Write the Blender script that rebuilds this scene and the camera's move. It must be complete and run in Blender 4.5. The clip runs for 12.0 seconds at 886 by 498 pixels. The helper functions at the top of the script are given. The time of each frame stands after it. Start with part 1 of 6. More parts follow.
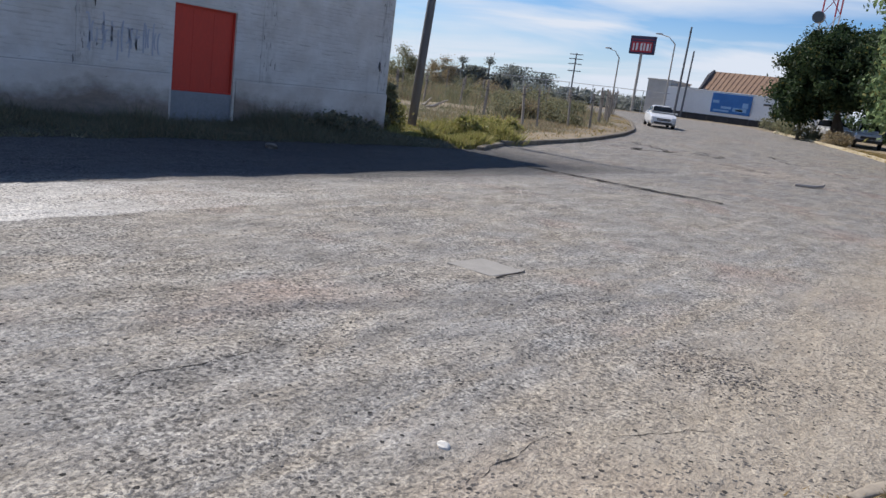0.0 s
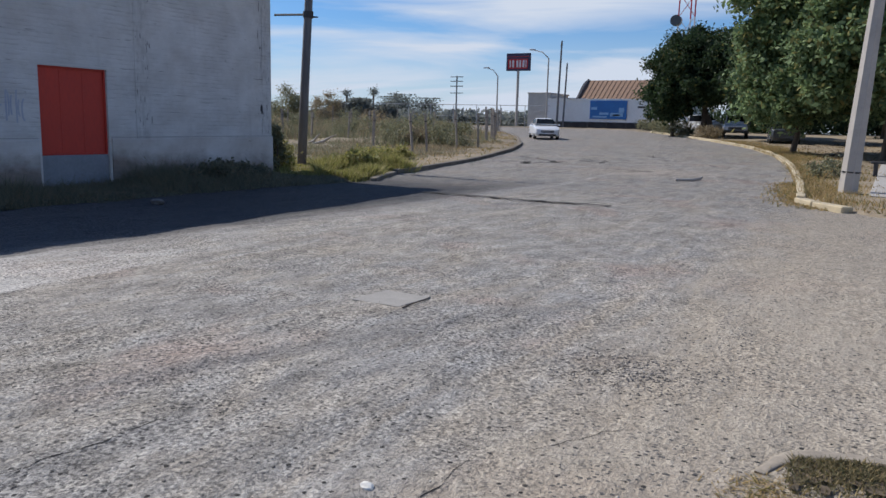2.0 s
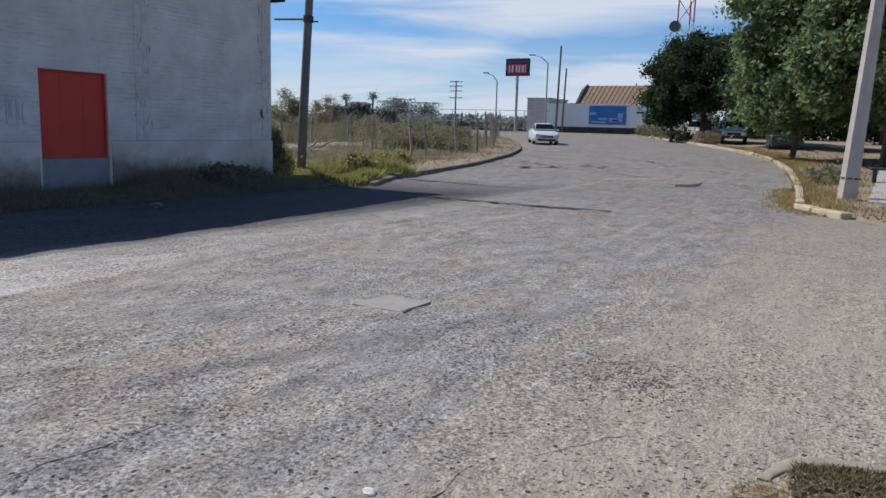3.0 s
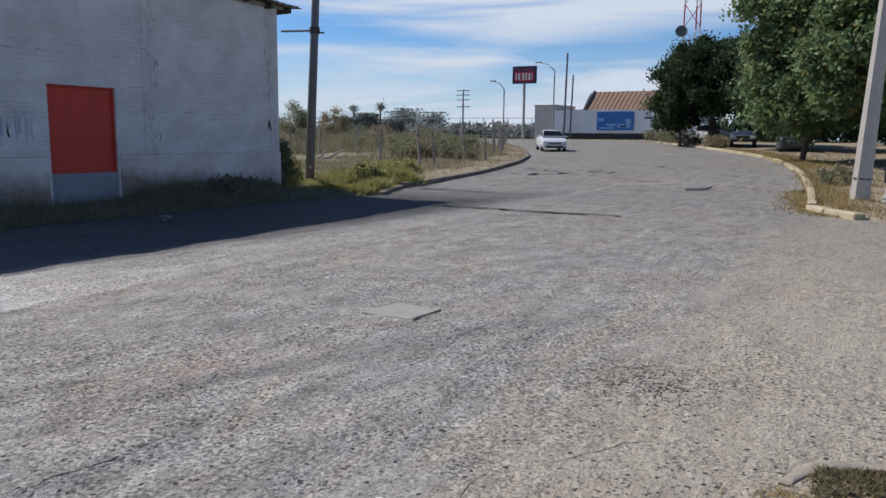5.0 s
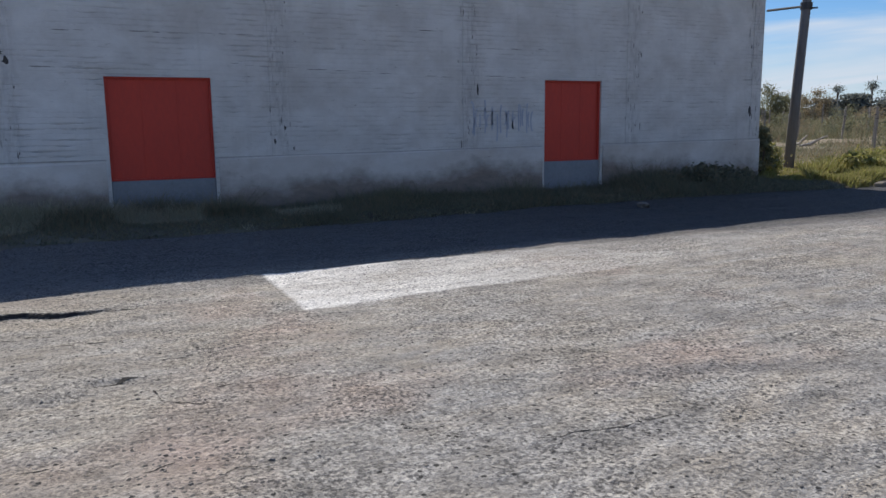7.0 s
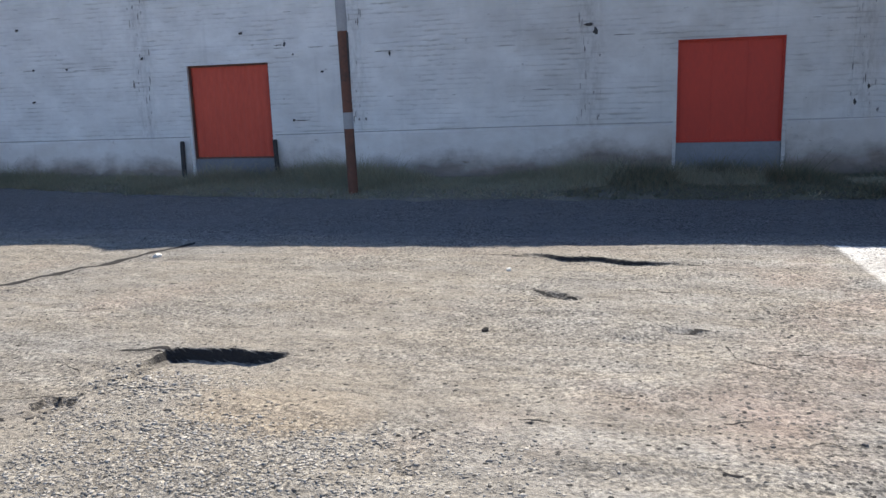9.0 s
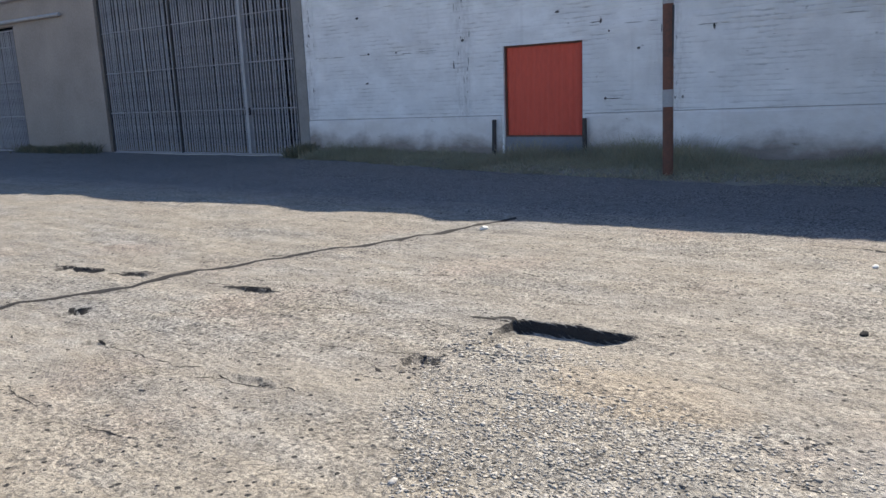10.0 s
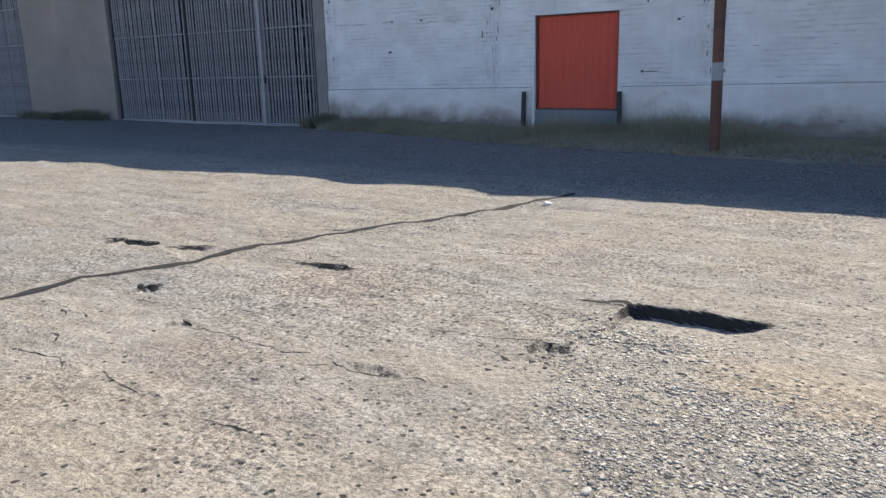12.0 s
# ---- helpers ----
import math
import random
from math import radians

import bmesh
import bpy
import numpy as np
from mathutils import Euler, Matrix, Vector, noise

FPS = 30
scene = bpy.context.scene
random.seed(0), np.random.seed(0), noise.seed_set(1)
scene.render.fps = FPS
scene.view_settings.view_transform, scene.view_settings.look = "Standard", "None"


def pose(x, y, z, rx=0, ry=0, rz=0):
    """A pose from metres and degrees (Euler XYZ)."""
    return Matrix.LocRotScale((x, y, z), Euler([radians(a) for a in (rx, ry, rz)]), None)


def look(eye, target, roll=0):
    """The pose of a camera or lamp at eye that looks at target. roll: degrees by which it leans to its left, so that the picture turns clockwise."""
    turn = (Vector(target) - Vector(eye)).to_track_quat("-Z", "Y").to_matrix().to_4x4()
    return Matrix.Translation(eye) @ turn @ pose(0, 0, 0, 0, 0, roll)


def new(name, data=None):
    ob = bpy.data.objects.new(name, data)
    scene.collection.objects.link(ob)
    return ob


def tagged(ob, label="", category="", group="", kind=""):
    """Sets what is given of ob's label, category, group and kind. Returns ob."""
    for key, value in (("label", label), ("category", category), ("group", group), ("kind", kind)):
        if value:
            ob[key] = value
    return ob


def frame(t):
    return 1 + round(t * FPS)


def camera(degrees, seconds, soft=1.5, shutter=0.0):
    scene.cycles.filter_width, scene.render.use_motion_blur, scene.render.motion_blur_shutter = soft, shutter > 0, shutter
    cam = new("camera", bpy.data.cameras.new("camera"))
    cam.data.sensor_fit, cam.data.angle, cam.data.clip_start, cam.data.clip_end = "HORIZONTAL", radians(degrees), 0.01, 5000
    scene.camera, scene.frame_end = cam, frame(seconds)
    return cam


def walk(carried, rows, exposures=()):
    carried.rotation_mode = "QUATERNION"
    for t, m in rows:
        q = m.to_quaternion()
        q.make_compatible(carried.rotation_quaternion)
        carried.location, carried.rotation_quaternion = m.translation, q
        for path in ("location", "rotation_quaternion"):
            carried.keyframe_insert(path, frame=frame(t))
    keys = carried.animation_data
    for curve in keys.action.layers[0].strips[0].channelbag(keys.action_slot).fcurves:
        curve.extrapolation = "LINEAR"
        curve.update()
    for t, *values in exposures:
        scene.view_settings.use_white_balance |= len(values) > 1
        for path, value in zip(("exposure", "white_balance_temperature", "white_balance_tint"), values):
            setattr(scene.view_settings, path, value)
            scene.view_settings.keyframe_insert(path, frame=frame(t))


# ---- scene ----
cam = camera(60.6, 12.0, soft=1.5)
PATH = [
    (0, (13.988, 9.225, 1.489), (12.798, 10.778, 1.075), 7.5),
    (0.5, (14.02, 9.188, 1.526), (12.998, 10.866, 1.155), 4.1),
    (1, (14.034, 9.228, 1.536), (13.032, 10.923, 1.189), 2.0),
    (1.5, (14.023, 9.221, 1.522), (13.027, 10.923, 1.19), 1.7),
    (2, (14.027, 9.233, 1.52), (13.028, 10.935, 1.197), 1.5),
    (2.5, (14.022, 9.217, 1.523), (13.024, 10.921, 1.205), 1.7),
    (3, (14.008, 9.227, 1.522), (13.011, 10.932, 1.211), 1.7),
    (5, (13.985, 9.279, 1.491), (12.963, 10.974, 1.203), 0.6),
    (5.5, (13.955, 9.255, 1.499), (12.735, 10.812, 1.205), -0.8),
    (6, (13.898, 9.125, 1.501), (12.442, 10.462, 1.201), -2.1),
    (6.5, (13.854, 9.054, 1.496), (12.269, 10.236, 1.193), -1.4),
    (7, (13.85, 8.998, 1.5), (12.062, 9.835, 1.182), -0.7),
    (7.2, (13.8, 9.01, 1.473), (11.943, 9.679, 1.153), -0.5),
    (8.8, (13.77, 8.79, 1.435), (11.85, 8.37, 1.066), -1.5),
    (9, (13.811, 8.728, 1.449), (11.909, 8.237, 1.073), -1.8),
    (9.5, (13.844, 8.516, 1.417), (12.051, 7.719, 1.03), 0.1),
    (10, (13.861, 8.264, 1.421), (12.271, 7.119, 1.022), -2.3),
    (10.5, (13.867, 8.038, 1.433), (12.309, 6.846, 1.045), -2.7),
    (11, (13.991, 7.828, 1.428), (12.44, 6.631, 1.028), -2.5),
    (11.5, (14.027, 7.659, 1.418), (12.484, 6.461, 0.987), -1.5),
    (12, (13.982, 7.482, 1.392), (12.393, 6.362, 0.925), -1.4),
]
EXPOSURES = [(0, 0.16, 6680, 11), (0.8, 0.02, 6500, 11), (2.0, -0.02, 6430, 11), (6.0, -0.04, 6500, 10), (7.2, 0.08, 6720, 10), (8.8, 0.56, 7050, 9), (12, 0.68, 7060, 9)]
walk(cam, [(t, look(eye, target, roll)) for t, eye, target, roll in PATH], EXPOSURES)

# ---- world and sun ----
ELEV = 45.5
world = bpy.data.worlds.new("world")
scene.world = world
world.use_nodes = True
wt = world.node_tree
wt.nodes.clear()
w_out = wt.nodes.new("ShaderNodeOutputWorld")
w_bg = wt.nodes.new("ShaderNodeBackground")
w_sky = wt.nodes.new("ShaderNodeTexSky")
w_sky.sky_type = "NISHITA"
w_sky.sun_disc = False
w_sky.sun_elevation = radians(ELEV)
w_sky.sun_rotation = radians(270)
w_sky.dust_density, w_sky.air_density, w_sky.ozone_density = 0.3, 1.0, 3.0
w_geo = wt.nodes.new("ShaderNodeTexCoord")
w_map = wt.nodes.new("ShaderNodeMapping")
w_map.inputs["Scale"].default_value = (1.3, 1.3, 13.0)
w_map.inputs["Rotation"].default_value = (0.05, 0.10, 0.0)
w_noise = wt.nodes.new("ShaderNodeTexNoise")
w_noise.inputs["Scale"].default_value = 1.35
w_noise.inputs["Detail"].default_value = 7.0
w_noise.inputs["Roughness"].default_value = 0.52
w_noise.inputs["Distortion"].default_value = 0.5
w_ramp = wt.nodes.new("ShaderNodeValToRGB")
w_ramp.color_ramp.elements[0].position, w_ramp.color_ramp.elements[0].color = 0.43, (0, 0, 0, 1)
w_ramp.color_ramp.elements[1].position, w_ramp.color_ramp.elements[1].color = 0.61, (1, 1, 1, 1)
w_sep = wt.nodes.new("ShaderNodeSeparateXYZ")
w_low = wt.nodes.new("ShaderNodeMapRange")
w_low.inputs["From Min"].default_value, w_low.inputs["From Max"].default_value = 0.13, 0.0
w_low.inputs["To Min"].default_value, w_low.inputs["To Max"].default_value = 0.0, 0.75
w_max = wt.nodes.new("ShaderNodeMath")
w_max.operation = "MAXIMUM"
w_mix = wt.nodes.new("ShaderNodeMix")
w_mix.data_type = "RGBA"
w_mix.inputs["B"].default_value = (6.0, 6.7, 7.8, 1)
w_high = wt.nodes.new("ShaderNodeMapRange")
w_high.inputs["From Min"].default_value, w_high.inputs["From Max"].default_value = 0.22, 0.5
w_high.inputs["To Min"].default_value, w_high.inputs["To Max"].default_value = 1.0, 0.12
w_thin = wt.nodes.new("ShaderNodeMath")
w_thin.operation = "MULTIPLY"
w_tint = wt.nodes.new("ShaderNodeMix")
w_tint.data_type, w_tint.blend_type = "RGBA", "MULTIPLY"
w_tint.inputs["Factor"].default_value = 1.0
w_tint.inputs["B"].default_value = (0.51, 0.76, 1.06, 1)
wt.links.new(w_geo.outputs["Generated"], w_map.inputs["Vector"])
wt.links.new(w_geo.outputs["Generated"], w_sep.inputs["Vector"])
wt.links.new(w_map.outputs["Vector"], w_noise.inputs["Vector"])
wt.links.new(w_noise.outputs["Fac"], w_ramp.inputs["Fac"])
wt.links.new(w_sep.outputs["Z"], w_low.inputs["Value"])
wt.links.new(w_sep.outputs["Z"], w_high.inputs["Value"])
wt.links.new(w_ramp.outputs["Color"], w_thin.inputs[0])
wt.links.new(w_high.outputs["Result"], w_thin.inputs[1])
wt.links.new(w_thin.outputs["Value"], w_max.inputs[0])
wt.links.new(w_low.outputs["Result"], w_max.inputs[1])
wt.links.new(w_max.outputs["Value"], w_mix.inputs["Factor"])
wt.links.new(w_sky.outputs["Color"], w_tint.inputs["A"])
wt.links.new(w_tint.outputs["Result"], w_mix.inputs["A"])
wt.links.new(w_mix.outputs["Result"], w_bg.inputs["Color"])
w_bg.inputs["Strength"].default_value = 0.105
wt.links.new(w_bg.outputs["Background"], w_out.inputs["Surface"])

sun = new("sun", bpy.data.lights.new("sun", "SUN"))
sun.data.energy, sun.data.angle, sun.data.color = 4.6, radians(0.53), (1.0, 0.955, 0.89)
sun.matrix_world = look((-40, 0.0, 40 * math.tan(radians(ELEV))), (0, 0, 0))


# ---- materials ----
def principled(name):
    m = bpy.data.materials.new(name)
    m.use_nodes = True
    return m, m.node_tree, m.node_tree.nodes["Principled BSDF"]


def tex_noise(nt, scale, detail=4.0, rough=0.55, stretch=None, vec=None):
    n = nt.nodes.new("ShaderNodeTexNoise")
    n.inputs["Scale"].default_value, n.inputs["Detail"].default_value, n.inputs["Roughness"].default_value = scale, detail, rough
    if vec is None:
        vec = nt.nodes.new("ShaderNodeTexCoord").outputs["Object"]
    if stretch:
        mp = nt.nodes.new("ShaderNodeMapping")
        mp.inputs["Scale"].default_value = stretch
        nt.links.new(vec, mp.inputs["Vector"])
        vec = mp.outputs["Vector"]
    nt.links.new(vec, n.inputs["Vector"])
    return n.outputs["Fac"]


def ramp(nt, fac, a, b, ca=(0, 0, 0), cb=(1, 1, 1)):
    r = nt.nodes.new("ShaderNodeValToRGB")
    r.color_ramp.elements[0].position, r.color_ramp.elements[1].position = a, b
    r.color_ramp.elements[0].color, r.color_ramp.elements[1].color = (*ca, 1), (*cb, 1)
    nt.links.new(fac, r.inputs["Fac"])
    return r.outputs["Color"]


def mix(nt, fac, a, b, mode="MIX"):
    n = nt.nodes.new("ShaderNodeMix")
    n.data_type, n.blend_type = "RGBA", mode
    for key, v in (("Factor", fac), ("A", a), ("B", b)):
        if isinstance(v, (int, float)):
            n.inputs[key].default_value = v
        elif isinstance(v, tuple):
            n.inputs[key].default_value = (*v, 1)
        else:
            nt.links.new(v, n.inputs[key])
    return n.outputs["Result"]


def maths(nt, op, a, b=None):
    n = nt.nodes.new("ShaderNodeMath")
    n.operation = op
    for k, v in enumerate((a, b)):
        if v is None:
            continue
        if isinstance(v, (int, float)):
            n.inputs[k].default_value = v
        else:
            nt.links.new(v, n.inputs[k])
    return n.outputs["Value"]


def bump(nt, bsdf, height, strength, distance=0.01):
    b = nt.nodes.new("ShaderNodeBump")
    b.inputs["Strength"].default_value, b.inputs["Distance"].default_value = strength, distance
    nt.links.new(height, b.inputs["Height"])
    nt.links.new(b.outputs["Normal"], bsdf.inputs["Normal"])


def surface(name, light, dark, big=1.5, fine=30.0, rough=0.85, metal=0.0, bumps=0.3, island=0.0, spec=0.3, stretch=None):
    """A worn surface: two scales of stain between two colours, with fine relief."""
    m, nt, b = principled(name)
    n1, n2 = tex_noise(nt, big, 5, 0.6, stretch), tex_noise(nt, fine, 3, 0.6, stretch)
    col = mix(nt, ramp(nt, n1, 0.35, 0.68), light, dark)
    col = mix(nt, 0.45, col, mix(nt, ramp(nt, n2, 0.3, 0.7), light, dark))
    if island:
        r = nt.nodes.new("ShaderNodeNewGeometry").outputs["Random Per Island"]
        col = mix(nt, 1.0, col, ramp(nt, r, 0, 1, (1 - island,) * 3, (1 + 0 * island,) * 3), "MULTIPLY")
    nt.links.new(col, b.inputs["Base Color"])
    b.inputs["Roughness"].default_value, b.inputs["Metallic"].default_value = rough, metal
    b.inputs["Specular IOR Level"].default_value = spec
    if bumps:
        bump(nt, b, n2, bumps, 0.006)
    return m


def foliage(name, light, dark, yellow=(0.16, 0.14, 0.04), yellowing=0.15):
    """Leaves whose colour differs from leaf to leaf, thin enough to let some light through."""
    m, nt, b = principled(name)
    r = nt.nodes.new("ShaderNodeNewGeometry").outputs["Random Per Island"]
    col = mix(nt, r, dark, light)
    col = mix(nt, ramp(nt, maths(nt, "FRACT", maths(nt, "MULTIPLY", r, 17.3)), 1 - yellowing - 0.01, 1 - yellowing), col, yellow)
    col = mix(nt, ramp(nt, tex_noise(nt, 0.9, 3), 0.4, 0.65), col, mix(nt, 0.5, col, dark))
    nt.links.new(col, b.inputs["Base Color"])
    b.inputs["Roughness"].default_value, b.inputs["Specular IOR Level"].default_value = 0.6, 0.25
    tr = nt.nodes.new("ShaderNodeBsdfTranslucent")
    nt.links.new(col, tr.inputs["Color"])
    mx = nt.nodes.new("ShaderNodeMixShader")
    mx.inputs["Fac"].default_value = 0.42
    nt.links.new(b.outputs["BSDF"], mx.inputs[1])
    nt.links.new(tr.outputs["BSDF"], mx.inputs[2])
    nt.links.new(mx.outputs["Shader"], nt.nodes["Material Output"].inputs["Surface"])
    return m


def road_material():
    """Old asphalt worn down to its aggregate, dusted with sand."""
    m, nt, b = principled("worn_asphalt")
    oc = nt.nodes.new("ShaderNodeTexCoord").outputs["Object"]
    place = nt.nodes.new("ShaderNodeSeparateXYZ")
    nt.links.new(oc, place.inputs["Vector"])
    big = tex_noise(nt, 0.22, 5, 0.6, vec=oc)
    mid = tex_noise(nt, 1.4, 5, 0.62, (1.0, 0.45, 1.0), vec=oc)
    fine = tex_noise(nt, 85.0, 2, 0.6, vec=oc)
    pits = tex_noise(nt, 34.0, 3, 0.75, vec=oc)

    def cells(scale):
        v = nt.nodes.new("ShaderNodeTexVoronoi")
        v.inputs["Scale"].default_value = scale
        warp = mix(nt, 0.02, oc, nt_colour)
        nt.links.new(warp, v.inputs["Vector"])
        c = nt.nodes.new("ShaderNodeSeparateColor")
        nt.links.new(v.outputs["Color"], c.inputs["Color"])
        return v.outputs["Distance"], c

    wob = nt.nodes.new("ShaderNodeTexNoise")
    wob.inputs["Scale"].default_value, wob.inputs["Detail"].default_value = 40.0, 3
    nt.links.new(oc, wob.inputs["Vector"])
    nt_colour = wob.outputs["Color"]
    stone_d, stone_c = cells(58.0)
    speck_d, speck_c = cells(14.0)
    grey = mix(nt, ramp(nt, big, 0.38, 0.62), (0.315, 0.307, 0.294), (0.365, 0.346, 0.318))
    dust = mix(nt, ramp(nt, mid, 0.44, 0.70), grey, (0.385, 0.350, 0.300))
    tone = mix(nt, ramp(nt, tex_noise(nt, 0.55, 4, vec=oc), 0.55, 0.70), dust, (0.365, 0.30, 0.262))
    # shade of the warehouse painted onto the street as a darker strip
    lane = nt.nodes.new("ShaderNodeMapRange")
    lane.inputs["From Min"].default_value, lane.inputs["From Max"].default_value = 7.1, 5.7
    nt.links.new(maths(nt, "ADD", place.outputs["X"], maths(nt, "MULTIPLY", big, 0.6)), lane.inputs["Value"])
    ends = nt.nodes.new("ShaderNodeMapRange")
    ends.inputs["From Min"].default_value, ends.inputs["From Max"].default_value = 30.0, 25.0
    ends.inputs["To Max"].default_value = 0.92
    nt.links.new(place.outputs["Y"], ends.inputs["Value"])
    # less dark towards the gates, where that shade reads brighter
    lane_lift = nt.nodes.new("ShaderNodeMapRange")
    lane_lift.inputs["From Min"].default_value, lane_lift.inputs["From Max"].default_value = 20.0, 5.0
    nt.links.new(maths(nt, "ADD", place.outputs["Y"], maths(nt, "MULTIPLY", big, 4.0)), lane_lift.inputs["Value"])
    tone = mix(nt, maths(nt, "MULTIPLY", lane.outputs["Result"], ends.outputs["Result"]), tone, mix(nt, lane_lift.outputs["Result"], (0.050, 0.052, 0.058), (0.18, 0.178, 0.178)))
    # 1 outside the painted shade strip
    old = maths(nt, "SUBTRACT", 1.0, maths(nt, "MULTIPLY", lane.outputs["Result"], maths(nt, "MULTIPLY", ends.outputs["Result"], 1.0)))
    # pale sand spread round the far potholes
    far = maths(nt, "ADD", maths(nt, "POWER", maths(nt, "DIVIDE", maths(nt, "SUBTRACT", place.outputs["X"], 6.8), 2.6), 2.0), maths(nt, "POWER", maths(nt, "DIVIDE", maths(nt, "SUBTRACT", place.outputs["Y"], 35.4), 2.2), 2.0))
    tone = mix(nt, ramp(nt, maths(nt, "ADD", maths(nt, "MULTIPLY", far, 0.3), maths(nt, "MULTIPLY", mid, 0.5)), 0.32, 0.62, (0.85, 0.85, 0.85), (0, 0, 0)), tone, (0.43, 0.38, 0.325))
    # sand drifted and swept into curved streaks
    sweep = nt.nodes.new("ShaderNodeTexNoise")
    sweep.inputs["Scale"].default_value, sweep.inputs["Detail"].default_value, sweep.inputs["Distortion"].default_value = 0.8, 6, 1.6
    swm = nt.nodes.new("ShaderNodeMapping")
    swm.inputs["Rotation"].default_value, swm.inputs["Scale"].default_value = (0, 0, 0.5), (2.6, 0.55, 1)
    nt.links.new(oc, swm.inputs["Vector"])
    nt.links.new(swm.outputs["Vector"], sweep.inputs["Vector"])
    tone = mix(nt, maths(nt, "MULTIPLY", old, ramp(nt, sweep.outputs["Fac"], 0.50, 0.66, (0, 0, 0), (0.5, 0.5, 0.5))), tone, (0.385, 0.345, 0.29))
    tone = mix(nt, maths(nt, "MULTIPLY", old, ramp(nt, sweep.outputs["Fac"], 0.33, 0.42, (0.25, 0.25, 0.25), (0, 0, 0))), tone, (0.185, 0.178, 0.168))
    # long drag marks along the street
    drag = tex_noise(nt, 1.0, 4, 0.6, (3.4, 1.0, 1.0), vec=oc)
    tone = mix(nt, old, tone, ramp(nt, drag, 0.36, 0.60, (0.82, 0.813, 0.805), (1.06, 1.06, 1.055)), "MULTIPLY")
    clump = tex_noise(nt, 3.2, 5, 0.65, (1.3, 0.8, 1.0), vec=oc)
    tone = mix(nt, old, tone, ramp(nt, clump, 0.36, 0.60, (0.83, 0.82, 0.80), (1.07, 1.07, 1.07)), "MULTIPLY")
    # a dark worn line across the coarse part, and a stain beside the bed
    worn = maths(nt, "ABSOLUTE", maths(nt, "SUBTRACT", maths(nt, "SUBTRACT", place.outputs["X"], 10.28), maths(nt, "MULTIPLY", maths(nt, "SUBTRACT", place.outputs["Y"], 11.93), 0.40)))
    worn = maths(nt, "ADD", worn, maths(nt, "MULTIPLY", maths(nt, "SUBTRACT", mid, 0.5), 0.5))
    inside = maths(nt, "MULTIPLY", maths(nt, "GREATER_THAN", place.outputs["Y"], 11.6), maths(nt, "LESS_THAN", place.outputs["Y"], 15.2))
    tone = mix(nt, maths(nt, "MULTIPLY", ramp(nt, worn, 0.02, 0.22, (0.6, 0.6, 0.6), (0, 0, 0)), inside), tone, (0.19, 0.185, 0.18))
    # sand gathered along the near side of the street
    drift = nt.nodes.new("ShaderNodeMapRange")
    drift.inputs["From Min"].default_value, drift.inputs["From Max"].default_value = 12.5, 13.6
    nt.links.new(maths(nt, "ADD", place.outputs["X"], maths(nt, "MULTIPLY", sweep.outputs["Fac"], 1.3)), drift.inputs["Value"])
    tone = mix(nt, maths(nt, "MULTIPLY", drift.outputs["Result"], 0.75), tone, (0.385, 0.33, 0.255))
    # a bare sandy wheel track between the big hole and the gravel
    track = maths(nt, "ADD", maths(nt, "POWER", maths(nt, "DIVIDE", maths(nt, "SUBTRACT", place.outputs["X"], 10.62), 0.36), 2.0), maths(nt, "POWER", maths(nt, "DIVIDE", maths(nt, "SUBTRACT", place.outputs["Y"], 7.0), 0.62), 2.0))
    track = ramp(nt, maths(nt, "ADD", maths(nt, "MULTIPLY", track, 0.5), maths(nt, "MULTIPLY", clump, 0.5)), 0.40, 0.75, (0.75, 0.75, 0.75), (0, 0, 0))
    tone = mix(nt, track, tone, (0.41, 0.335, 0.25))
    # the street beyond the corner was surfaced in a darker, smoother coat
    beyond = nt.nodes.new("ShaderNodeMapRange")
    beyond.inputs["From Min"].default_value, beyond.inputs["From Max"].default_value = 19.0, 31.0
    nt.links.new(maths(nt, "ADD", place.outputs["Y"], maths(nt, "MULTIPLY", big, 6.0)), beyond.inputs["Value"])
    tone = mix(nt, beyond.outputs["Result"], tone, mix(nt, 1.0, tone, (0.79, 0.79, 0.80), "MULTIPLY"))
    # a cement patch, sharp on two sides and worn away towards the far end
    run = maths(nt, "SUBTRACT", place.outputs["Y"], 10.56)
    side = maths(nt, "SUBTRACT", maths(nt, "SUBTRACT", 7.76, maths(nt, "MULTIPLY", run, 0.075)), maths(nt, "ADD", place.outputs["X"], maths(nt, "MULTIPLY", maths(nt, "SUBTRACT", tex_noise(nt, 3.0, 4, vec=oc), 0.5), 0.12)))
    wear = nt.nodes.new("ShaderNodeMapRange")
    wear.inputs["From Min"].default_value, wear.inputs["From Max"].default_value = 0.2, 4.4
    wear.inputs["To Min"].default_value, wear.inputs["To Max"].default_value = 0.97, 0.12
    nt.links.new(maths(nt, "ADD", run, maths(nt, "MULTIPLY", maths(nt, "SUBTRACT", mid, 0.5), 5.0)), wear.inputs["Value"])
    # the patch stops where the painted shade strip starts
    cement = maths(nt, "MULTIPLY", wear.outputs["Result"], maths(nt, "MULTIPLY", ramp(nt, run, 0.0, 0.05), maths(nt, "MULTIPLY", ramp(nt, side, 0.0, 0.07), maths(nt, "GREATER_THAN", place.outputs["X"], 5.95))))
    tone = mix(nt, cement, tone, mix(nt, ramp(nt, mid, 0.35, 0.65), (0.76, 0.745, 0.71), (0.56, 0.54, 0.51)))
    # aggregate: stones of many greys with dark pits between, thinner where sand lies
    sandy = nt.nodes.new("ShaderNodeMapRange")
    sandy.inputs["From Min"].default_value, sandy.inputs["From Max"].default_value = 10.6, 7.6
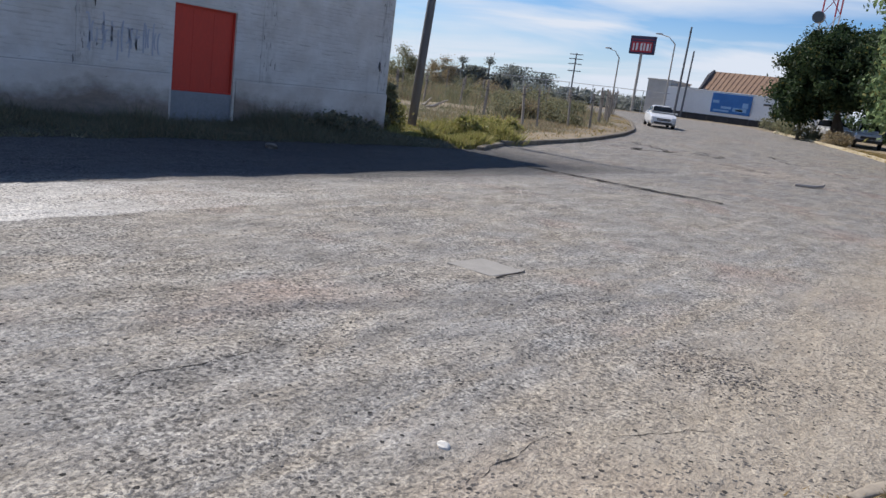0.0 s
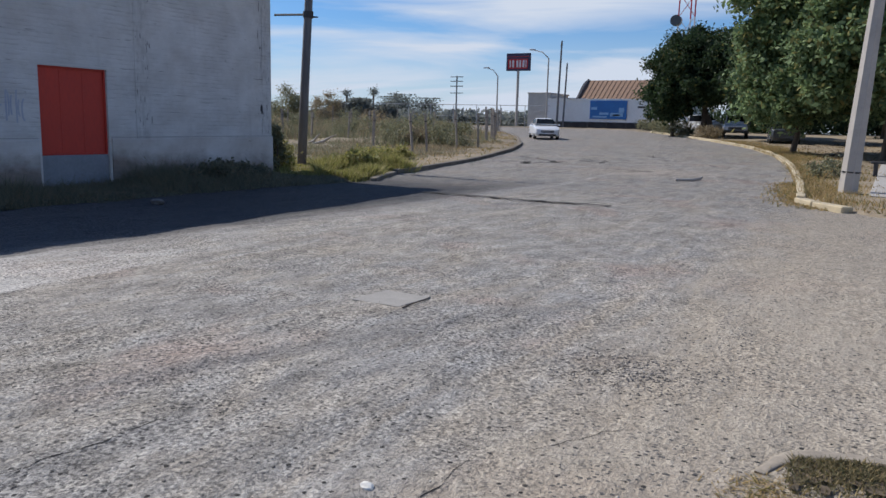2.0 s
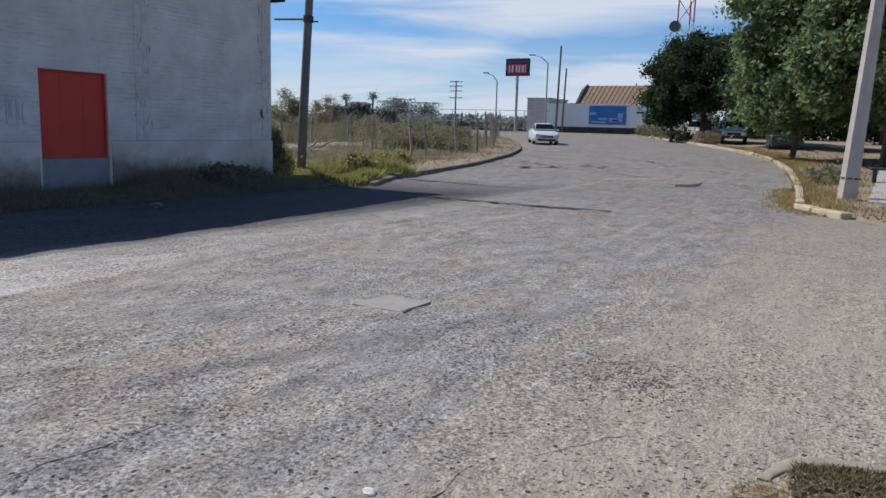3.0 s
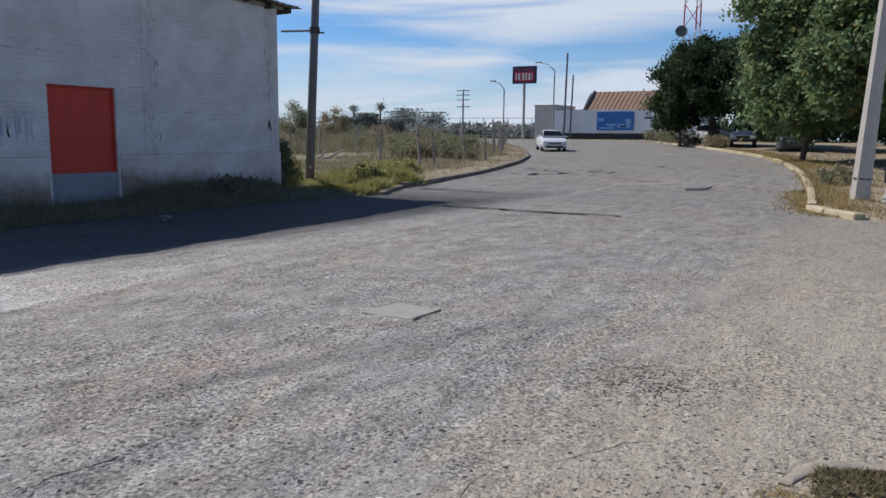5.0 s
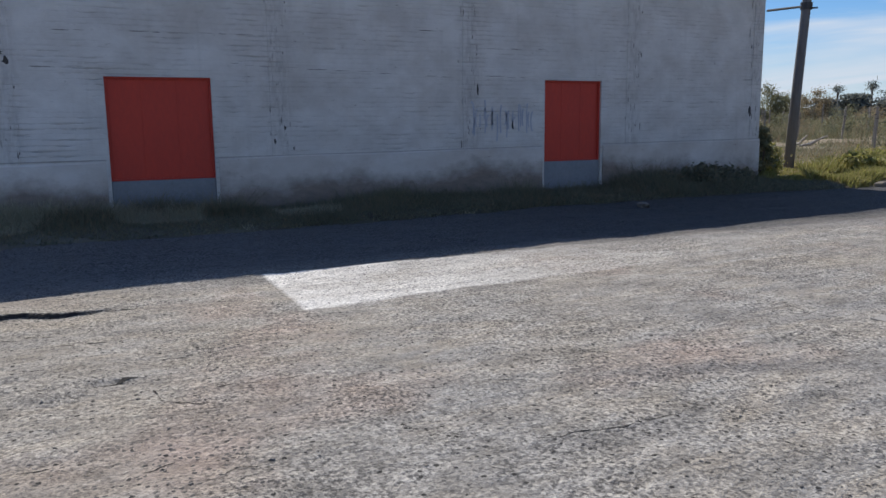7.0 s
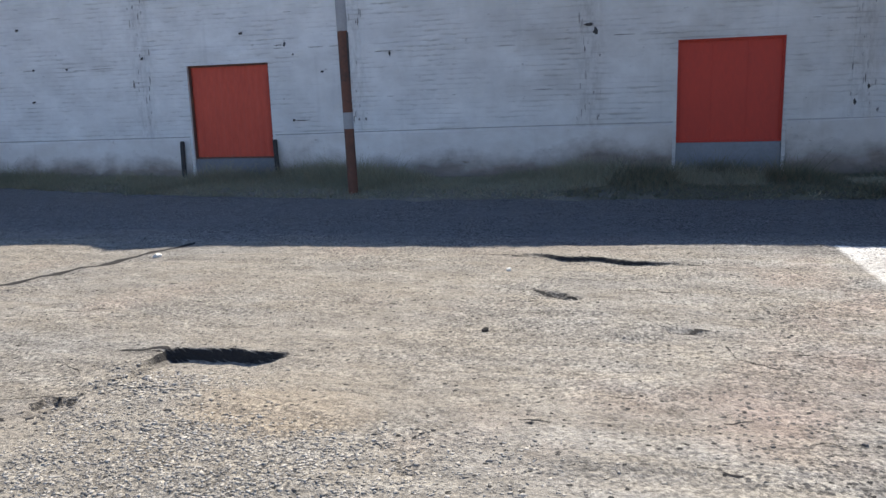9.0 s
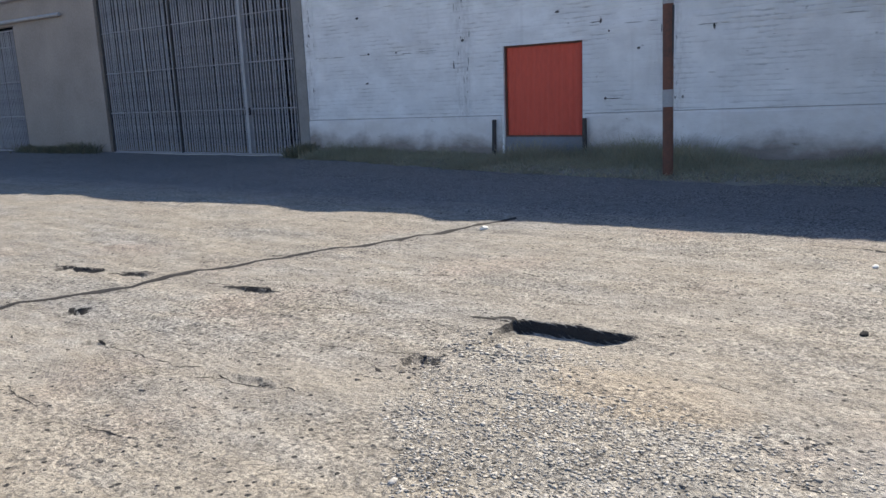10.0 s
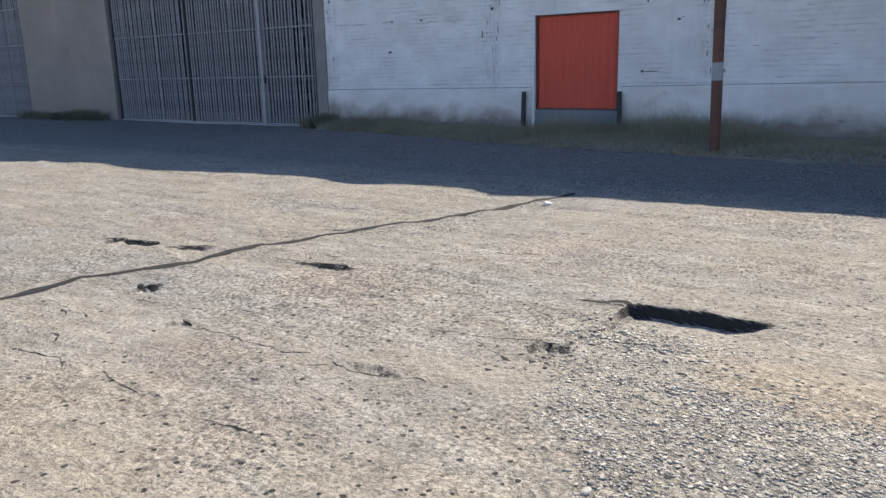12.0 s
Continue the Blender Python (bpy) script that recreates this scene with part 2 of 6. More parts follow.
    nt.links.new(maths(nt, "ADD", place.outputs["Y"], maths(nt, "MULTIPLY", maths(nt, "SUBTRACT", big, 0.5), 6.0)), sandy.inputs["Value"])
    silt = maths(nt, "MULTIPLY", sandy.outputs["Result"], ramp(nt, tex_noise(nt, 0.7, 6, 0.65, (1.0, 0.5, 1.0), vec=oc), 0.38, 0.56, (0.15, 0.15, 0.15), (1, 1, 1)))
    silt = maths(nt, "MULTIPLY", silt, maths(nt, "GREATER_THAN", place.outputs["X"], 6.2))
    tone = mix(nt, maths(nt, "MULTIPLY", silt, 0.5), tone, (0.36, 0.318, 0.262))
    tone = mix(nt, maths(nt, "MULTIPLY", sandy.outputs["Result"], old), mix(nt, 1.0, tone, (1.05, 1.05, 1.05), "MULTIPLY"), mix(nt, 1.0, tone, (0.92, 0.918, 0.91), "MULTIPLY"))
    show = mix(nt, 1.0, ramp(nt, tex_noise(nt, 0.8, 4, 0.6, vec=oc), 0.36, 0.58, (0.35, 0.35, 0.35), (1, 1, 1)), ramp(nt, maths(nt, "MAXIMUM", cement, maths(nt, "MAXIMUM", silt, drift.outputs["Result"])), 0.2, 1.0, (1, 1, 1), (0.62, 0.62, 0.62)), "MULTIPLY")
    grain = ramp(nt, stone_c.outputs["Red"], 0.05, 0.95, (0.64, 0.64, 0.65), (1.45, 1.44, 1.41))
    col = mix(nt, show, tone, mix(nt, 1.0, tone, grain, "MULTIPLY"))
    hollow = ramp(nt, pits, 0.38, 0.52, (0.30, 0.30, 0.31), (1.06, 1.06, 1.06))
    col = mix(nt, show, col, mix(nt, 1.0, col, hollow, "MULTIPLY"))
    crumb = tex_noise(nt, 11.0, 6, 0.7, (1.0, 0.5, 1.0), vec=oc)
    col = mix(nt, 1.0, col, ramp(nt, crumb, 0.32, 0.60, (0.80, 0.79, 0.78), (1.09, 1.09, 1.085)), "MULTIPLY")
    dot = maths(nt, "MULTIPLY", maths(nt, "LESS_THAN", speck_d, 0.17), maths(nt, "GREATER_THAN", speck_c.outputs["Green"], 0.40))
    col = mix(nt, maths(nt, "MULTIPLY", dot, 0.95), col, (0.03, 0.029, 0.028))
    peck_d, peck_c = cells(30.0)
    rough_at = ramp(nt, tex_noise(nt, 1.1, 4, 0.6, vec=oc), 0.42, 0.60, (0.25, 0.25, 0.25), (1, 1, 1))
    peck = maths(nt, "MULTIPLY", maths(nt, "LESS_THAN", maths(nt, "ADD", peck_d, maths(nt, "MULTIPLY", fine, 0.15)), 0.40), maths(nt, "GREATER_THAN", peck_c.outputs["Green"], 0.52))
    col = mix(nt, maths(nt, "MULTIPLY", maths(nt, "MULTIPLY", peck, rough_at), maths(nt, "SUBTRACT", 0.95, maths(nt, "MULTIPLY", silt, 0.25))), col, (0.085, 0.082, 0.08))
    col = mix(nt, 0.28, col, mix(nt, 1.0, col, ramp(nt, fine, 0.25, 0.75, (0.5, 0.5, 0.5), (1.4, 1.4, 1.4)), "MULTIPLY"))
    # shade in the potholes painted on: steep faces go near black
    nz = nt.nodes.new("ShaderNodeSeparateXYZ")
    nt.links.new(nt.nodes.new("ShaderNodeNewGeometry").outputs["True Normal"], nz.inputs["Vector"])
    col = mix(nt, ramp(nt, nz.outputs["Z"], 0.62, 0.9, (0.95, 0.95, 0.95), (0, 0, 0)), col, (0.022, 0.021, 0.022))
    nt.links.new(col, b.inputs["Base Color"])
    b.inputs["Roughness"].default_value, b.inputs["Specular IOR Level"].default_value = 0.9, 0.25
    h = maths(nt, "ADD", maths(nt, "MULTIPLY", stone_d, -0.25), maths(nt, "ADD", maths(nt, "MULTIPLY", crumb, 2.2), maths(nt, "ADD", maths(nt, "MULTIPLY", pits, 1.3), maths(nt, "ADD", maths(nt, "MULTIPLY", drag, 1.5), maths(nt, "MULTIPLY", fine, 0.3)))))
    h = maths(nt, "ADD", h, maths(nt, "MULTIPLY", peck, -1.2))
    bump(nt, b, h, 0.9, 0.014)
    return m


def painted_brick(name, white, bare, stain, courses=1.0):
    """Rough courses under old paint that has run, flaked and gone grey."""
    m, nt, b = principled(name)
    oc = nt.nodes.new("ShaderNodeTexCoord").outputs["Object"]
    sx = nt.nodes.new("ShaderNodeSeparateXYZ")
    nt.links.new(oc, sx.inputs["Vector"])
    blot = tex_noise(nt, 0.5, 5, 0.6, vec=oc)
    cloud = tex_noise(nt, 1.7, 6, 0.65, (1, 0.7, 1.2), vec=oc)
    course = tex_noise(nt, 1.1, 5, 0.65, (1, 0.8, 1.6), vec=oc)
    broken = tex_noise(nt, 5.0, 4, 0.65, (1, 0.45, 3.5), vec=oc)
    runs = tex_noise(nt, 2.2, 4, 0.6, (1, 1.6, 0.14), vec=oc)
    flake = tex_noise(nt, 9.0, 5, 0.7, (1, 0.5, 1.4), vec=oc)
    # uneven bed joints, showing only in patches
    wave = maths(nt, "SINE", maths(nt, "ADD", maths(nt, "MULTIPLY", sx.outputs["Z"], 2 * math.pi / 0.088), maths(nt, "MULTIPLY", broken, 9.0)))
    joint = maths(nt, "MULTIPLY", ramp(nt, wave, 0.35, 0.95), maths(nt, "MULTIPLY", ramp(nt, course, 0.42, 0.62), ramp(nt, broken, 0.38, 0.60)))
    fade = nt.nodes.new("ShaderNodeMapRange")
    fade.inputs["From Min"].default_value, fade.inputs["From Max"].default_value = 9.0, 20.0
    fade.inputs["To Min"].default_value, fade.inputs["To Max"].default_value = 1.0, 0.7
    nt.links.new(sx.outputs["Y"], fade.inputs["Value"])
    joint = maths(nt, "MULTIPLY", joint, maths(nt, "MULTIPLY", fade.outputs["Result"], courses))
    col = mix(nt, ramp(nt, blot, 0.35, 0.7), white, bare)
    col = mix(nt, ramp(nt, cloud, 0.36, 0.62, (0.36, 0.36, 0.36), (0, 0, 0)), col, mix(nt, 0.55, bare, stain))
    col = mix(nt, maths(nt, "MULTIPLY", ramp(nt, runs, 0.60, 0.80), 0.18), col, stain)
    col = mix(nt, maths(nt, "MULTIPLY", ramp(nt, flake, 0.65, 0.71), 0.7), col, stain)
    col = mix(nt, maths(nt, "MULTIPLY", joint, 0.5), col, stain)
    # paint broken up over the concrete ties
    near = None
    for tie in (-5.58, -1.0, 3.52, 7.9, 12.25, 16.12, 20.2, 23.88):
        gap = maths(nt, "ABSOLUTE", maths(nt, "SUBTRACT", sx.outputs["Y"], tie))
        near = gap if near is None else maths(nt, "MINIMUM", near, gap)
    torn = tex_noise(nt, 4.0, 6, 0.7, (1, 2.6, 0.8), vec=oc)
    column = maths(nt, "MULTIPLY", ramp(nt, near, 0.06, 0.36, (1, 1, 1), (0, 0, 0)), maths(nt, "ADD", maths(nt, "MULTIPLY", ramp(nt, torn, 0.46, 0.60), 0.75), 0.15))
    col = mix(nt, maths(nt, "MULTIPLY", column, 0.75 * courses), col, mix(nt, 0.45, col, stain))
    # greyed and browned weathering in broad uneven clouds, most of it towards the corner end
    corner_end = nt.nodes.new("ShaderNodeMapRange")
    corner_end.inputs["From Min"].default_value, corner_end.inputs["From Max"].default_value = 6.0, 12.0
    nt.links.new(maths(nt, "ADD", sx.outputs["Y"], maths(nt, "MULTIPLY", blot, 4.0)), corner_end.inputs["Value"])
    grime = tex_noise(nt, 0.75, 7, 0.68, (1, 0.8, 1.1), vec=oc)
    shown = maths(nt, "MULTIPLY", ramp(nt, grime, 0.44, 0.66, (0, 0, 0), (0.5, 0.5, 0.5)), maths(nt, "ADD", maths(nt, "MULTIPLY", corner_end.outputs["Result"], 0.8), 0.2))
    col = mix(nt, shown, col, mix(nt, 1.0, col, (0.70, 0.655, 0.61), "MULTIPLY"))
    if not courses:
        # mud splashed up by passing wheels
        splash = maths(nt, "SUBTRACT", maths(nt, "ADD", maths(nt, "MULTIPLY", grime, 1.5), maths(nt, "MULTIPLY", cloud, 0.6)), maths(nt, "SUBTRACT", maths(nt, "MULTIPLY", sx.outputs["Z"], 1.25), maths(nt, "MULTIPLY", corner_end.outputs["Result"], 0.22)))
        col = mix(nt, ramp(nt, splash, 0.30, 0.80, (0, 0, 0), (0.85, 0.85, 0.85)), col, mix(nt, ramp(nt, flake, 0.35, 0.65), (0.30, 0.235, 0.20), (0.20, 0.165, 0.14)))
    # darker towards the corner end
    col = mix(nt, corner_end.outputs["Result"], col, mix(nt, 1.0, col, (0.76, 0.75, 0.735), "MULTIPLY"))
    nt.links.new(col, b.inputs["Base Color"])
    b.inputs["Roughness"].default_value, b.inputs["Specular IOR Level"].default_value = 0.88, 0.2
    h = maths(nt, "ADD", maths(nt, "MULTIPLY", joint, -1.0), maths(nt, "MULTIPLY", flake, 0.7))
    bump(nt, b, h, 0.7, 0.016)
    return m


def ground_material():
    """Dry sandy dirt, darker on the verge beside the wall."""
    m, nt, b = principled("dry_dirt")
    oc = nt.nodes.new("ShaderNodeTexCoord").outputs["Object"]
    place = nt.nodes.new("ShaderNodeSeparateXYZ")
    nt.links.new(oc, place.inputs["Vector"])
    big, fine = tex_noise(nt, 0.5, 5, 0.6, vec=oc), tex_noise(nt, 22.0, 4, 0.6, vec=oc)
    col = mix(nt, ramp(nt, big, 0.35, 0.68), (0.34, 0.28, 0.20), (0.20, 0.16, 0.11))
    col = mix(nt, 0.45, col, mix(nt, ramp(nt, fine, 0.3, 0.7), (0.34, 0.28, 0.20), (0.20, 0.16, 0.11)))
    # darker mottled tone for the verge
    dark_verge = mix(nt, ramp(nt, tex_noise(nt, 2.5, 5, 0.65, vec=oc), 0.4, 0.6), (0.085, 0.078, 0.06), (0.125, 0.118, 0.085))
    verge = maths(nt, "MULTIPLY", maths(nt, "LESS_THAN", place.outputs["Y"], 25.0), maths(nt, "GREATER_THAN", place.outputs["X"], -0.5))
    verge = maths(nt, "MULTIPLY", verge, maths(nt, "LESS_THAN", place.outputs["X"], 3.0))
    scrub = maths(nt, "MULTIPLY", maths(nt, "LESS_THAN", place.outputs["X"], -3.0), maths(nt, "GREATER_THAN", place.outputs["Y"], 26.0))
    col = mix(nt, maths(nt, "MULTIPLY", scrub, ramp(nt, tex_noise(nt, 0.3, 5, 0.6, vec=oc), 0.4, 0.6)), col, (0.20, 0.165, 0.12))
    # the brighter look of the verge towards the gates, put into its colour
    verge_lift = nt.nodes.new("ShaderNodeMapRange")
    verge_lift.inputs["From Min"].default_value, verge_lift.inputs["From Max"].default_value = 12.0, 4.0
    nt.links.new(place.outputs["Y"], verge_lift.inputs["Value"])
    dark_verge = mix(nt, verge_lift.outputs["Result"], dark_verge, (0.26, 0.24, 0.205))
    col = mix(nt, verge, col, dark_verge)
    nt.links.new(col, b.inputs["Base Color"])
    b.inputs["Roughness"].default_value, b.inputs["Specular IOR Level"].default_value = 0.95, 0.2
    bump(nt, b, fine, 0.6, 0.006)
    return m


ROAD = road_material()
GROUND = ground_material()
DIRT = surface("dry_dirt", (0.34, 0.28, 0.20), (0.20, 0.16, 0.11), 0.5, 22, 0.95, bumps=0.6)
SANDY = surface("sandy_concrete", (0.37, 0.32, 0.255), (0.23, 0.20, 0.16), 9.0, 50, 0.92, bumps=0.5)
SOIL = surface("dark_soil", (0.16, 0.125, 0.085), (0.08, 0.062, 0.045), 3.0, 40, 0.95, bumps=0.6)
CONCRETE = surface("pale_concrete", (0.60, 0.58, 0.54), (0.44, 0.42, 0.39), 1.2, 24, 0.9, bumps=0.3)
PATH_SLAB = surface("worn_path_concrete", (0.44, 0.415, 0.38), (0.31, 0.29, 0.265), 1.2, 24, 0.92, bumps=0.4)
KERB = surface("weathered_kerb_concrete", (0.25, 0.215, 0.17), (0.13, 0.11, 0.088), 2.0, 28, 0.92, bumps=0.5)
YELLOW_KERB = surface("faded_yellow_kerb", (0.56, 0.46, 0.29), (0.36, 0.31, 0.23), 3.0, 28, 0.9, bumps=0.4)
POLE_CONCRETE = surface("pole_concrete", (0.50, 0.46, 0.41), (0.36, 0.33, 0.30), 2.2, 34, 0.88, bumps=0.3)
POLE_WOOD = surface("grey_pole_wood", (0.19, 0.19, 0.20), (0.11, 0.11, 0.115), 3.0, 30, 0.85, bumps=0.4, stretch=(6, 6, 0.4))
POST_GREY = surface("weathered_fence_post", (0.36, 0.32, 0.28), (0.20, 0.175, 0.15), 2.5, 30, 0.9, bumps=0.3)
TAR_AND_GAP_SHADE = surface("black_tar_and_gap_shade", (0.018, 0.017, 0.016), (0.034, 0.031, 0.03), 3.0, 26, 0.9, bumps=0.4)
BRICK = painted_brick("white_painted_brick", (0.93, 0.93, 0.925), (0.84, 0.84, 0.835), (0.30, 0.285, 0.27))
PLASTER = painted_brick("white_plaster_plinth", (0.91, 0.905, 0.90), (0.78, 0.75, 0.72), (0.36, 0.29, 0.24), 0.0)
BEIGE = surface("beige_plaster", (0.40, 0.345, 0.305), (0.25, 0.22, 0.195), 0.6, 14, 0.9, bumps=0.2)
GRIME = surface("grey_weathered_paint", (0.50, 0.485, 0.47), (0.30, 0.29, 0.28), 7.0, 45, 0.9, bumps=0.2)
FLAKE = surface("bare_patch", (0.30, 0.29, 0.28), (0.16, 0.155, 0.15), 6.0, 40, 0.9, bumps=0.2)
RED = surface("red_sheet_metal", (0.58, 0.058, 0.036), (0.44, 0.048, 0.034), 1.0, 18, 0.5, bumps=0.08, stretch=(1, 1, 0.4))
# brighter red, used on the third shutter only
RED_BRIGHT = surface("brighter_red_sheet_metal", (0.76, 0.115, 0.07), (0.60, 0.085, 0.055), 1.0, 18, 0.5, bumps=0.08, stretch=(1, 1, 0.4))
SILL = surface("grey_sill_cement", (0.27, 0.29, 0.32), (0.19, 0.20, 0.22), 1.5, 20, 0.9, bumps=0.3)
RUST = surface("rusty_pipe_paint", (0.22, 0.095, 0.065), (0.10, 0.062, 0.05), 4.5, 25, 0.75, bumps=0.3)
PALE_PAINT = surface("pale_grey_paint", (0.45, 0.45, 0.46), (0.32, 0.32, 0.33), 2.0, 24, 0.7, bumps=0.15)
DARK_STEEL = surface("dark_steel", (0.075, 0.07, 0.07), (0.04, 0.038, 0.038), 3.0, 30, 0.6, bumps=0.15)
JAMB = surface("grey_cement_jamb", (0.33, 0.315, 0.30), (0.22, 0.21, 0.20), 1.6, 20, 0.9, bumps=0.3)
BAR_STEEL = surface("grey_bar_steel", (0.46, 0.46, 0.48), (0.26, 0.26, 0.28), 2.0, 20, 0.6, bumps=0.1)
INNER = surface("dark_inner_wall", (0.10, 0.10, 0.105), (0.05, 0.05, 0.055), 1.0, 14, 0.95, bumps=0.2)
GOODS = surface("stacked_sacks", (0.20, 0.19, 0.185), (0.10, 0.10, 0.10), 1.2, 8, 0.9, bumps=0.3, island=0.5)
ROOF_SHEET = surface("old_roof_sheet", (0.33, 0.30, 0.27), (0.20, 0.16, 0.13), 1.2, 16, 0.7, bumps=0.2)
TILE = surface("red_clay_roof", (0.27, 0.175, 0.115), (0.19, 0.125, 0.09), 1.2, 10, 0.9, bumps=0.4)
WHITE_WALL = surface("white_block_wall", (0.86, 0.86, 0.85), (0.74, 0.74, 0.73), 0.6, 6, 0.85, bumps=0.15)
DARK_BASE = surface("dark_painted_base", (0.06, 0.06, 0.065), (0.03, 0.03, 0.033), 0.8, 6, 0.85)
BLUE = surface("blue_sign_paint", (0.05, 0.20, 0.50), (0.04, 0.14, 0.38), 0.8, 5, 0.5, bumps=0)
SKYBLUE = surface("light_blue_paint", (0.30, 0.50, 0.72), (0.22, 0.40, 0.62), 0.8, 5, 0.5, bumps=0)
SIGN_RED = surface("red_sign_paint", (0.50, 0.04, 0.05), (0.40, 0.035, 0.045), 0.8, 5, 0.5, bumps=0)
SIGN_NAVY = surface("navy_sign_paint", (0.06, 0.05, 0.10), (0.04, 0.035, 0.07), 0.8, 5, 0.5, bumps=0)
SIGN_WHITE = surface("white_sign_paint", (0.75, 0.72, 0.72), (0.62, 0.6, 0.6), 0.8, 5, 0.5, bumps=0)
CAR_WHITE = surface("white_car_paint", (0.66, 0.67, 0.69), (0.62, 0.63, 0.65), 0.8, 3, 0.25, bumps=0, spec=0.6)
CAR_GREY = surface("dark_car_paint", (0.06, 0.065, 0.07), (0.04, 0.045, 0.05), 0.8, 3, 0.25, bumps=0, spec=0.6)
GLASS_DARK = surface("tinted_glass", (0.02, 0.024, 0.028), (0.015, 0.018, 0.02), 1.0, 3, 0.12, bumps=0, spec=0.25)
RUBBER = surface("tyre_rubber", (0.03, 0.03, 0.03), (0.02, 0.02, 0.02), 3.0, 20, 0.85)
CHROME = surface("bright_metal", (0.6, 0.6, 0.62), (0.45, 0.45, 0.47), 2.0, 10, 0.3, metal=0.9, bumps=0)
LAMP_GLASS = surface("headlight_glass", (0.75, 0.78, 0.8), (0.6, 0.63, 0.66), 2.0, 10, 0.15, bumps=0, spec=0.7)
BARK = surface("bark", (0.17, 0.13, 0.10), (0.08, 0.06, 0.05), 3.0, 24, 0.95, bumps=0.7, stretch=(3, 3, 0.6))
LEAF_DARK = foliage("dark_tree_leaves", (0.075, 0.115, 0.05), (0.02, 0.038, 0.017), yellowing=0.04)
LEAF_GREEN = foliage("green_tree_leaves", (0.33, 0.43, 0.20), (0.06, 0.105, 0.05), (0.26, 0.24, 0.09), 0.12)
LEAF_DRY = foliage("dry_scrub_leaves", (0.41, 0.335, 0.22), (0.23, 0.185, 0.12), (0.36, 0.30, 0.18), 0.3)
LEAF_OLIVE = foliage("olive_scrub_leaves", (0.31, 0.31, 0.19), (0.16, 0.165, 0.10), (0.28, 0.24, 0.13), 0.2)
GRASS_GREEN = foliage("green_weeds", (0.46, 0.44, 0.14), (0.17, 0.175, 0.055), (0.42, 0.36, 0.16), 0.35)
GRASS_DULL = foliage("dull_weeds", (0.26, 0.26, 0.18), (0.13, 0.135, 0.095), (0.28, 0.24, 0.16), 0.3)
# paler copy of the dull weeds: brighter shade put into the colour
GRASS_LIFTED = foliage("lifted_weeds", (0.48, 0.47, 0.35), (0.27, 0.275, 0.20), (0.44, 0.38, 0.27), 0.3)
# far leaves paled and greyed: distance haze put into the colour
LEAF_HAZED = foliage("hazed_tree_leaves", (0.27, 0.29, 0.26), (0.16, 0.18, 0.165), (0.14, 0.14, 0.10), 0.1)
GRASS_BED = foliage("short_bed_grass", (0.26, 0.21, 0.11), (0.08, 0.085, 0.04), (0.40, 0.31, 0.16), 0.3)
LITTER = foliage("fallen_leaves", (0.22, 0.15, 0.08), (0.09, 0.06, 0.035), (0.30, 0.22, 0.10), 0.2)
GRASS_DRY = foliage("straw_grass", (0.54, 0.40, 0.19), (0.28, 0.20, 0.09), (0.16, 0.16, 0.05), 0.25)
STONE_SLAB = surface("thin_slab", (0.36, 0.342, 0.313), (0.275, 0.26, 0.236), 5.0, 60, 0.92, bumps=0.7)
STONE = surface("loose_stones", (0.66, 0.615, 0.55), (0.36, 0.33, 0.29), 6.0, 60, 0.9, bumps=0.2, island=0.55)
DARK_STONE = surface("asphalt_crumbs", (0.30, 0.275, 0.25), (0.11, 0.10, 0.092), 6.0, 60, 0.9, bumps=0.2, island=0.5)
PALE_STONE = surface("pale_stone", (0.84, 0.81, 0.74), (0.68, 0.65, 0.58), 6.0, 60, 0.9)
STICK = surface("weathered_stick", (0.13, 0.105, 0.085), (0.07, 0.058, 0.05), 6.0, 60, 0.9)
PLANK = surface("grey_plank", (0.46, 0.42, 0.38), (0.28, 0.25, 0.22), 6.0, 60, 0.9)
INK = surface("blue_spray_paint", (0.34, 0.39, 0.50), (0.52, 0.54, 0.58), 6.0, 40, 0.8, bumps=0)


# ---- builders ----
def part(name, bm, material, parent=None, label="", smooth=False):
    me = bpy.data.meshes.new(name)
    bm.normal_update()
    bm.to_mesh(me)
    bm.free()
    me.materials.append(material)
    if smooth:
        me.polygons.foreach_set("use_smooth", [True] * len(me.polygons))
    ob = new(name, me)
    if parent is not None:
        ob.parent = parent
    if label:
        ob["label"] = label
    return ob


def thing(name, at, label, category, group="", kind=""):
    ob = new(name)
    ob.empty_display_size = 0.2
    ob.matrix_world = at if isinstance(at, Matrix) else Matrix.Translation(at)
    return tagged(ob, label, category, group, kind)


def slab(bm, x0, x1, y0, y1, z0, z1, bevel=0.0):
    v = [bm.verts.new((x, y, z)) for z in (z0, z1) for x, y in ((x0, y0), (x1, y0), (x1, y1), (x0, y1))]
    fs = [bm.faces.new([v[i] for i in f]) for f in ((3, 2, 1, 0), (4, 5, 6, 7), (0, 1, 5, 4), (1, 2, 6, 5), (2, 3, 7, 6), (3, 0, 4, 7))]
    if bevel:
        es = list({e for f in fs for e in f.edges})
        bmesh.ops.bevel(bm, geom=es, offset=bevel, segments=1, affect="EDGES")
    return bm


def box(x0, x1, y0, y1, z0, z1, bevel=0.0):
    return slab(bmesh.new(), x0, x1, y0, y1, z0, z1, bevel)


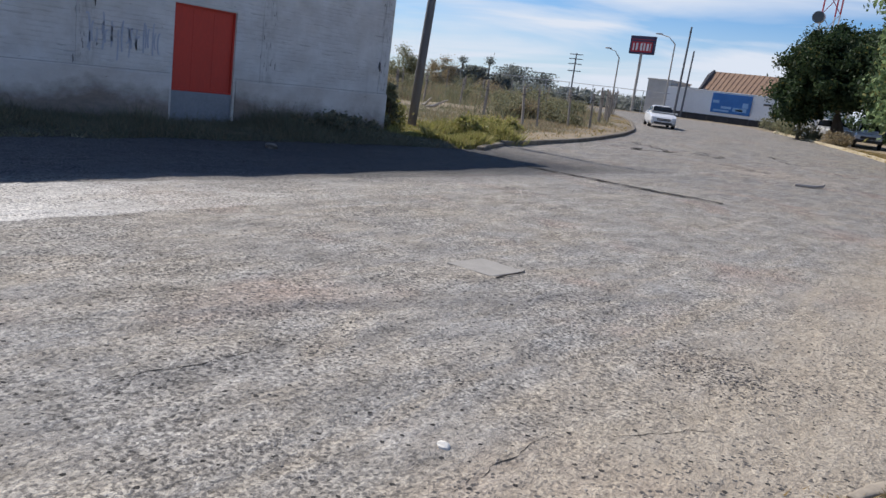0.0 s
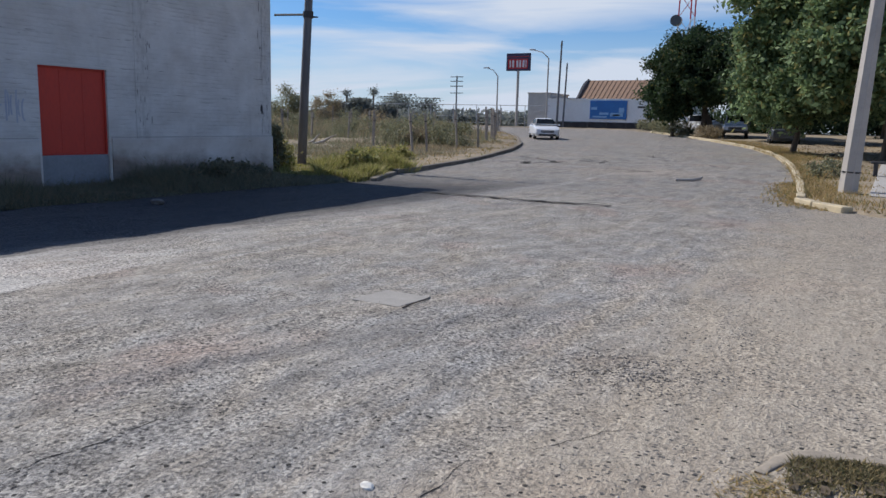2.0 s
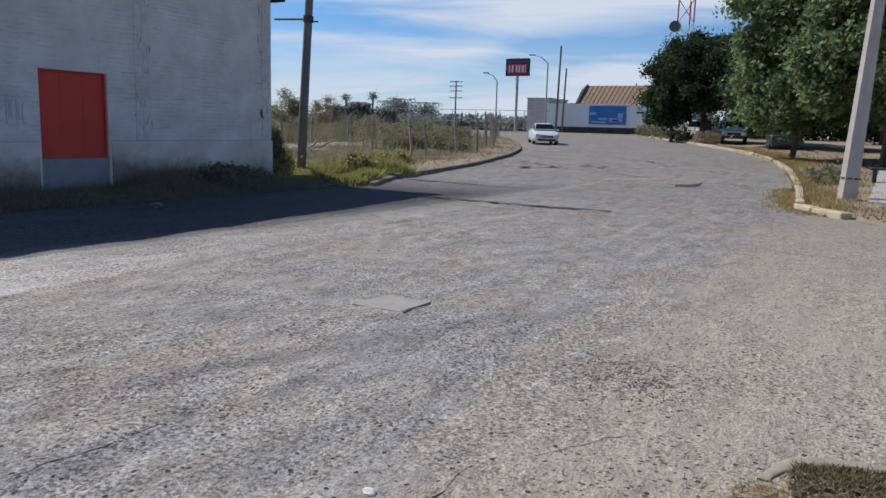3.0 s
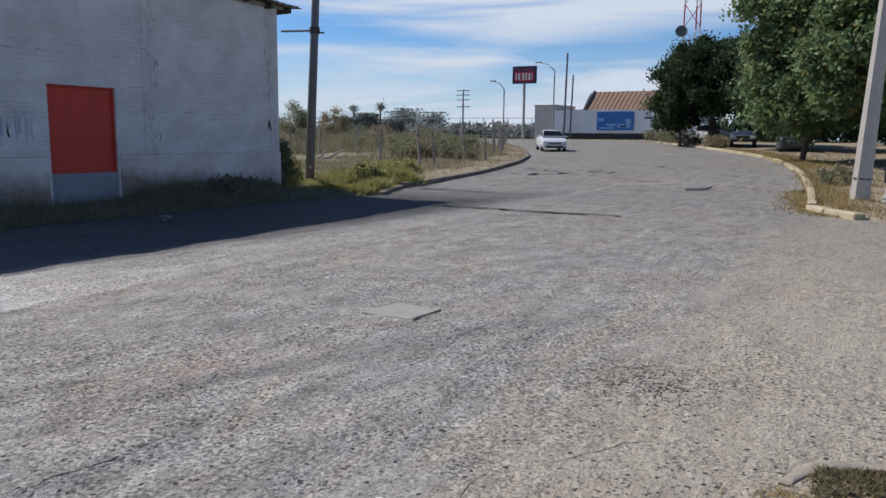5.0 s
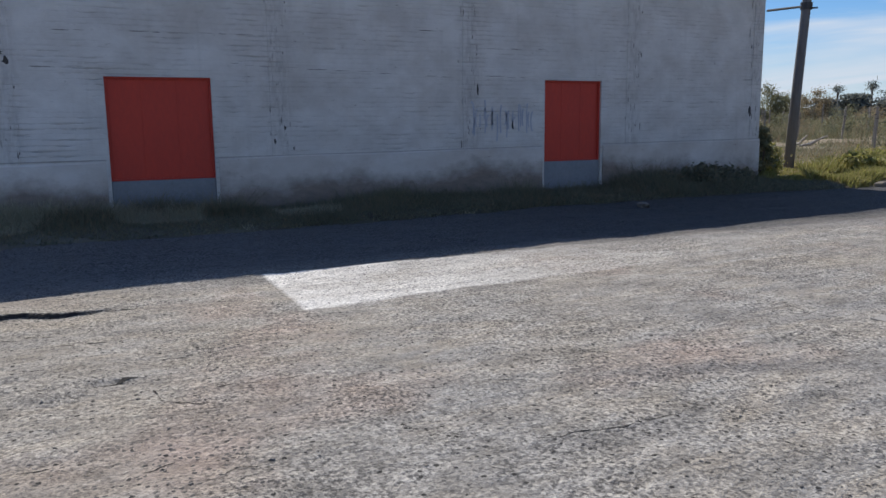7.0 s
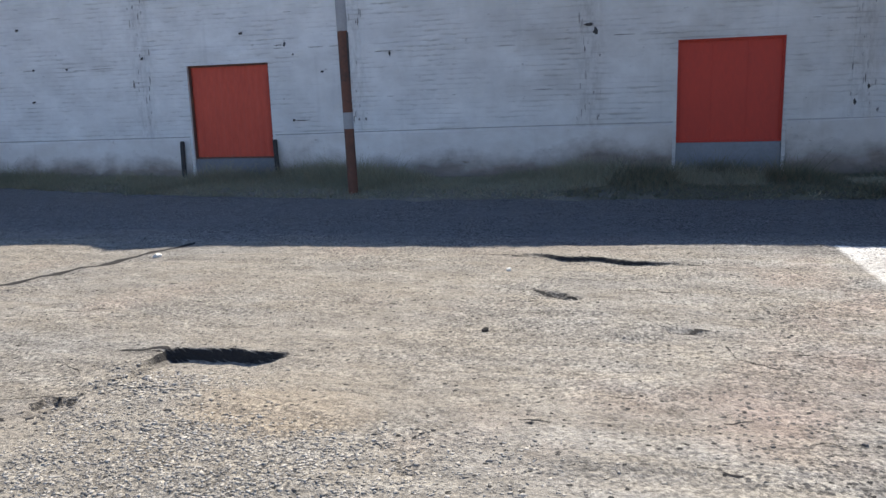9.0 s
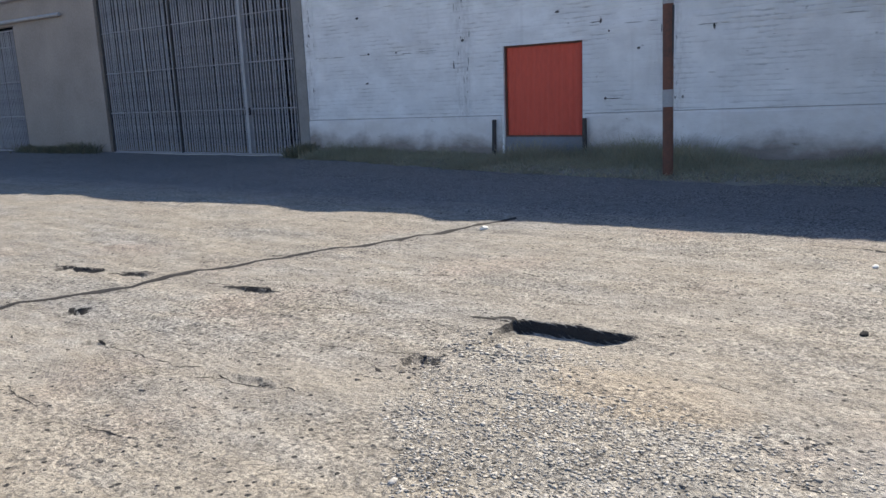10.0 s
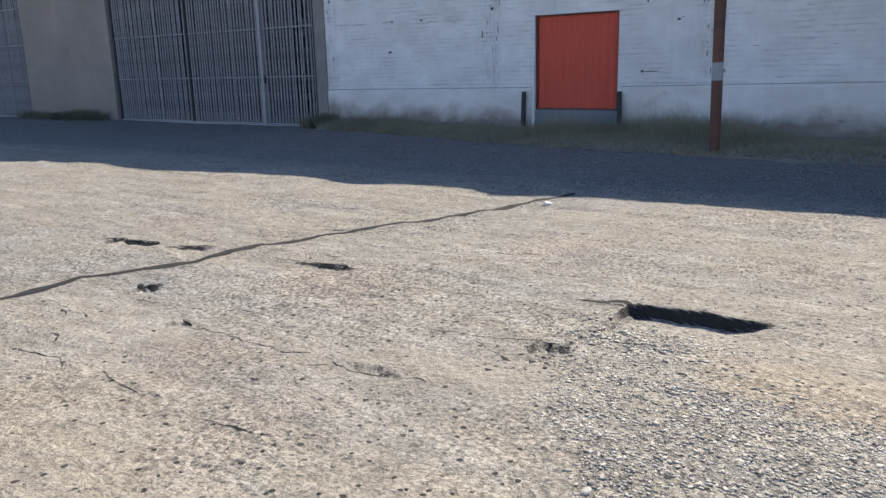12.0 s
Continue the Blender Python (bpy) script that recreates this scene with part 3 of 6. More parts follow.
def tube(bm, points, radii, sides=8):
    """A round bar through points, closed at both ends."""
    rings = []
    pts = [Vector(p) for p in points]
    for k, p in enumerate(pts):
        d = (pts[min(k + 1, len(pts) - 1)] - pts[max(k - 1, 0)]).normalized()
        a = d.orthogonal().normalized()
        if abs(d.z) < 0.95:
            a = d.cross(Vector((0, 0, 1))).normalized()
        c = d.cross(a)
        r = radii[k] if isinstance(radii, (list, tuple)) else radii
        rings.append([bm.verts.new(p + r * (math.cos(2 * math.pi * s / sides) * a + math.sin(2 * math.pi * s / sides) * c)) for s in range(sides)])
    for q, r in zip(rings, rings[1:]):
        for s in range(sides):
            bm.faces.new((q[s], q[(s + 1) % sides], r[(s + 1) % sides], r[s]))
    bm.faces.new(rings[0][::-1])
    bm.faces.new(rings[-1])
    return bm


def rod(points, radii, sides=8):
    return tube(bmesh.new(), points, radii, sides)


def raw(name, verts, faces, material, label="", category="", kind="", parent=None, smooth=False):
    """A mesh object straight from arrays of corners and faces with equal numbers of sides."""
    verts, faces = np.asarray(verts, np.float32), np.asarray(faces, np.int32)
    me = bpy.data.meshes.new(name)
    me.vertices.add(len(verts))
    me.vertices.foreach_set("co", verts.ravel())
    n = faces.shape[1]
    me.loops.add(faces.size)
    me.loops.foreach_set("vertex_index", faces.ravel())
    me.polygons.add(len(faces))
    me.polygons.foreach_set("loop_start", np.arange(0, faces.size, n, dtype=np.int32))
    me.polygons.foreach_set("loop_total", np.full(len(faces), n, np.int32))
    if smooth:
        me.polygons.foreach_set("use_smooth", np.ones(len(faces), bool))
    me.update(calc_edges=True)
    me.materials.append(material)
    ob = new(name, me)
    if parent is not None:
        ob.parent = parent
    return tagged(ob, label, category, "", kind)


RNG = np.random.default_rng(11)


def leaves(centres, size, rng=RNG, droop=0.0, narrow=0.5):
    """Small bent leaves (two quads each would be too many: one quad) at the centres, turned at random."""
    n = len(centres)
    a = rng.normal(size=(n, 3))
    a[:, 2] -= droop
    a /= np.linalg.norm(a, axis=1, keepdims=True)
    b = np.cross(a, rng.normal(size=(n, 3)))
    b /= np.linalg.norm(b, axis=1, keepdims=True) + 1e-9
    s = size * rng.uniform(0.6, 1.4, (n, 1))
    c = np.asarray(centres)
    v = np.stack([c - a * s, c + b * s * narrow - a * s * 0.1, c + a * s, c - b * s * narrow - a * s * 0.1], 1).reshape(-1, 3)
    return v, np.arange(4 * n).reshape(-1, 4)


def blades(bases, height, rng=RNG, lean=0.45, width=0.012):
    """Grass blades: tall thin triangles on the bases."""
    n = len(bases)
    b = np.asarray(bases, float)
    h = (height if np.ndim(height) else np.full(n, height)) * rng.uniform(0.45, 1.3, n)
    ang = rng.uniform(0, 2 * np.pi, n)
    side = np.stack([np.cos(ang), np.sin(ang), 0 * ang], 1) * width * rng.uniform(0.6, 1.6, (n, 1))
    tip = b + np.stack([rng.normal(0, lean, n) * h, rng.normal(0, lean, n) * h, h], 1)
    return np.stack([b - side, b + side, tip], 1).reshape(-1, 3), np.arange(3 * n).reshape(-1, 3)


def pebbles(centres, sizes, rng=RNG):
    """Flattened eight-sided stones, each squashed and turned its own way."""
    n = len(centres)
    base = np.array([(1, 0, 0), (0, 1, 0), (-1, 0, 0), (0, -1, 0), (0, 0, 1), (0, 0, -1)], float)
    ang = rng.uniform(0, 2 * np.pi, n)
    shape = np.stack([sizes * rng.uniform(0.7, 1.4, n), sizes * rng.uniform(0.6, 1.1, n), sizes * rng.uniform(0.14, 0.32, n)], 1)
    v = base[None] * shape[:, None] * rng.uniform(0.5, 1.35, (n, 6, 1)) + rng.normal(0, 0.14, (n, 6, 3)) * np.asarray(sizes)[:, None, None]
    c, s = np.cos(ang)[:, None], np.sin(ang)[:, None]
    v = np.stack([v[..., 0] * c - v[..., 1] * s, v[..., 0] * s + v[..., 1] * c, v[..., 2]], -1) + np.asarray(centres)[:, None]
    f = np.array([(0, 1, 4), (1, 2, 4), (2, 3, 4), (3, 0, 4), (1, 0, 5), (2, 1, 5), (3, 2, 5), (0, 3, 5)])
    return v.reshape(-1, 3), (f[None] + 6 * np.arange(n)[:, None, None]).reshape(-1, 3)


# ---- the lie of the land ----
def rise(y):
    """The street climbs gently beyond the warehouse and levels out."""
    d = np.clip(np.asarray(y, float) - 29, 0, None)
    return np.minimum(0.026 * d * d / (d + 6), 1.45)


LEFT_EDGE = ((-90, -0.4), (-6.6, -0.4), (-5.4, 0.7), (-3.0, 1.15), (0.0, 1.9), (3.0, 2.45), (9.0, 2.6), (14.0, 2.35), (20.0, 1.65), (25.2, 2.1), (28.5, 1.0), (32.5, 0.2), (37.4, -0.8), (43.9, -2.6), (50.5, -5.0), (61.7, -10.5), (73, -17.5), (79, -28), (85, -60), (92, -200))
RIGHT_EDGE = ((-90, 60), (24.0, 60), (24.9, 15.6), (25.5, 14.3), (26.1, 13.4), (27.0, 12.5), (28.0, 12.26), (34.4, 11.6), (42.6, 10.4), (49.5, 9.0), (56.5, 6.9), (63.2, 4.07), (72, -0.17), (84, -6.7), (91, -12.5), (92, -200))


def edge(table, y):
    ys, xs = np.array(table).T
    return np.interp(y, ys, xs)


def value_noise(x, y, scale, seed=0):
    """Smooth random heights from 0 to 1 on a plan."""
    x, y = np.asarray(x, float) * scale, np.asarray(y, float) * scale
    xi, yi = np.floor(x), np.floor(y)
    fx, fy = x - xi, y - yi
    fx, fy = fx * fx * (3 - 2 * fx), fy * fy * (3 - 2 * fy)

    def h(a, b):
        q = np.sin(a * 127.1 + b * 311.7 + seed * 74.7) * 43758.5453
        return q - np.floor(q)

    return (h(xi, yi) * (1 - fx) + h(xi + 1, yi) * fx) * (1 - fy) + (h(xi, yi + 1) * (1 - fx) + h(xi + 1, yi + 1) * fx) * fy


def outside(x, y):
    """How far a place lies outside the roadway; negative on it."""
    wob = (value_noise(x, y, 0.9, 3) - 0.5) * 0.5 + (value_noise(x, y, 4.0, 4) - 0.5) * 0.15
    near = np.where(np.asarray(y) < 25, wob, 0.25 * wob)
    return np.maximum(edge(LEFT_EDGE, y) - x, x - edge(RIGHT_EDGE, y)) + near


# broken edges of potholes: place, half length, turn, depth, how far the floor climbs back
POTHOLES = (
    (9.80, 6.32, 0.43, 5, 0.078, 0.75), (6.86, 8.40, 0.92, -9, 0.045, 0.9), (8.20, 8.20, 0.26, -25, 0.035, 0.4), (9.00, 9.08, 0.16, -12, 0.03, 0.3),
    (10.27, 1.66, 0.30, 8, 0.045, 0.45), (10.17, 2.32, 0.20, 20, 0.035, 0.35), (10.06, 3.70, 0.24, 12, 0.032, 0.45), (11.09, 3.04, 0.10, 20, 0.04, 0.3),
    (11.44, 3.94, 0.14, 10, 0.03, 0.3), (11.40, 5.26, 0.24, 8, 0.03, 0.3), (10.66, 5.83, 0.12, 15, 0.045, 0.35), (10.45, 4.5, 0.16, 10, 0.018, 0.3),
    (2.9, 40.6, 0.8, 30, 0.10, 0.8), (1.3, 37.3, 0.8, 10, 0.10, 0.9), (4.4, 44.8, 0.6, 20, 0.10, 0.7), (3.7, 39.6, 0.5, 10, 0.08, 0.6),
    (6.7, 36.0, 0.7, 40, 0.05, 0.7), (7.4, 36.9, 0.5, 30, 0.05, 0.5), (8.1, 40.2, 0.5, 20, 0.08, 0.6), (2.0, 38.4, 0.5, 0, 0.09, 0.6), (0.6, 40.2, 0.5, 15, 0.08, 0.6), (5.6, 42.6, 0.4, 10, 0.07, 0.5),
)


def road_height(x, y):
    z = rise(y) + 0.026 * (value_noise(x, y, 0.55, 1) - 0.5) + 0.015 * (value_noise(x, y, 2.3, 2) - 0.5) + 0.008 * (value_noise(x, y, 7, 6) - 0.5) + 0.006 * (value_noise(x, y, 15, 5) - 0.5)
    z = z + 0.022 * (value_noise(3.0 * np.asarray(x), 0.9 * np.asarray(y), 1.0, 10) - 0.5) + 0.013 * (value_noise(8.0 * np.asarray(x), 2.2 * np.asarray(y), 1.0, 11) - 0.5)
    for px, py, half, turn, depth, run in POTHOLES:
        c, s = math.cos(radians(turn)), math.sin(radians(turn))
        u, v = -(x - px) * s + (y - py) * c, (x - px) * c + (y - py) * s
        v = v + (0.34 if half > 0.9 else 0.13) * half * (value_noise(u, 0 * u, 3.0 / max(half, 0.2), 7) - 0.5) + (0.045 * (value_noise(u, 0 * u, 13, 8) - 0.5) if half < 0.35 else 0.022 * (value_noise(u, 0 * u, 8, 8) - 0.5))
        reach = np.clip(1.15 - 1.15 * (np.abs(u) / half) ** np.where(u < 0, 12.0 if half < 0.9 else 2.0, 2.0), 0, 1)
        if half < 0.35:
            reach = reach * np.clip(0.15 + 1.5 * value_noise(u, 0 * u, 11, 9), 0, 1)
        z = z - depth * reach * np.clip(v / 0.03, 0, 1) * np.clip(1 - v / run, 0, 1) ** 1.3
    return z


def stops(*spans):
    """Grid lines from spans of (from, to, step)."""
    out = [np.arange(a, b - 1e-6, s) for a, b, s in spans]
    return np.concatenate(out + [np.array([spans[-1][1]])])


def sheet(xs, ys, height, keep=None):
    X, Y = np.meshgrid(xs, ys, indexing="ij")
    Z = height(X, Y)
    v = np.stack([X, Y, Z], -1).reshape(-1, 3)
    i = np.arange(len(xs) * len(ys)).reshape(len(xs), len(ys))
    f = np.stack([i[:-1, :-1], i[1:, :-1], i[1:, 1:], i[:-1, 1:]], -1).reshape(-1, 4)
    if keep is not None:
        k = keep((X[:-1, :-1] + X[1:, 1:]) / 2, (Y[:-1, :-1] + Y[1:, 1:]) / 2).ravel()
        f = f[k]
        used = np.unique(f)
        back = np.zeros(len(v), np.int64)
        back[used] = np.arange(len(used))
        v, f = v[used], back[f]
    return v, f


def ground_height(x, y):
    d = outside(x, y)
    off = np.where(d > 0, 0.10 * np.clip(0.1 + d / 0.5, 0, 1), -0.25 * np.clip(-d / 0.3, 0, 1) - 0.01)
    lumps = 0.12 * (value_noise(x, y, 0.35, 21) - 0.4) * np.clip(d / 2, 0, 1) + 0.05 * (value_noise(x, y, 1.4, 22) - 0.5) * np.clip(d, 0, 1)
    far = np.hypot(x, y) > 260
    return np.where(far, rise(y), rise(y) + off + lumps)


gx = stops((-2600, -300, 230), (-300, -60, 12), (-60, -20, 2), (-20, 16, 0.25), (16, 60, 2), (60, 300, 12), (300, 2600, 230))
gy = stops((-2600, -300, 230), (-300, -60, 12), (-60, -8, 2), (-8, 62, 0.3), (62, 100, 1), (100, 300, 10), (300, 2600, 230))
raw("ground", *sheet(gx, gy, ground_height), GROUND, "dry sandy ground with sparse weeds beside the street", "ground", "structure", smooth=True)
rx = stops((-200, -30, 10), (-30, 0, 0.5), (0, 6.4, 0.08), (6.4, 6.6, 0.03), (6.6, 7.0, 0.012), (7.0, 9.6, 0.03), (9.6, 10.5, 0.012), (10.5, 12.2, 0.03), (12.2, 15, 0.08), (15, 30, 0.8), (30, 62, 4))
ry = stops((-90, -12, 3), (-12, 0.8, 0.2), (0.8, 9.6, 0.03), (9.6, 16, 0.06), (16, 30, 0.14), (30, 48, 0.12), (48, 93, 0.6))
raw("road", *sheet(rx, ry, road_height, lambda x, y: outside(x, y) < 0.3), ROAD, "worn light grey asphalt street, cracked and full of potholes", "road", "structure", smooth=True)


# ---- the warehouse ----
def wall_top(y):
    return 4.75 + max(0.0, (24.2 - y)) * 0.075


def wall_shell(x0, x1, spans, y0, y1, top):
    """One closed wall from y0 to y1 with openings (ya, yb, za, zb) through it and a sloping top."""
    bm = bmesh.new()
    ys = sorted({y0, y1, *[v for s in spans for v in s[:2]]})
    zs = sorted({-0.3, *[v for s in spans for v in s[2:]]})
    known = {}

    def corner(x, j, k):
        if (x, j, k) not in known:
            known[x, j, k] = bm.verts.new((x, ys[j], zs[k] if k < len(zs) else top(ys[j])))
        return known[x, j, k]

    def solid(j, k):
        if not (0 <= j < len(ys) - 1 and 0 <= k < len(zs)):
            return False
        y, z = (ys[j] + ys[j + 1]) / 2, zs[k] + 0.01
        return not any(a < y < b and c < z < d for a, b, c, d in spans)

    for j in range(len(ys) - 1):
        for k in range(len(zs)):
            if not solid(j, k):
                continue
            for x, order in ((x1, (0, 1, 2, 3)), (x0, (3, 2, 1, 0))):
                ring = [corner(x, j, k), corner(x, j + 1, k), corner(x, j + 1, k + 1), corner(x, j, k + 1)]
                bm.faces.new([ring[i] for i in order])
            for dj, dk, p, q in ((-1, 0, (j, k), (j, k + 1)), (1, 0, (j + 1, k + 1), (j + 1, k)), (0, -1, (j + 1, k), (j, k)), (0, 1, (j, k + 1), (j + 1, k + 1))):
                if not solid(j + dj, k + dk):
                    bm.faces.new((corner(x0, *p), corner(x1, *p), corner(x1, *q), corner(x0, *q)))
    bmesh.ops.recalc_face_normals(bm, faces=bm.faces[:])
    return bm


DOORS = ((17.90, 19.36, 0.74, 2.445), (9.38, 11.08, 0.66, 2.387), (0.0, 1.775, 0.50, 2.342))
warehouse = thing("warehouse", (0, 0, 0), "long white painted brick warehouse with a stained wall", "warehouse", kind="structure")
part("front_wall", wall_shell(-0.32, 0.0, [(a, b, -0.2, d) for a, b, c, d in DOORS], -5.69, 24.15, wall_top), BRICK, warehouse, "white painted brick wall with grey runs")
part("end_wall", wall_shell(-14.0, -0.322, [], 23.85, 24.15, lambda y: 4.74), BRICK, warehouse)
# plaster plinth under a ledge, broken at the doors
cuts = [-5.69] + [v for a, b, *_ in sorted(DOORS) for v in (a - 0.06, b + 0.06)] + [24.17]
for a, b in zip(cuts[::2], cuts[1::2]):
    bm = bmesh.new()
    n = max(2, int((b - a) / 0.5))
    prev = None
    for k in range(n + 1):
        y = a + (b - a) * k / n
        zt = 0.93 + 0.012 * y * 0.6 + 0.012 * math.sin(y * 2.1)
        ring = [bm.verts.new(p) for p in ((-0.05, y, -0.3), (0.03, y, -0.3), (0.026, y, zt - 0.03), (0.008, y, zt), (-0.05, y, zt))]
        if prev:
            for q in range(5):
                bm.faces.new((prev[q], ring[q], ring[(q + 1) % 5], prev[(q + 1) % 5]))
        else:
            bm.faces.new(ring)
        prev = ring
    bm.faces.new(prev[::-1])
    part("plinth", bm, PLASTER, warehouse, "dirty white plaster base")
for a, b in zip(cuts[::2], cuts[1::2]):
    n = max(1, int((b - a) / 2.4))
    for k in range(n):
        ya, yb = a + (b - a) * k / n, a + (b - a) * (k + 1) / n
        za, zb = (0.937 + 0.0072 * y + 0.012 * math.sin(y * 2.1) for y in (ya, yb))
        bm = box(0.0, 0.0135, 0, yb - ya, 0, 0.016)
        for q in bm.verts:
            q.co.z += (zb - za) * q.co.y / (yb - ya)
        ob = part("ledge_joint", bm, GRIME, warehouse, "dark joint along the ledge")
        ob.location = (0, ya, za)
rnd = random.Random(24)


def scar(name, y, z, w, h, proud, mt, n=9):
    """A ragged patch standing a little proud of the wall, with broken edges."""
    bm = bmesh.new()
    ring = [(w * math.cos(t) * rnd.uniform(0.45, 1.2), h * math.sin(t) * rnd.uniform(0.45, 1.2)) for t in [2 * math.pi * q / n for q in range(n)]]
    lo = [bm.verts.new((0.0, p, q)) for p, q in ring]
    hi = [bm.verts.new((proud, p * 0.9, q * 0.9)) for p, q in ring]
    bm.faces.new(hi)
    for q in range(n):
        bm.faces.new((lo[q], lo[(q + 1) % n], hi[(q + 1) % n], hi[q]))
    ob = part(name, bm, mt, warehouse)
    ob.location = (0, y, z)


def clear(y, z):
    return 1.0 < z < 4.5 and -5.6 < y < 24.05 and not any(a - 0.14 < y < b + 0.14 and c - 0.2 < z < d + 0.2 for a, b, c, d in DOORS)


# paint broken away in columns over the concrete ties
TIES = (-5.58, -1.0, 3.52, 7.9, 12.25, 16.12, 20.2, 23.88)
for y in TIES:
    for low, high, count in ((1.12, 2.15, 11), (2.2, 2.75, 4), (2.7, 4.4, 14)):
        for k in range(count):
            yy, zz = y + rnd.choice((-0.13, 0.13, 0.0)) + rnd.gauss(0, 0.05), rnd.uniform(low, high)
            if clear(yy, zz):
                scar("paint_flake", yy, zz, rnd.uniform(0.006, 0.02), rnd.uniform(0.02, 0.11), 0.0125, FLAKE if rnd.random() < 0.4 else GRIME)
# open bed joints in broken lengths
for ya, yb, za, zb, full in ((-5.5, -1.3, 2.39, 2.37, 0.7), (1.9, 3.4, 2.59, 2.57, 0.8), (3.9, 7.6, 2.45, 2.42, 0.45), (8.2, 9.3, 2.52, 2.52, 0.5), (11.2, 15.9, 2.63, 2.46, 0.75), (16.4, 23.7, 2.50, 2.52, 0.55), (3.6, 7.7, 1.62, 1.66, 0.3), (8.1, 12.0, 3.10, 3.14, 0.3), (12.6, 16.0, 3.32, 3.36, 0.3), (16.4, 20.0, 3.05, 3.1, 0.3), (20.4, 23.7, 2.02, 2.0, 0.35), (20.4, 23.7, 1.62, 1.64, 0.3), (-5.4, -1.2, 3.42, 3.40, 0.35), (-0.8, 3.3, 3.28, 3.26, 0.3)):
    y = ya
    while y < yb:
        length = rnd.uniform(0.12, 0.6)
        z = za + (zb - za) * (y - ya) / (yb - ya) + rnd.gauss(0, 0.008)
        if rnd.random() < full and clear(y, z) and clear(y + length, z):
            scar("bed_joint", y + length / 2, z, length / 2, rnd.uniform(0.005, 0.012), 0.0085, FLAKE if rnd.random() < 0.35 else GRIME, 15)
        y += length + 0.03
# chipped spots and old bolts
for y, z, w, h in ((-3.92, 3.23, 0.045, 0.035), (-3.71, 1.74, 0.06, 0.022), (-3.62, 2.40, 0.035, 0.03), (-2.80, 2.39, 0.03, 0.025), (1.25, 2.91, 0.06, 0.022), (2.16, 2.66, 0.03, 0.05), (2.02, 2.65, 0.12, 0.012), (2.25, 1.23, 0.03, 0.03), (2.42, 1.22, 0.20, 0.012), (2.9, 2.12, 0.03, 0.035), (2.32, 2.47, 0.02, 0.03), (-0.98, 2.53, 0.05, 0.03), (4.26, 2.40, 0.02, 0.06), (12.34, 1.52, 0.035, 0.04), (12.15, 1.28, 0.03, 0.06), (23.8, 1.80, 0.05, 0.16), (16.3, 2.25, 0.02, 0.12), (-5.5, 2.95, 0.03, 0.05), (7.9, 2.72, 0.10, 0.03), (8.0, 2.60, 0.05, 0.08)):
    scar("chipped_spot", y, z, w, h, 0.016, DARK_STEEL)
# concrete ties: flush posts and a beam, faintly proud
for y in (-5.5, -1.0, 3.52, 7.9, 12.25, 16.12, 20.2, 23.98):
    part("tie_column", box(-0.05, 0.010, y - 0.16, y + 0.16, 0.8, wall_top(y) - 0.15, 0.004), BRICK, warehouse)
for a, b in ((-5.3, -1.2), (-0.8, 3.32), (3.72, 7.7), (8.1, 12.05), (12.45, 15.92), (16.32, 20.0), (20.4, 23.8)):
    part("tie_beam", box(-0.05, 0.007, a, b, 2.46, 2.66, 0.003), BRICK, warehouse)

# roof with a shallow overhang
def warp(y):
    """Unseen humps in the eave, shaped to scallop its shadow on the street."""
    return sum(h * math.exp(-((y - c) / w) ** 2) for c, w, h in ((-5.0, 0.5, 0.10), (-2.9, 0.75, 0.24), (1.05, 0.5, 0.20), (3.15, 0.32, 0.22), (7.6, 0.6, 0.06), (13.0, 0.8, 0.05)))


bm = bmesh.new()
ny = 130
for k in range(ny):
    y = -5.6 + (24.75 + 5.6) * k / ny
    y2 = -5.6 + (24.75 + 5.6) * (k + 0.52) / ny
    y3 = -5.6 + (24.75 + 5.6) * (k + 1) / ny
    for p, q, up in ((y, y2, 0.025), (y2, y3, 0.0)):
        zp, zq = wall_top(p) + 0.02 + up + warp(p), wall_top(q) + 0.02 + up + warp(q)
        v = [bm.verts.new(c) for c in ((0.30, p, zp), (0.30, q, zq), (-14.3, q, zq + 1.2 - warp(q)), (-14.3, p, zp + 1.2 - warp(p)), (0.30, p, zp + 0.03), (0.30, q, zq + 0.03), (-14.3, q, zq + 1.23 - warp(q)), (-14.3, p, zp + 1.23 - warp(p)))]
        for f in ((0, 1, 2, 3), (7, 6, 5, 4), (0, 4, 5, 1), (3, 2, 6, 7), (0, 3, 7, 4), (1, 5, 6, 2)):
            bm.faces.new([v[i] for i in f])
part("roof", bm, ROOF_SHEET, warehouse, "old corrugated roof sheets with a short overhang")
for y in (22.2, 23.0, 23.75, 24.4):
    part("rafter_end", box(-0.3, 0.24, y - 0.04, y + 0.04, wall_top(y) - 0.13, wall_top(y) + 0.01, 0.006), DARK_STEEL, warehouse)
# short broken channel under the eave
part("eave_board", box(0.012, 0.05, 21.9, 24.6, 4.70, 4.80, 0.006), ROOF_SHEET, warehouse)

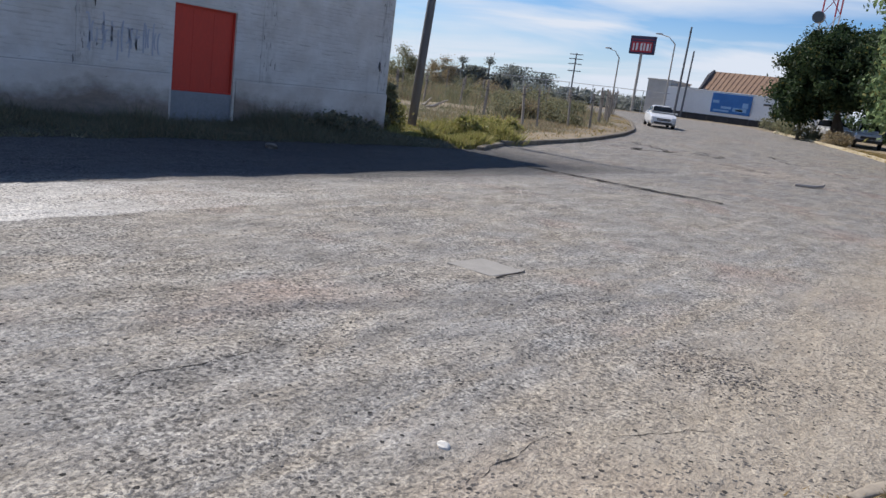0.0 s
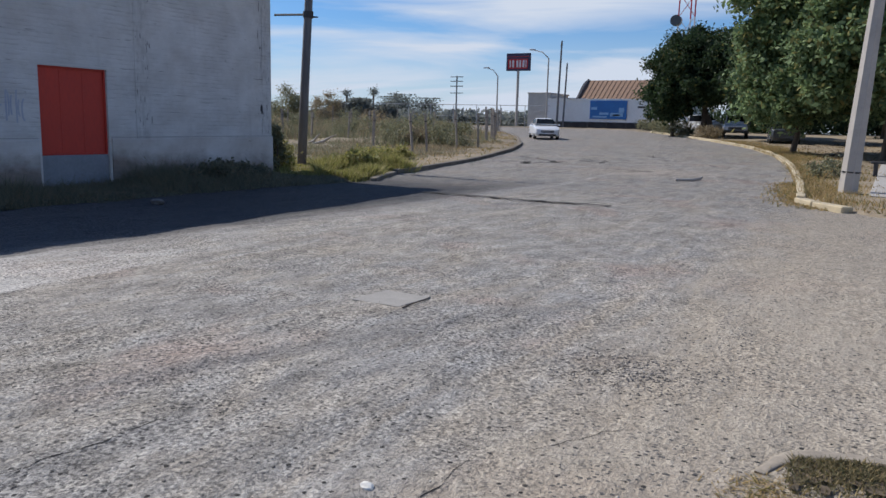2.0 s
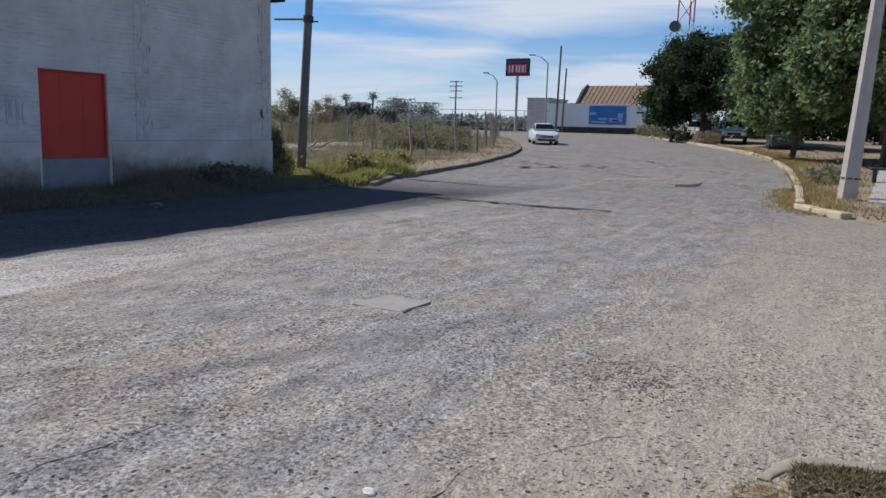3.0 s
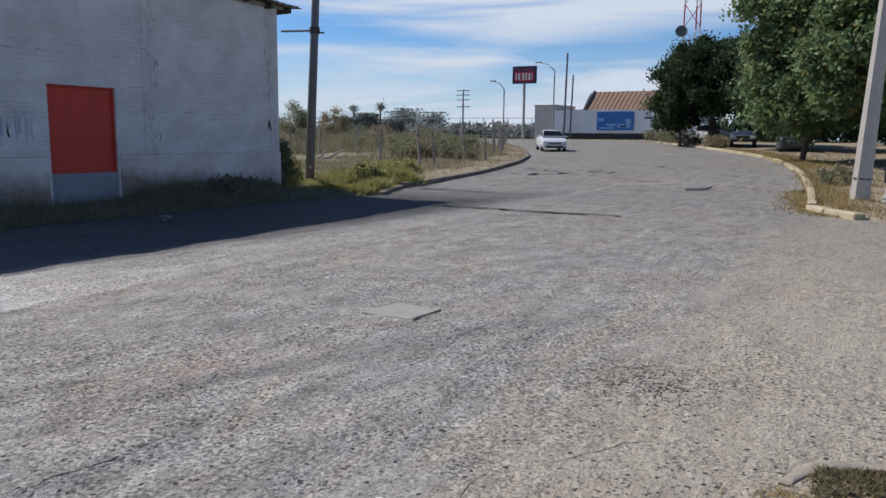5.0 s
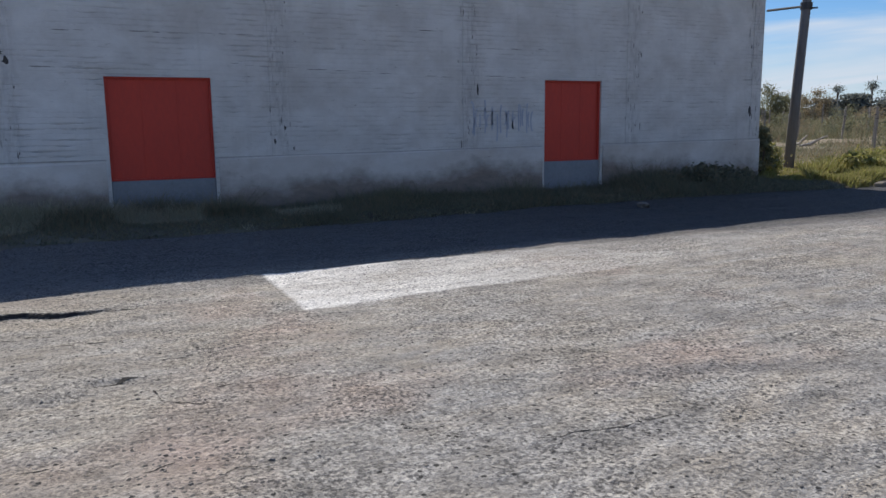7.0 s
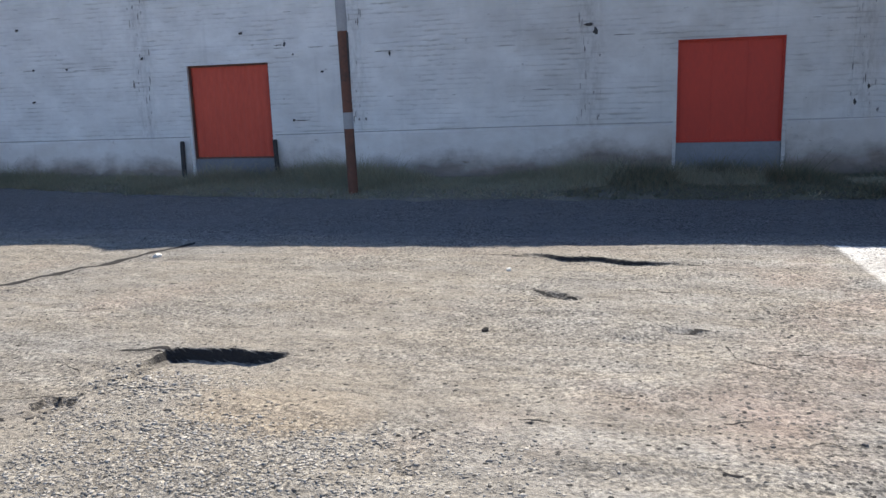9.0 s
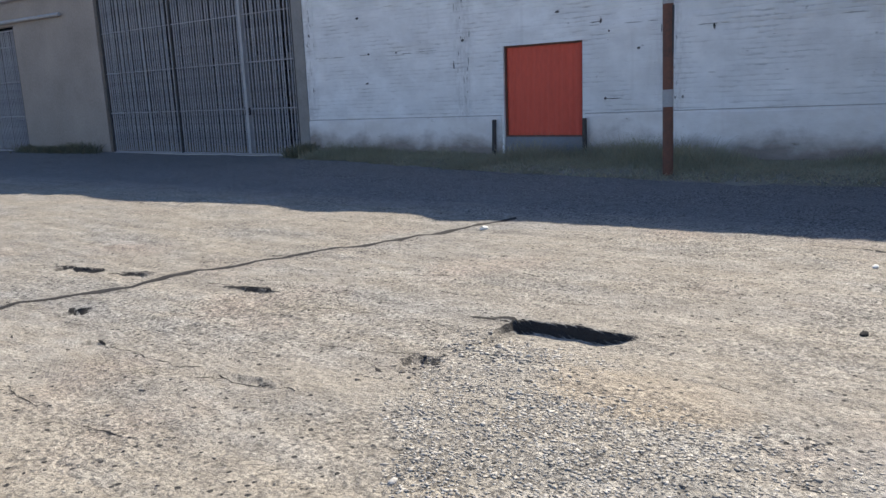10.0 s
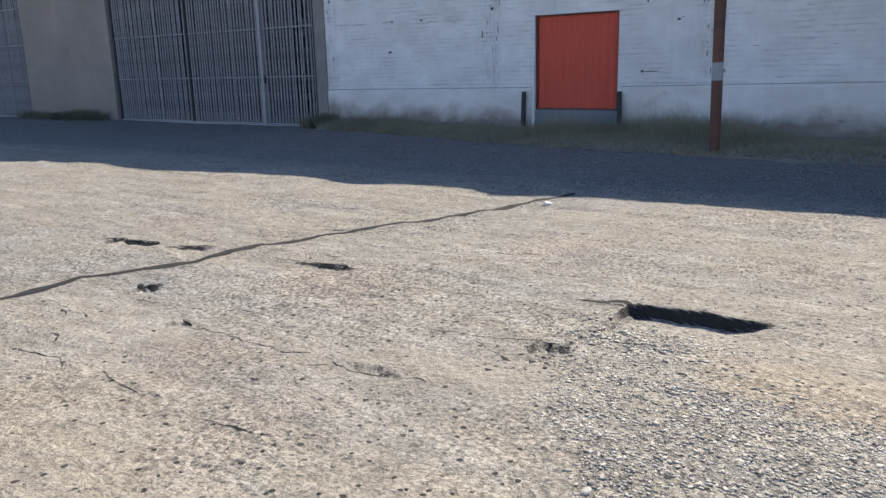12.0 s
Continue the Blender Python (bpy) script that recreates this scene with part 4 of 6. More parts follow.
# red shutters
for n, (a, b, c, d) in enumerate(DOORS):
    door = tagged(new("door_%d" % (n + 1)), ("flat red sheet-metal shutter over a cement sill", "wide red sheet-metal shutter over a cement sill", "corrugated red metal shutter between short dark posts")[n], "shutter", "red shutters", "structure")
    door.location = (0, (a + b) / 2, 0)
    w = (b - a) / 2
    bm = bmesh.new()
    if n == 2:
        folds = 44
        pts = []
        for k in range(folds + 1):
            y = -w + 0.03 + (2 * w - 0.06) * k / folds
            pts.append((-0.10 + (0.016 if k % 4 in (1, 2) else 0.0), y))
        lo = [bm.verts.new((x, y, c + 0.02)) for x, y in pts]
        hi = [bm.verts.new((x, y, d - 0.02)) for x, y in pts]
        for k in range(folds):
            bm.faces.new((lo[k], lo[k + 1], hi[k + 1], hi[k]))
        back = [bm.verts.new((-0.118, y, z)) for y, z in ((pts[0][1], c + 0.02), (pts[-1][1], c + 0.02), (pts[-1][1], d - 0.02), (pts[0][1], d - 0.02))]
        bm.faces.new(back[::-1])
        bm.faces.new((back[0], lo[0], hi[0], back[3]))
        bm.faces.new((lo[-1], back[1], back[2], hi[-1]))
        bm.faces.new([back[0], back[1]] + lo[::-1])
        bm.faces.new(hi + [back[2], back[3]])
    else:
        slab(bm, -0.115, -0.095, -w + 0.03, w - 0.03, c + 0.02, d - 0.02, 0.004)
        for k in range(1, 3):
            yy = -w + 2 * w * k / 3
            slab(bm, -0.0955, -0.090, yy - 0.012, yy + 0.012, c + 0.03, d - 0.03, 0.002)
    part("sheet", bm, RED_BRIGHT if n == 2 else RED, door)
    for name, dims in (("frame_jamb", (-0.16, -0.05, -w, -w + 0.035, c, d)), ("frame_jamb", (-0.16, -0.05, w - 0.035, w, c, d)), ("frame_head", (-0.16, -0.05, -w + 0.035, w - 0.035, d - 0.035, d)), ("frame_foot", (-0.16, -0.05, -w + 0.035, w - 0.035, c, c + 0.03))):
        part(name, box(*dims, 0.004), RUST if n == 2 else RED, door)
    part("sill", box(-0.30, -0.03, -w, w, -0.25, c - 0.004, 0.012), SILL, door, "grey cement infill under the shutter")

for y, h, lean in ((-0.22, 0.84, 0.03), (1.88, 0.84, -0.02)):
    post = thing("guard_post", (0.10, y, 0), "short dark iron post beside the red shutter", "post", "posts beside the shutter")
    part("stake", rod([(0, 0, -0.2), (0.0, lean, h)], [0.048, 0.045], 10), DARK_STEEL, post)
    part("cap", rod([(0.0, lean, h), (0.0, lean, h + 0.025)], [0.05, 0.035], 10), DARK_STEEL, post)

pole = thing("banded_pole", (2.2, 4.2, 0), "rusty red-brown pole with pale bands before the wall", "pole")
for name, za, zb, mt in (("lower_length", -0.2, 1.10, RUST), ("pale_band", 1.10, 1.36, PALE_PAINT), ("middle_length", 1.36, 2.62, RUST), ("upper_length", 2.62, 3.9, PALE_PAINT)):
    part(name, rod([(0, 0.05 - 0.018 * za, za), (0, 0.05 - 0.018 * zb, zb)], 0.080 if mt is RUST else 0.082, 12), mt, pole)
# dark strip down one edge of the pole
part("dark_edge_strip", box(-0.03, 0.03, 0.076, 0.093, 0.0, 2.6, 0.004), DARK_STEEL, pole)

# sprayed scrawl: strokes with no words
scrawl = thing("graffiti", (0.012, 16.9, 1.6), "faded blue sprayed scrawl on the white wall", "graffiti")
rnd = random.Random(5)
for k in range(22):
    y0 = -0.75 + 0.068 * k + rnd.uniform(-0.03, 0.03)
    cz, ry, rz = rnd.uniform(-0.08, 0.12), rnd.uniform(0.005, 0.06), rnd.uniform(0.14, 0.34)
    a0, a1 = rnd.choice((-1.5, 1.5)) + rnd.uniform(-0.4, 0.4), rnd.uniform(2.2, 3.6)
    line = [(y0 + ry * math.cos(a0 + a1 * q / 9), cz + rz * math.sin(a0 + a1 * q / 9)) for q in range(10)]
    bm = bmesh.new()
    pair = []
    for q, (y, z) in enumerate(line):
        dy, dz = line[min(q + 1, 9)][0] - line[max(q - 1, 0)][0], line[min(q + 1, 9)][1] - line[max(q - 1, 0)][1]
        ln = math.hypot(dy, dz) + 1e-6
        pair.append([bm.verts.new((0, y + s_ * 0.016 * dz / ln, z - s_ * 0.016 * dy / ln)) for s_ in (-1, 1)])
    for a, b in zip(pair, pair[1:]):
        bm.faces.new((a[0], a[1], b[1], b[0]))
    part("stroke", bm, INK, scrawl)

# ---- gated yard front ----
yard = thing("yard_front", (0, 0, 0), "beige plastered yard front with wide openings", "building", kind="structure")
part("pier", box(-0.30, 0.0, -19.92, -14.75, -0.3, 5.3, 0.01), BEIGE, yard, "bare beige plaster wall")
part("end_pier", box(-0.30, 0.0, -30.0, -27.2, -0.3, 5.3, 0.01), BEIGE, yard)
part("gate_jamb", box(-0.34, 0.03, -6.05, -5.692, -0.3, 7.4, 0.015), JAMB, yard, "grey cement jamb between the gate and the white wall")
part("lintel", box(-0.30, 0.02, -14.95, -6.05, 6.3, 7.9, 0.01), BEIGE, yard)
part("upper_wall", box(-0.26, -0.02, -30.0, -14.95, 5.303, 5.75, 0.01), BEIGE, yard)
part("board_wall", box(-0.24, -0.06, -27.3, -19.8, 4.37, 5.302, 0.01), BEIGE, yard)
part("beam", rod([(0.10, -30, 4.62), (0.10, -16.6, 4.46)], 0.06, 8), PALE_PAINT, yard)
part("beam", rod([(0.16, -21, 5.25), (0.16, -15.2, 5.12)], 0.05, 8), PALE_PAINT, yard)
for k in range(9):
    y = -20.9 - 0.9 * k
    part("strut", box(-0.03, 0.03, y - 0.04, y + 0.04, 4.5, 5.5, 0.005), BEIGE, yard)
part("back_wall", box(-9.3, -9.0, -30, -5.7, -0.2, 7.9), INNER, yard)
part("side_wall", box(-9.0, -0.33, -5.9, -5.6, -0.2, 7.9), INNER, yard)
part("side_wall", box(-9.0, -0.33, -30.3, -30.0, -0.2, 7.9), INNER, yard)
part("yard_roof", box(-9.2, -0.1, -30, -5.8, 7.91, 8.0), ROOF_SHEET, yard)
part("yard_floor", box(-9.0, -0.0, -30, -5.8, -0.2, 0.012), CONCRETE, yard)
# goods stacked behind the bars
rnd = random.Random(3)
for k in range(7):
    stack = thing("goods_stack", (-2.6 - rnd.uniform(0, 1.2), -7.4 - 3.15 * k, 0.012), "dim stack of grey sacks behind the barred gate", "stack", "stacks behind the gates")
    for row in range(14):
        h = 0.26
        for col in range(3):
            a = -1.5 + col * 1.0 + rnd.uniform(-0.06, 0.06)
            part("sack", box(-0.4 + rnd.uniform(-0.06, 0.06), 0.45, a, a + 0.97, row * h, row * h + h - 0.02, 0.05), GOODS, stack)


def barred_gate(name, y0, y1, top, leaves_at, label):
    gate = thing(name, (-0.12, (y0 + y1) / 2, 0.03), label, "gate", "barred gates", "structure")
    c, h = (y0 + y1) / 2, top - 0.05
    bar = rod([(0, 0, 0.04), (0, 0, h)], 0.023, 6)
    first = part("bar", bar, BAR_STEEL, gate)
    n = int((y1 - y0) / 0.115)
    for k in range(n + 1):
        ob = first if k == 0 else first.copy()
        if k:
            scene.collection.objects.link(ob)
        ob.location = (rnd.uniform(-0.004, 0.004), y0 - c + 0.03 + (y1 - y0 - 0.06) * k / n + (rnd.gauss(0, 0.008) if 0 < k < n else 0), 0)
        ob.rotation_euler = (rnd.gauss(0, 0.0035), 0, 0)
    rails = [0.0, 1.2, 2.42, 3.64, h - 0.06]
    for z in rails:
        part("rail", box(0.024, 0.034, y0 - c, y1 - c, z, z + 0.028, 0.003), BAR_STEEL, gate)
    for y, r in leaves_at:
        part("gate_post", box(-0.02 - r, 0.03 + r, y - c - r, y - c + r, 0.0, h + 0.02, 0.006), PALE_PAINT if r > 0.04 else DARK_STEEL, gate)
    part("lock_box", box(0.02, 0.07, leaves_at[1][0] - c - 0.10, leaves_at[1][0] - c + 0.10, 1.05, 1.25, 0.006), DARK_STEEL, gate)
    return gate


barred_gate("yard_gate", -14.72, -6.08, 6.25, ((-14.65, 0.03), (-8.08, 0.055), (-11.1, 0.03), (-6.15, 0.03)), "tall closed steel bar gate, grey, with a pale post")
barred_gate("yard_gate_low", -27.15, -19.97, 4.3, ((-27.1, 0.03), (-23.7, 0.045), (-20.04, 0.03)), "closed grey steel bar gate under a pale beam")


# ---- road details ----
def ribbon(name, points, width, lift, material, label, category, rim=0.002):
    """A thin ragged dark strip that follows the road: tar seam, crack line and gap shade."""
    pts = []
    for (xa, ya), (xb, yb) in zip(points, points[1:]):
        n = max(2, int(math.hypot(xb - xa, yb - ya) / (0.045 if category == "seam" else 0.02 + 0.3 * width)))
        pts += [(xa + (xb - xa) * k / n, ya + (yb - ya) * k / n) for k in range(n)]
    pts.append(points[-1])
    P = np.array(pts)
    P[:, 1] += 0.05 * (value_noise(P[:, 0], P[:, 1], 1.3, 31) - 0.5) + 0.03 * (value_noise(P[:, 0], P[:, 1], 6, 32) - 0.5)
    P[:, 0] += 0.06 * (value_noise(P[:, 0], P[:, 1], 7, 35) - 0.5) + 0.03 * (value_noise(P[:, 0], P[:, 1], 19, 36) - 0.5)
    d = np.gradient(P, axis=0)
    nrm = np.stack([-d[:, 1], d[:, 0]], 1) / (np.linalg.norm(d, axis=1, keepdims=True) + 1e-9)
    w = width * (np.maximum(0.01, 2.2 * value_noise(P[:, 0], P[:, 1], 16, 33) - 0.85) if category == "crack" else 0.35 + 1.3 * value_noise(P[:, 0], P[:, 1], 5, 33))[:, None]
    if category in ("gap", "crack"):
        jag = np.random.default_rng(int(1000 * abs(P[0, 0] + 3 * P[0, 1])))
        w = w * jag.uniform(0.4, 1.25, w.shape)
        P = P + jag.normal(0, 0.05 * width, P.shape)
    w[0] = w[-1] = 0.004
    L, R = P + nrm * w / 2, P - nrm * w / 2
    zl, zm, zr = road_height(L[:, 0], L[:, 1]) + rim, road_height(P[:, 0], P[:, 1]) + lift, road_height(R[:, 0], R[:, 1]) + rim
    v = np.concatenate([np.c_[L, zl], np.c_[P, zm], np.c_[R, zr]])
    n = len(P)
    i = np.arange(n - 1)
    f = np.concatenate([np.stack([i, i + n, i + n + 1, i + 1], 1), np.stack([i + n, i + 2 * n, i + 2 * n + 1, i + n + 1], 1)])
    return raw(name, v, f, material, label, category, "structure", smooth=True)


ribbon("tar_seam", [(6.3, 3.9), (6.74, 3.78), (8.23, 3.41), (9.22, 3.0), (9.9, 2.73), (10.44, 2.675), (11.24, 2.39), (12.03, 2.4), (13.4, 2.2)], 0.10, 0.010, TAR_AND_GAP_SHADE, "wavy black tar seam across the worn street", "seam")
ribbon("tar_seam", [(5.0, 23.64), (7.15, 23.63), (8.4, 23.66), (9.43, 23.56)], 0.13, 0.03, TAR_AND_GAP_SHADE, "long black tar seam across the street", "seam", 0.02)
for pts, w in (
    ([(12.49, 12.2), (12.52, 11.8), (12.53, 11.4)], 0.012), ([(10.86, 10.9), (10.94, 11.34), (10.88, 11.9)], 0.010),
    ([(11.45, 3.85), (11.44, 4.05), (11.51, 4.47), (11.48, 4.66), (11.45, 4.85)], 0.018), ([(11.45, 5.02), (11.42, 5.31), (11.40, 5.6)], 0.020),
    ([(12.2, 3.5), (12.18, 3.81), (12.22, 4.0)], 0.014), ([(12.14, 4.15), (12.19, 4.39), (12.21, 4.6)], 0.014), ([(12.2, 5.0), (12.19, 5.27)], 0.014),
    ([(9.93, 5.6), (9.88, 5.95)], 0.03), ([(10.45, 1.1), (10.32, 1.4), (10.25, 1.95)], 0.03), ([(10.15, 3.2), (10.05, 3.5), (10.02, 3.95)], 0.025),
    ([(10.8, 5.2), (10.72, 5.5), (10.66, 5.75)], 0.02), ([(8.0, 7.7), (8.12, 8.0), (8.3, 8.36)], 0.03), ([(8.95, 8.85), (9.03, 9.2)], 0.025),
    ([(6.72, 7.1), (6.74, 7.5)], 0.03), ([(7.0, 9.15), (7.1, 9.4)], 0.03), ([(9.2, 4.6), (9.12, 4.9)], 0.018), ([(9.4, 9.6), (9.45, 10.1)], 0.012),
    ([(10.81, 5.47), (10.86, 5.6), (10.93, 5.75)], 0.025), ([(11.57, 4.95), (11.46, 5.07)], 0.016), ([(9.27, 9.25), (9.5, 9.3), (9.64, 9.54)], 0.018), ([(8.74, 5.33), (8.75, 5.52)], 0.035), ([(10.67, 5.80), (10.55, 5.92)], 0.035), ([(12.68, 12.40), (12.78, 12.6), (12.96, 12.9)], 0.006), ([(11.34, 2.3), (11.2, 2.42), (11.1, 2.5)], 0.03)):
    ribbon("crack", pts, w, 0.004, TAR_AND_GAP_SHADE, "short jagged dark crack in the worn asphalt", "crack")

# short hairline breaks strewn over the worn part
crack_rnd = random.Random(41)
for k in range(46):
    x, y = crack_rnd.uniform(7.4, 12.5), crack_rnd.uniform(1.4, 9.6)
    length, turn = crack_rnd.uniform(0.05, 0.18), crack_rnd.gauss(0, 0.35)
    ribbon("crack", [(x, y), (x + 0.5 * length * math.sin(turn) + crack_rnd.gauss(0, 0.012), y + 0.5 * length), (x + length * math.sin(turn + 0.2), y + length)], crack_rnd.uniform(0.012, 0.032), 0.004, TAR_AND_GAP_SHADE, "short jagged dark crack in the worn asphalt", "crack")
# black strips laid along pothole edges to paint the shade in them
for pts, w in (
    ([(10.35, 1.35), (10.30, 1.55), (10.24, 1.92)], 0.055), ([(10.33, 2.12), (10.2, 2.25), (10.10, 2.48)], 0.04), ([(10.13, 3.42), (10.06, 3.6), (10.02, 3.88)], 0.05), ([(11.12, 2.92), (11.06, 3.1)], 0.035),
    ([(9.91, 5.62), (9.87, 5.76), (9.83, 5.92)], 0.06), ([(6.72, 7.5), (6.78, 8.0)], 0.05), ([(8.1, 7.98), (8.3, 8.36)], 0.04), ([(8.98, 8.98), (9.03, 9.18)], 0.04)):
    ribbon("gap_shade_strip", pts, w, 0.003, TAR_AND_GAP_SHADE, "black strip painted for the shade along a broken edge of the asphalt", "gap")
# dark strips laid over the far breaks to paint their shade
for pts, w in (
    ([(0.4, 37.1), (1.3, 37.5), (2.2, 37.6)], 0.16), ([(2.4, 40.9), (3.1, 40.3), (3.9, 40.0)], 0.16), ([(4.0, 45.1), (4.9, 44.7)], 0.18), ([(1.2, 38.9), (2.6, 38.5)], 0.14),
    ([(7.8, 40.3), (8.7, 40.0)], 0.13), ([(-0.5, 40.6), (0.6, 40.2)], 0.16), ([(5.2, 42.6), (6.1, 42.4)], 0.14), ([(2.7, 39.6), (4.2, 39.2)], 0.12), ([(4.9, 36.0), (6.9, 35.6)], 0.08)):
    ribbon("gap_shade_strip", pts, w, 0.02, TAR_AND_GAP_SHADE, "dark strip painted for the shaded gaps where the far asphalt has broken up", "gap", 0.012)

# loose stones, thick where the road has broken up
rng = np.random.default_rng(4)


def scatter(n, x0, x1, y0, y1, density, lo, hi, sink=0.12):
    x, y = rng.uniform(x0, x1, n), rng.uniform(y0, y1, n)
    keep = rng.uniform(0, 1, n) < density(x, y)
    x, y = x[keep], y[keep]
    s = lo + (hi - lo) * rng.uniform(0, 1, len(x)) ** 2.5
    return np.c_[x, y, road_height(x, y) + s * sink], s


def loose(x, y):
    edge_in = np.clip((y - 6.02 - 0.55 * (x - 11.2) + 0.25 * (value_noise(x, y, 3.0, 54) - 0.5)) / 0.10, 0, 1) * np.clip((x - 10.62) / 0.25, 0, 1)
    spread = edge_in * np.exp(-(((y - 6.9) / 1.1) ** 2)) * np.exp(-(((x - 11.5) / 0.9) ** 2))
    lip = 0.8 * np.exp(-(((x - 10.38) / 0.25) ** 2 + ((y - 6.2) / 0.42) ** 2))
    return np.clip((1.5 * spread + lip) * (0.12 + 1.3 * value_noise(x, y, 3.5, 51) * (0.4 + value_noise(x, y, 11, 55))), 0, 1)


c1, s1 = scatter(110000, 9.8, 13.2, 4.9, 9.3, loose, 0.003, 0.016, 0.07)
c2, s2 = scatter(26000, 8.0, 13.6, 9.6, 16.0, lambda x, y: 0.08 + 0.6 * (value_noise(x, y, 0.8, 52) > 0.55), 0.002, 0.009)
c3, s3 = scatter(22000, 6.8, 13.4, 0.5, 9.6, lambda x, y: 0.08 + 0.6 * (value_noise(x, y, 1.1, 53) > 0.55), 0.002, 0.009)
c5, s5 = scatter(5000, 6.9, 13.4, 0.8, 10.0, lambda x, y: 0.06 + 0.7 * (value_noise(x, y, 1.6, 56) > 0.62), 0.004, 0.016)
c6, s6 = scatter(4200, 9.5, 13.5, 10.2, 15.5, lambda x, y: 0.16 + 0.7 * (value_noise(x, y, 1.2, 57) > 0.62), 0.004, 0.013)
c4, s4 = scatter(9000, 11.9, 13.4, 13.2, 14.6, lambda x, y: np.exp(-(((x - 12.7) / 0.4) ** 2 + ((y - 13.85) / 0.35) ** 2)), 0.004, 0.014)
raw("gravel", *pebbles(np.concatenate([c1, c2, c3]), np.concatenate([s1, s2, s3]), rng), STONE, "loose grey road gravel scattered over the broken asphalt", "gravel", "stuff")
c7, s7 = scatter(5000, 10.0, 11.3, 4.6, 6.6, lambda x, y: np.exp(-((y - 5.98 + 0.4 * (x - 10.5)) / 0.11) ** 2 - ((x - 10.75) / 0.4) ** 2) * (0.15 + 0.6 * value_noise(x, y, 6, 58)), 0.005, 0.019, 0.25)
c8, s8 = scatter(1500, 10.05, 11.1, 5.75, 6.75, lambda x, y: np.exp(-(((x - 10.36) / 0.22) ** 2 + ((y - 6.15) / 0.28) ** 2)), 0.010, 0.027, 0.05)
raw("rubble", *pebbles(c8, s8, rng), STONE, "broken grey asphalt lumps beside the largest pothole", "rubble", "stuff")
raw("dark_gravel", *pebbles(np.concatenate([c4, c5, c6, c7]), np.concatenate([s4, s5, s6, s7]), rng), DARK_STONE, "scatter of dark loosened asphalt crumbs", "gravel", "stuff")

for x, y, r, mt, label in ((12.265, 11.65, 0.03, PALE_STONE, "small pale stone lying on the asphalt"), (11.86, 6.55, 0.022, STONE, "grey stone lying in the loose gravel"), (7.1, 3.95, 0.05, PALE_STONE, "white scrap of cement lying beside the seam"), (9.14, 7.79, 0.03, TAR_AND_GAP_SHADE, "small black lump of asphalt"), (7.34, 7.65, 0.03, PALE_STONE, "pale chip of cement lying by the long pothole"), (2.87, 18.2, 0.13, DARK_STONE, "dark flat lump of asphalt at the lane edge")):
    bm = bmesh.new()
    bmesh.ops.create_icosphere(bm, subdivisions=2, radius=r)
    for q in bm.verts:
        q.co = q.co * (0.8 + 0.5 * noise.noise(q.co * 30)) * 1.0
        q.co.x *= 1.3
        q.co.z *= 0.6
    ob = tagged(part("stone", bm, mt), label, "stone")
    ob.location = (x, y, float(road_height(x, y)) + r * 0.3)


def branch(name, x, y, length, turn, r, mt, label, category):
    bm = rod([(-length / 2, 0, r), (-length * 0.15, 0.006, r * 1.3), (length * 0.2, -0.004, r * 1.1), (length / 2, 0.01, r * 0.8)], [r * 0.8, r, r, r * 0.6], 6)
    ob = tagged(part(name, bm, mt), label, category)
    ob.matrix_world = pose(x, y, float(road_height(x, y)) + 0.004, 0, 0, turn)
    return ob


bm = box(-0.24, 0.24, -0.235, 0.235, -0.03, 0.006, 0.003)
for q in bm.verts:
    q.co.x += 0.08 * q.co.y + 0.02 * noise.noise(q.co * 9)
    q.co.y += 0.02 * noise.noise(q.co * 7)
ob = tagged(part("pavement_slab", bm, STONE_SLAB), "thin broken slab lying flat on the asphalt", "slab")
ob.matrix_world = pose(10.36, 14.62, float(road_height(10.36, 14.62)) + 0.004, 0, 0, 0)
branch("stick", 10.63, 14.6, 0.46, 92, 0.006, STICK, "thin dark stick lying on the asphalt", "stick")
ob = tagged(part("plank", rod([(-0.42, 0, 0.03), (0.1, 0, 0.035), (0.33, 0.02, 0.07), (0.42, 0.05, 0.13)], [0.04, 0.05, 0.05, 0.035], 6), PLANK), "grey weathered plank lying in the street", "plank")
ob.matrix_world = pose(8.8, 32.6, float(road_height(9.0, 32.4)) + 0.01, 0, 0, 35)


# ---- kerbs ----
def kerb_run(name, points, height, width, mt, label, piece=1.6, side=1):
    run = thing(name, (0, 0, 0), label, "kerb", kind="structure")
    P = []
    for (xa, ya), (xb, yb) in zip(points, points[1:]):
        n = max(1, round(math.hypot(xb - xa, yb - ya) / piece))
        P += [(xa + (xb - xa) * k / n, ya + (yb - ya) * k / n) for k in range(n)]
    P.append(points[-1])
    for k in range(1, len(P) - 1):
        P[k] = tuple(0.25 * P[k - 1][j] + 0.5 * P[k][j] + 0.25 * P[k + 1][j] for j in (0, 1))
    for (xa, ya), (xb, yb) in zip(P, P[1:]):
        L = math.hypot(xb - xa, yb - ya)
        bm = box(0.012, L - 0.006, -width / 2, width / 2, -0.25, height + rnd.uniform(-0.012, 0.012), 0.022)
        ob = part("kerb_stone", bm, mt, run)
        za, zb = float(rise(ya)), float(rise(yb))
        ob.matrix_world = pose(xa, ya, za, 0, -math.degrees(math.atan2(zb - za, L)), math.degrees(math.atan2(yb - ya, xb - xa)) + rnd.uniform(-0.5, 0.5))
    return run


kerb_run("kerb_left", [(x - 0.05, y) for y, x in LEFT_EDGE if 28 < y < 75], 0.14, 0.2, KERB, "weathered concrete kerb curving round the empty lot")
kerb_run("kerb_corner", [(2.3, 25.5), (1.65, 26.6), (0.97, 28.4)], 0.10, 0.2, KERB, "low broken concrete kerb at the corner")
